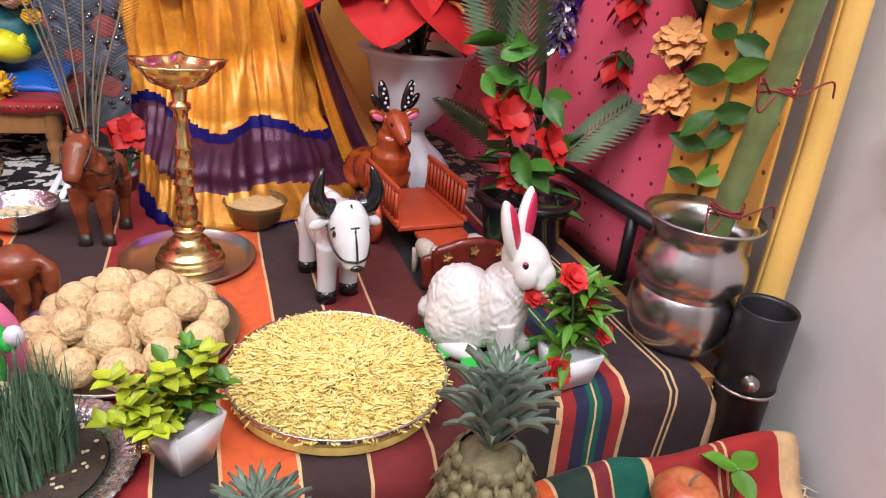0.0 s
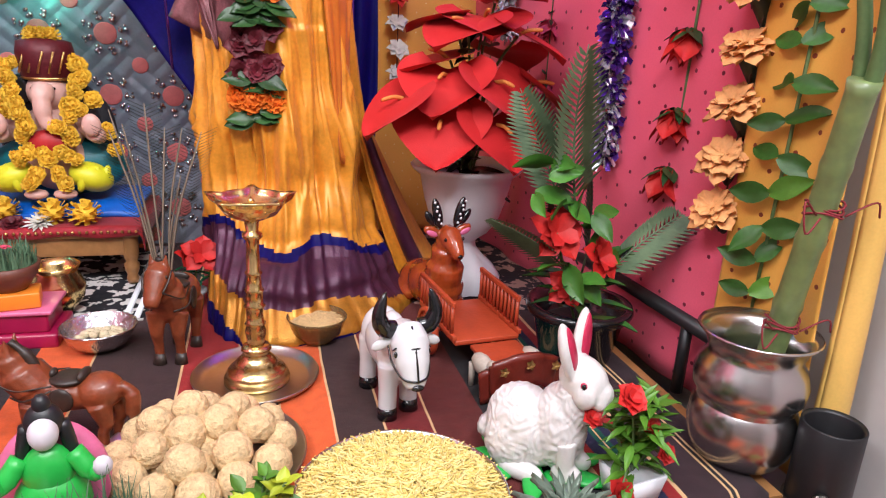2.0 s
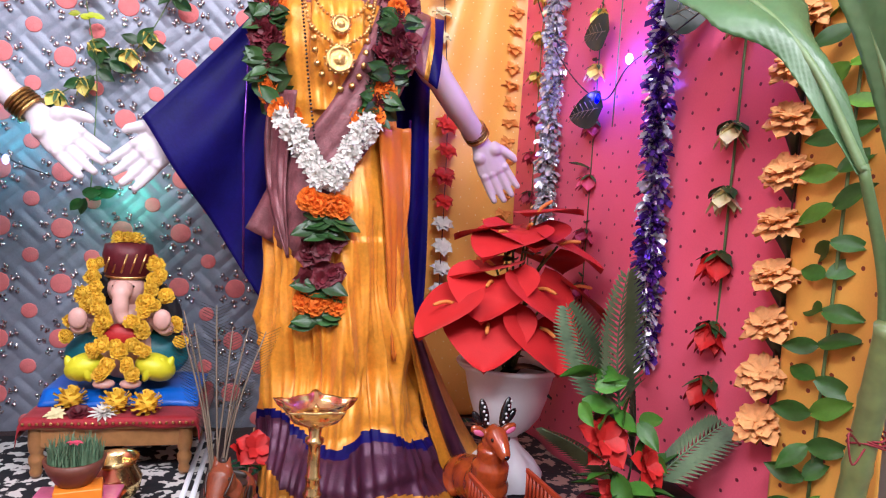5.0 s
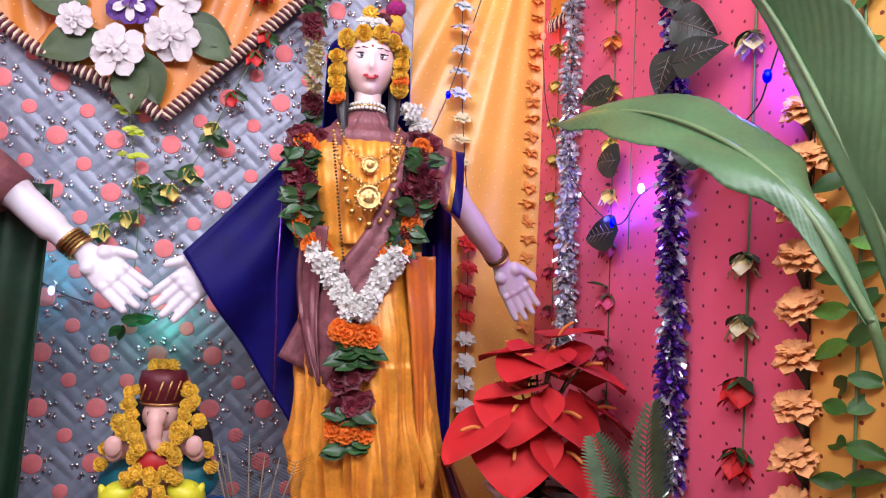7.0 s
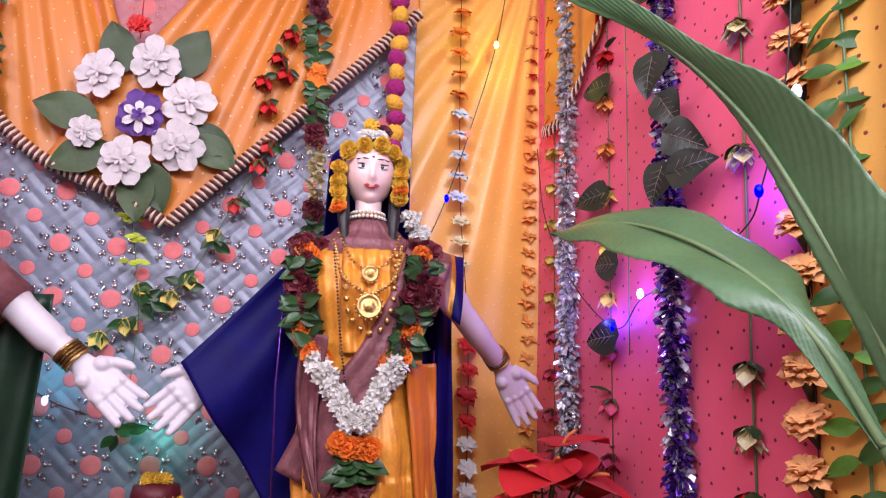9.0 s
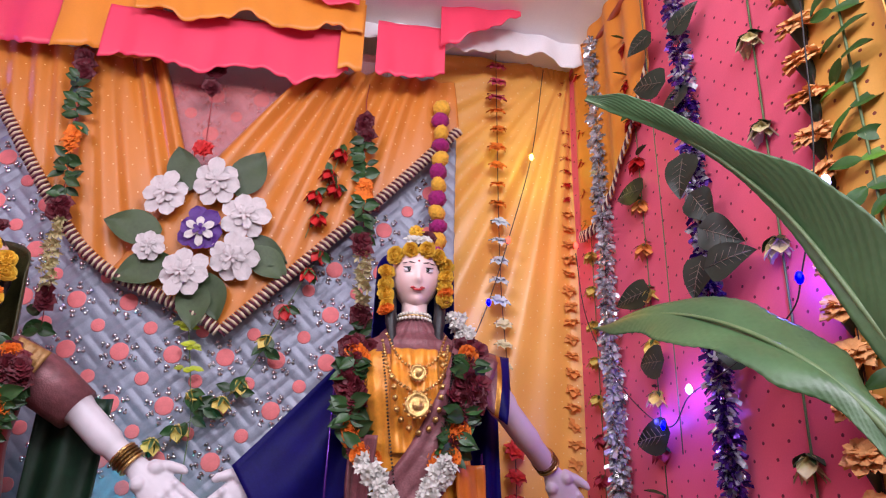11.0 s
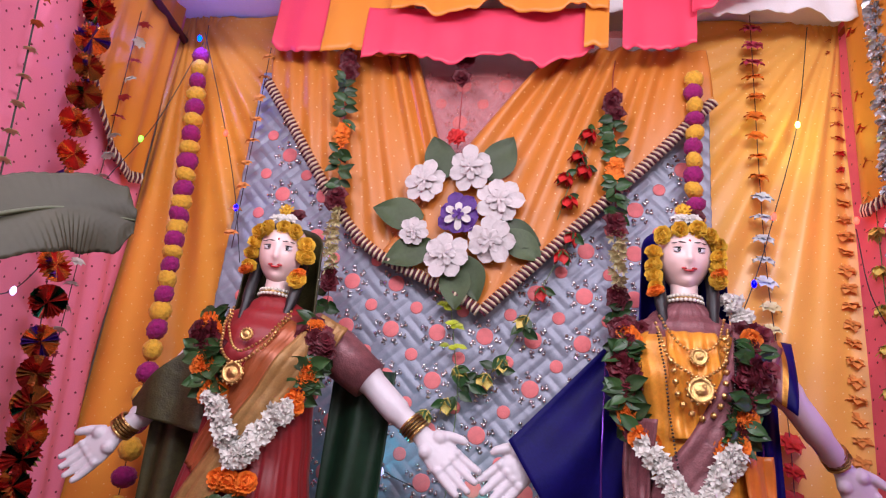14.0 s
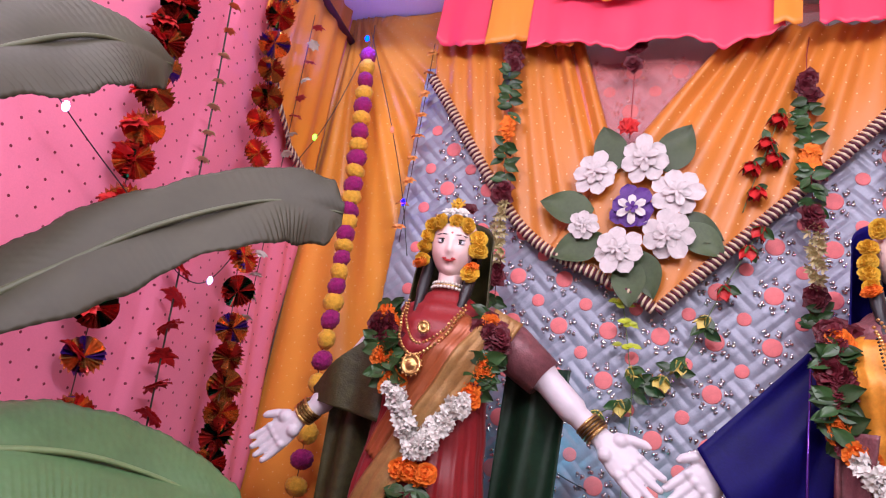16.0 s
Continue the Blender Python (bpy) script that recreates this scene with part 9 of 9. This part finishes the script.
# ---- broad banana leaves ----
def banana_leaf(t, mid, width, normal, material, droop=0.15, lo=-1.0, hi=1.0, outline=((0, 0.1), (0.08, 0.55), (0.25, 0.92), (0.5, 1.0), (0.8, 0.75), (1, 0.25))):
    """A blade along mid from its tip; outline gives its width along the way, lo and hi how far each half is open."""
    path = smooth_path(mid, 14)
    n = Vector(normal).normalized()

    def open_at(v):
        for (a, p), (b, q) in zip(outline, outline[1:]):
            if v <= b:
                k = (v - a) / (b - a)
                return p + (q - p) * k * k * (3 - 2 * k)
        return outline[-1][1]

    def at(u, v):
        k = v * (len(path) - 1)
        i = min(int(k), len(path) - 2)
        p = path[i].lerp(path[i + 1], k - i)
        d = (path[i + 1] - path[i]).normalized()
        s = d.cross(n).normalized()
        m_ = s.cross(d)
        w = width * 0.5 * open_at(v) * (1 + 0.04 * math.sin(23 * v) + 0.025 * math.sin(51 * v))
        q = lo + (hi - lo) * u
        return p + s * w * q + m_ * (2 * w * (0.12 * abs(q) - droop * q * q) + 0.0009 * math.sin(230 * v + 40 * abs(q)) * min(1, 4 * abs(q)) + 0.006 * math.sin(11 * v + 2 * q))
    ob = part("leaf", sheet(at, 22, 260), material, t)
    thicken(ob, 0.0012)
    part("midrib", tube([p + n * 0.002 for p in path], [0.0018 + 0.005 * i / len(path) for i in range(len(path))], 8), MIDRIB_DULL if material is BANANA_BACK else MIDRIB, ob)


def plant_stem(t, pts, r0, r1):
    path = smooth_path(pts, 8)
    part("stem", tube(path, [r0 + (r1 - r0) * i / (len(path) - 1) for i in range(len(path))], 12), STEM, t)


right_plant = thing("banana_plant", pose(0, 0, 0), "banana leaf stalks with broad green blades tied to the cane", "banana plant")
banana_leaf(right_plant, [(0.39, 1.335, 1.155), (0.445, 1.15, 1.145), (0.49, 0.985, 1.09), (0.535, 0.845, 1.0), (0.57, 0.76, 0.9), (0.61, 0.7, 0.76)], 0.165, (-0.35, -0.75, 0.6), BANANA, outline=((0, 0.06), (0.12, 0.6), (0.35, 1.0), (0.6, 0.85), (0.78, 0.3), (1, 0.12)))
banana_leaf(right_plant, [(0.262, 0.99, 1.535), (0.42, 0.93, 1.44), (0.525, 0.834, 1.265), (0.58, 0.75, 1.06), (0.61, 0.675, 0.87), (0.635, 0.66, 0.7)], 0.225, (-0.75, -0.3, -0.5), BANANA, 0.1, -1.0, 0.2, ((0, 0.08), (0.08, 0.3), (0.26, 0.34), (0.5, 0.9), (0.8, 0.95), (1, 0.3)))
plant_stem(right_plant, [(0.672, 0.7, 0.48), (0.66, 0.672, 0.6), (0.634, 0.66, 0.71)], 0.011, 0.008)
plant_stem(right_plant, [(0.672, 0.702, 0.48), (0.655, 0.695, 0.62), (0.608, 0.7, 0.77)], 0.01, 0.007)
left_plant = thing("banana_plant", pose(0, 0, 0), "young banana plant with dull and bright green leaves beside the platform", "banana plant")
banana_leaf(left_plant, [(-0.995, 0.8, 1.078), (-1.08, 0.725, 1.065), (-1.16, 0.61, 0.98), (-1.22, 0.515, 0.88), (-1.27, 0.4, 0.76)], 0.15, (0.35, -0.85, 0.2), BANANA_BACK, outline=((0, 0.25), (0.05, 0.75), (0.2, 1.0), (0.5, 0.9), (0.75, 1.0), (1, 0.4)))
banana_leaf(left_plant, [(-1.06, 0.83, 0.595), (-1.13, 0.73, 0.64), (-1.19, 0.6, 0.665), (-1.24, 0.46, 0.65), (-1.3, 0.3, 0.6)], 0.17, (0.35, -0.7, 0.6), BANANA)
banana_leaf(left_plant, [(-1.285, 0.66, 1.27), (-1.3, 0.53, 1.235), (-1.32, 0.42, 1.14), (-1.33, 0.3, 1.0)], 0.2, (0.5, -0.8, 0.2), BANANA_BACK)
plant_stem(left_plant, [(-1.36, 0.2, -0.45), (-1.355, 0.21, 0.2), (-1.34, 0.25, 0.62), (-1.33, 0.3, 1.0)], 0.045, 0.012)
plant_stem(left_plant, [(-1.355, 0.21, 0.3), (-1.33, 0.28, 0.55), (-1.27, 0.4, 0.76)], 0.015, 0.009)
plant_stem(left_plant, [(-1.355, 0.21, 0.25), (-1.34, 0.24, 0.45), (-1.3, 0.3, 0.6)], 0.015, 0.009)

# ---- strings of small coloured lamps ----
def fairy(label, pts, lamps):
    g = thing("fairy_lights", pose(0, 0, 0), label, "fairy lights")
    bm = bmesh.new()
    tube(smooth_path(pts, 10), 0.0017, 5, bm)
    part("wire", bm, WIRE, g)
    for at_, colour, strength in lamps:
        b = part("lamp", lathe([(0, -0.009), (0.0035, -0.007), (0.0055, -0.002), (0.0055, 0.002), (0.0035, 0.007), (0, 0.009)], 12), glowing("lamp_glow", colour, strength * 0.4), g)
        b.matrix_basis = Matrix.Translation(at_) @ Matrix.Scale(1.5, 4)


BLUE_L, RED_L, GREEN_L, WHITE_L, TEAL_L = (0.0, 0.0, 1.0), (1.0, 0.06, 0.03), (0.2, 1.0, 0.05), (0.6, 0.55, 1.0), (0.02, 0.9, 0.6)
fairy("dark wire with small coloured lamps on the pink wall", [(0.69, 0.88, 1.75), (0.67, 0.9, 1.4), (0.66, 0.97, 1.2), (0.655, 1.03, 1.12), (0.65, 1.25, 1.06), (0.65, 1.42, 1.03), (0.65, 1.55, 0.97), (0.62, 1.75, 1.1), (0.6, 1.95, 1.35), (0.59, 2.0, 1.6)], [((0.655, 0.975, 1.185), BLUE_L, 25), ((0.66, 0.87, 1.335), WHITE_L, 25), ((0.65, 1.42, 1.045), WHITE_L, 18), ((0.65, 1.57, 0.975), BLUE_L, 12), ((0.585, 1.98, 1.62), RED_L, 22)])
fairy("dark wire with small coloured lamps on the yellow curtain", [(0.5, 2.02, 2.36), (0.44, 2.0, 1.97), (0.35, 2.0, 1.63), (0.28, 2.0, 1.4), (0.2, 1.99, 1.2)], [((0.436, 1.99, 1.955), (0.8, 1.0, 0.2), 22), ((0.348, 1.99, 1.625), RED_L, 22), ((0.279, 1.99, 1.398), BLUE_L, 20)])
fairy("dark wire with small coloured lamps on the orange curtain", [(-1.7, 1.93, 2.25), (-1.56, 1.95, 1.9), (-1.45, 1.95, 1.6), (-1.38, 1.95, 1.35)], [((-1.69, 1.89, 2.195), (0.0, 0.03, 1.0), 60), ((-1.53, 1.94, 1.83), RED_L, 18), ((-1.425, 1.93, 1.54), BLUE_L, 22)])
fairy("dark wire with small lamps looped over the pink wall", [(-1.69, 1.92, 2.2), (-1.78, 1.9, 1.85), (-1.8, 1.75, 1.55), (-1.8, 1.55, 1.15), (-1.8, 1.4, 1.08), (-1.79, 1.2, 1.18), (-1.78, 0.86, 1.33), (-1.78, 0.6, 1.5)], [((-1.79, 1.85, 1.75), GREEN_L, 14), ((-1.79, 1.5, 1.1), WHITE_L, 14), ((-1.77, 0.87, 1.32), WHITE_L, 22)])
fairy("dark wire with a teal lamp behind the statue's arm", [(-0.95, 1.93, 0.95), (-0.9, 1.92, 0.82), (-0.8, 1.93, 0.74), (-0.7, 1.94, 0.7)], [((-0.9, 1.9, 0.815), TEAL_L, 22), ((-0.8, 1.92, 0.735), WHITE_L, 8)])
glow_lamp((0.69, 1.02, 1.205), 2.4, (0.12, 0.08, 1.0))
glow_lamp((0.64, 1.6, 0.99), 1.4, (0.1, 0.08, 1.0))
glow_lamp((0.27, 1.95, 1.4), 0.25, (0.1, 0.08, 1.0))
glow_lamp((-1.42, 1.89, 1.54), 0.15, (0.1, 0.08, 1.0))
glow_lamp((0.62, 1.45, 1.03), 2.2, (0.2, 0.12, 1.0))
glow_lamp((-1.66, 1.84, 2.18), 3.0, (0.15, 0.2, 1.0))
glow_lamp((-0.84, 1.84, 0.79), 1.1, (0.05, 0.75, 0.9))
glow_lamp((0.54, 1.93, 1.62), 0.3, (1.0, 0.15, 0.1))
glow_lamp((0.436, 1.94, 1.955), 0.8, (0.75, 1.0, 0.1))
glow_lamp((-1.53, 1.91, 1.83), 0.2, (1.0, 0.12, 0.05))
glow_lamp((-0.52, 1.9, 0.64), 0.6, (0.1, 1.0, 0.6))
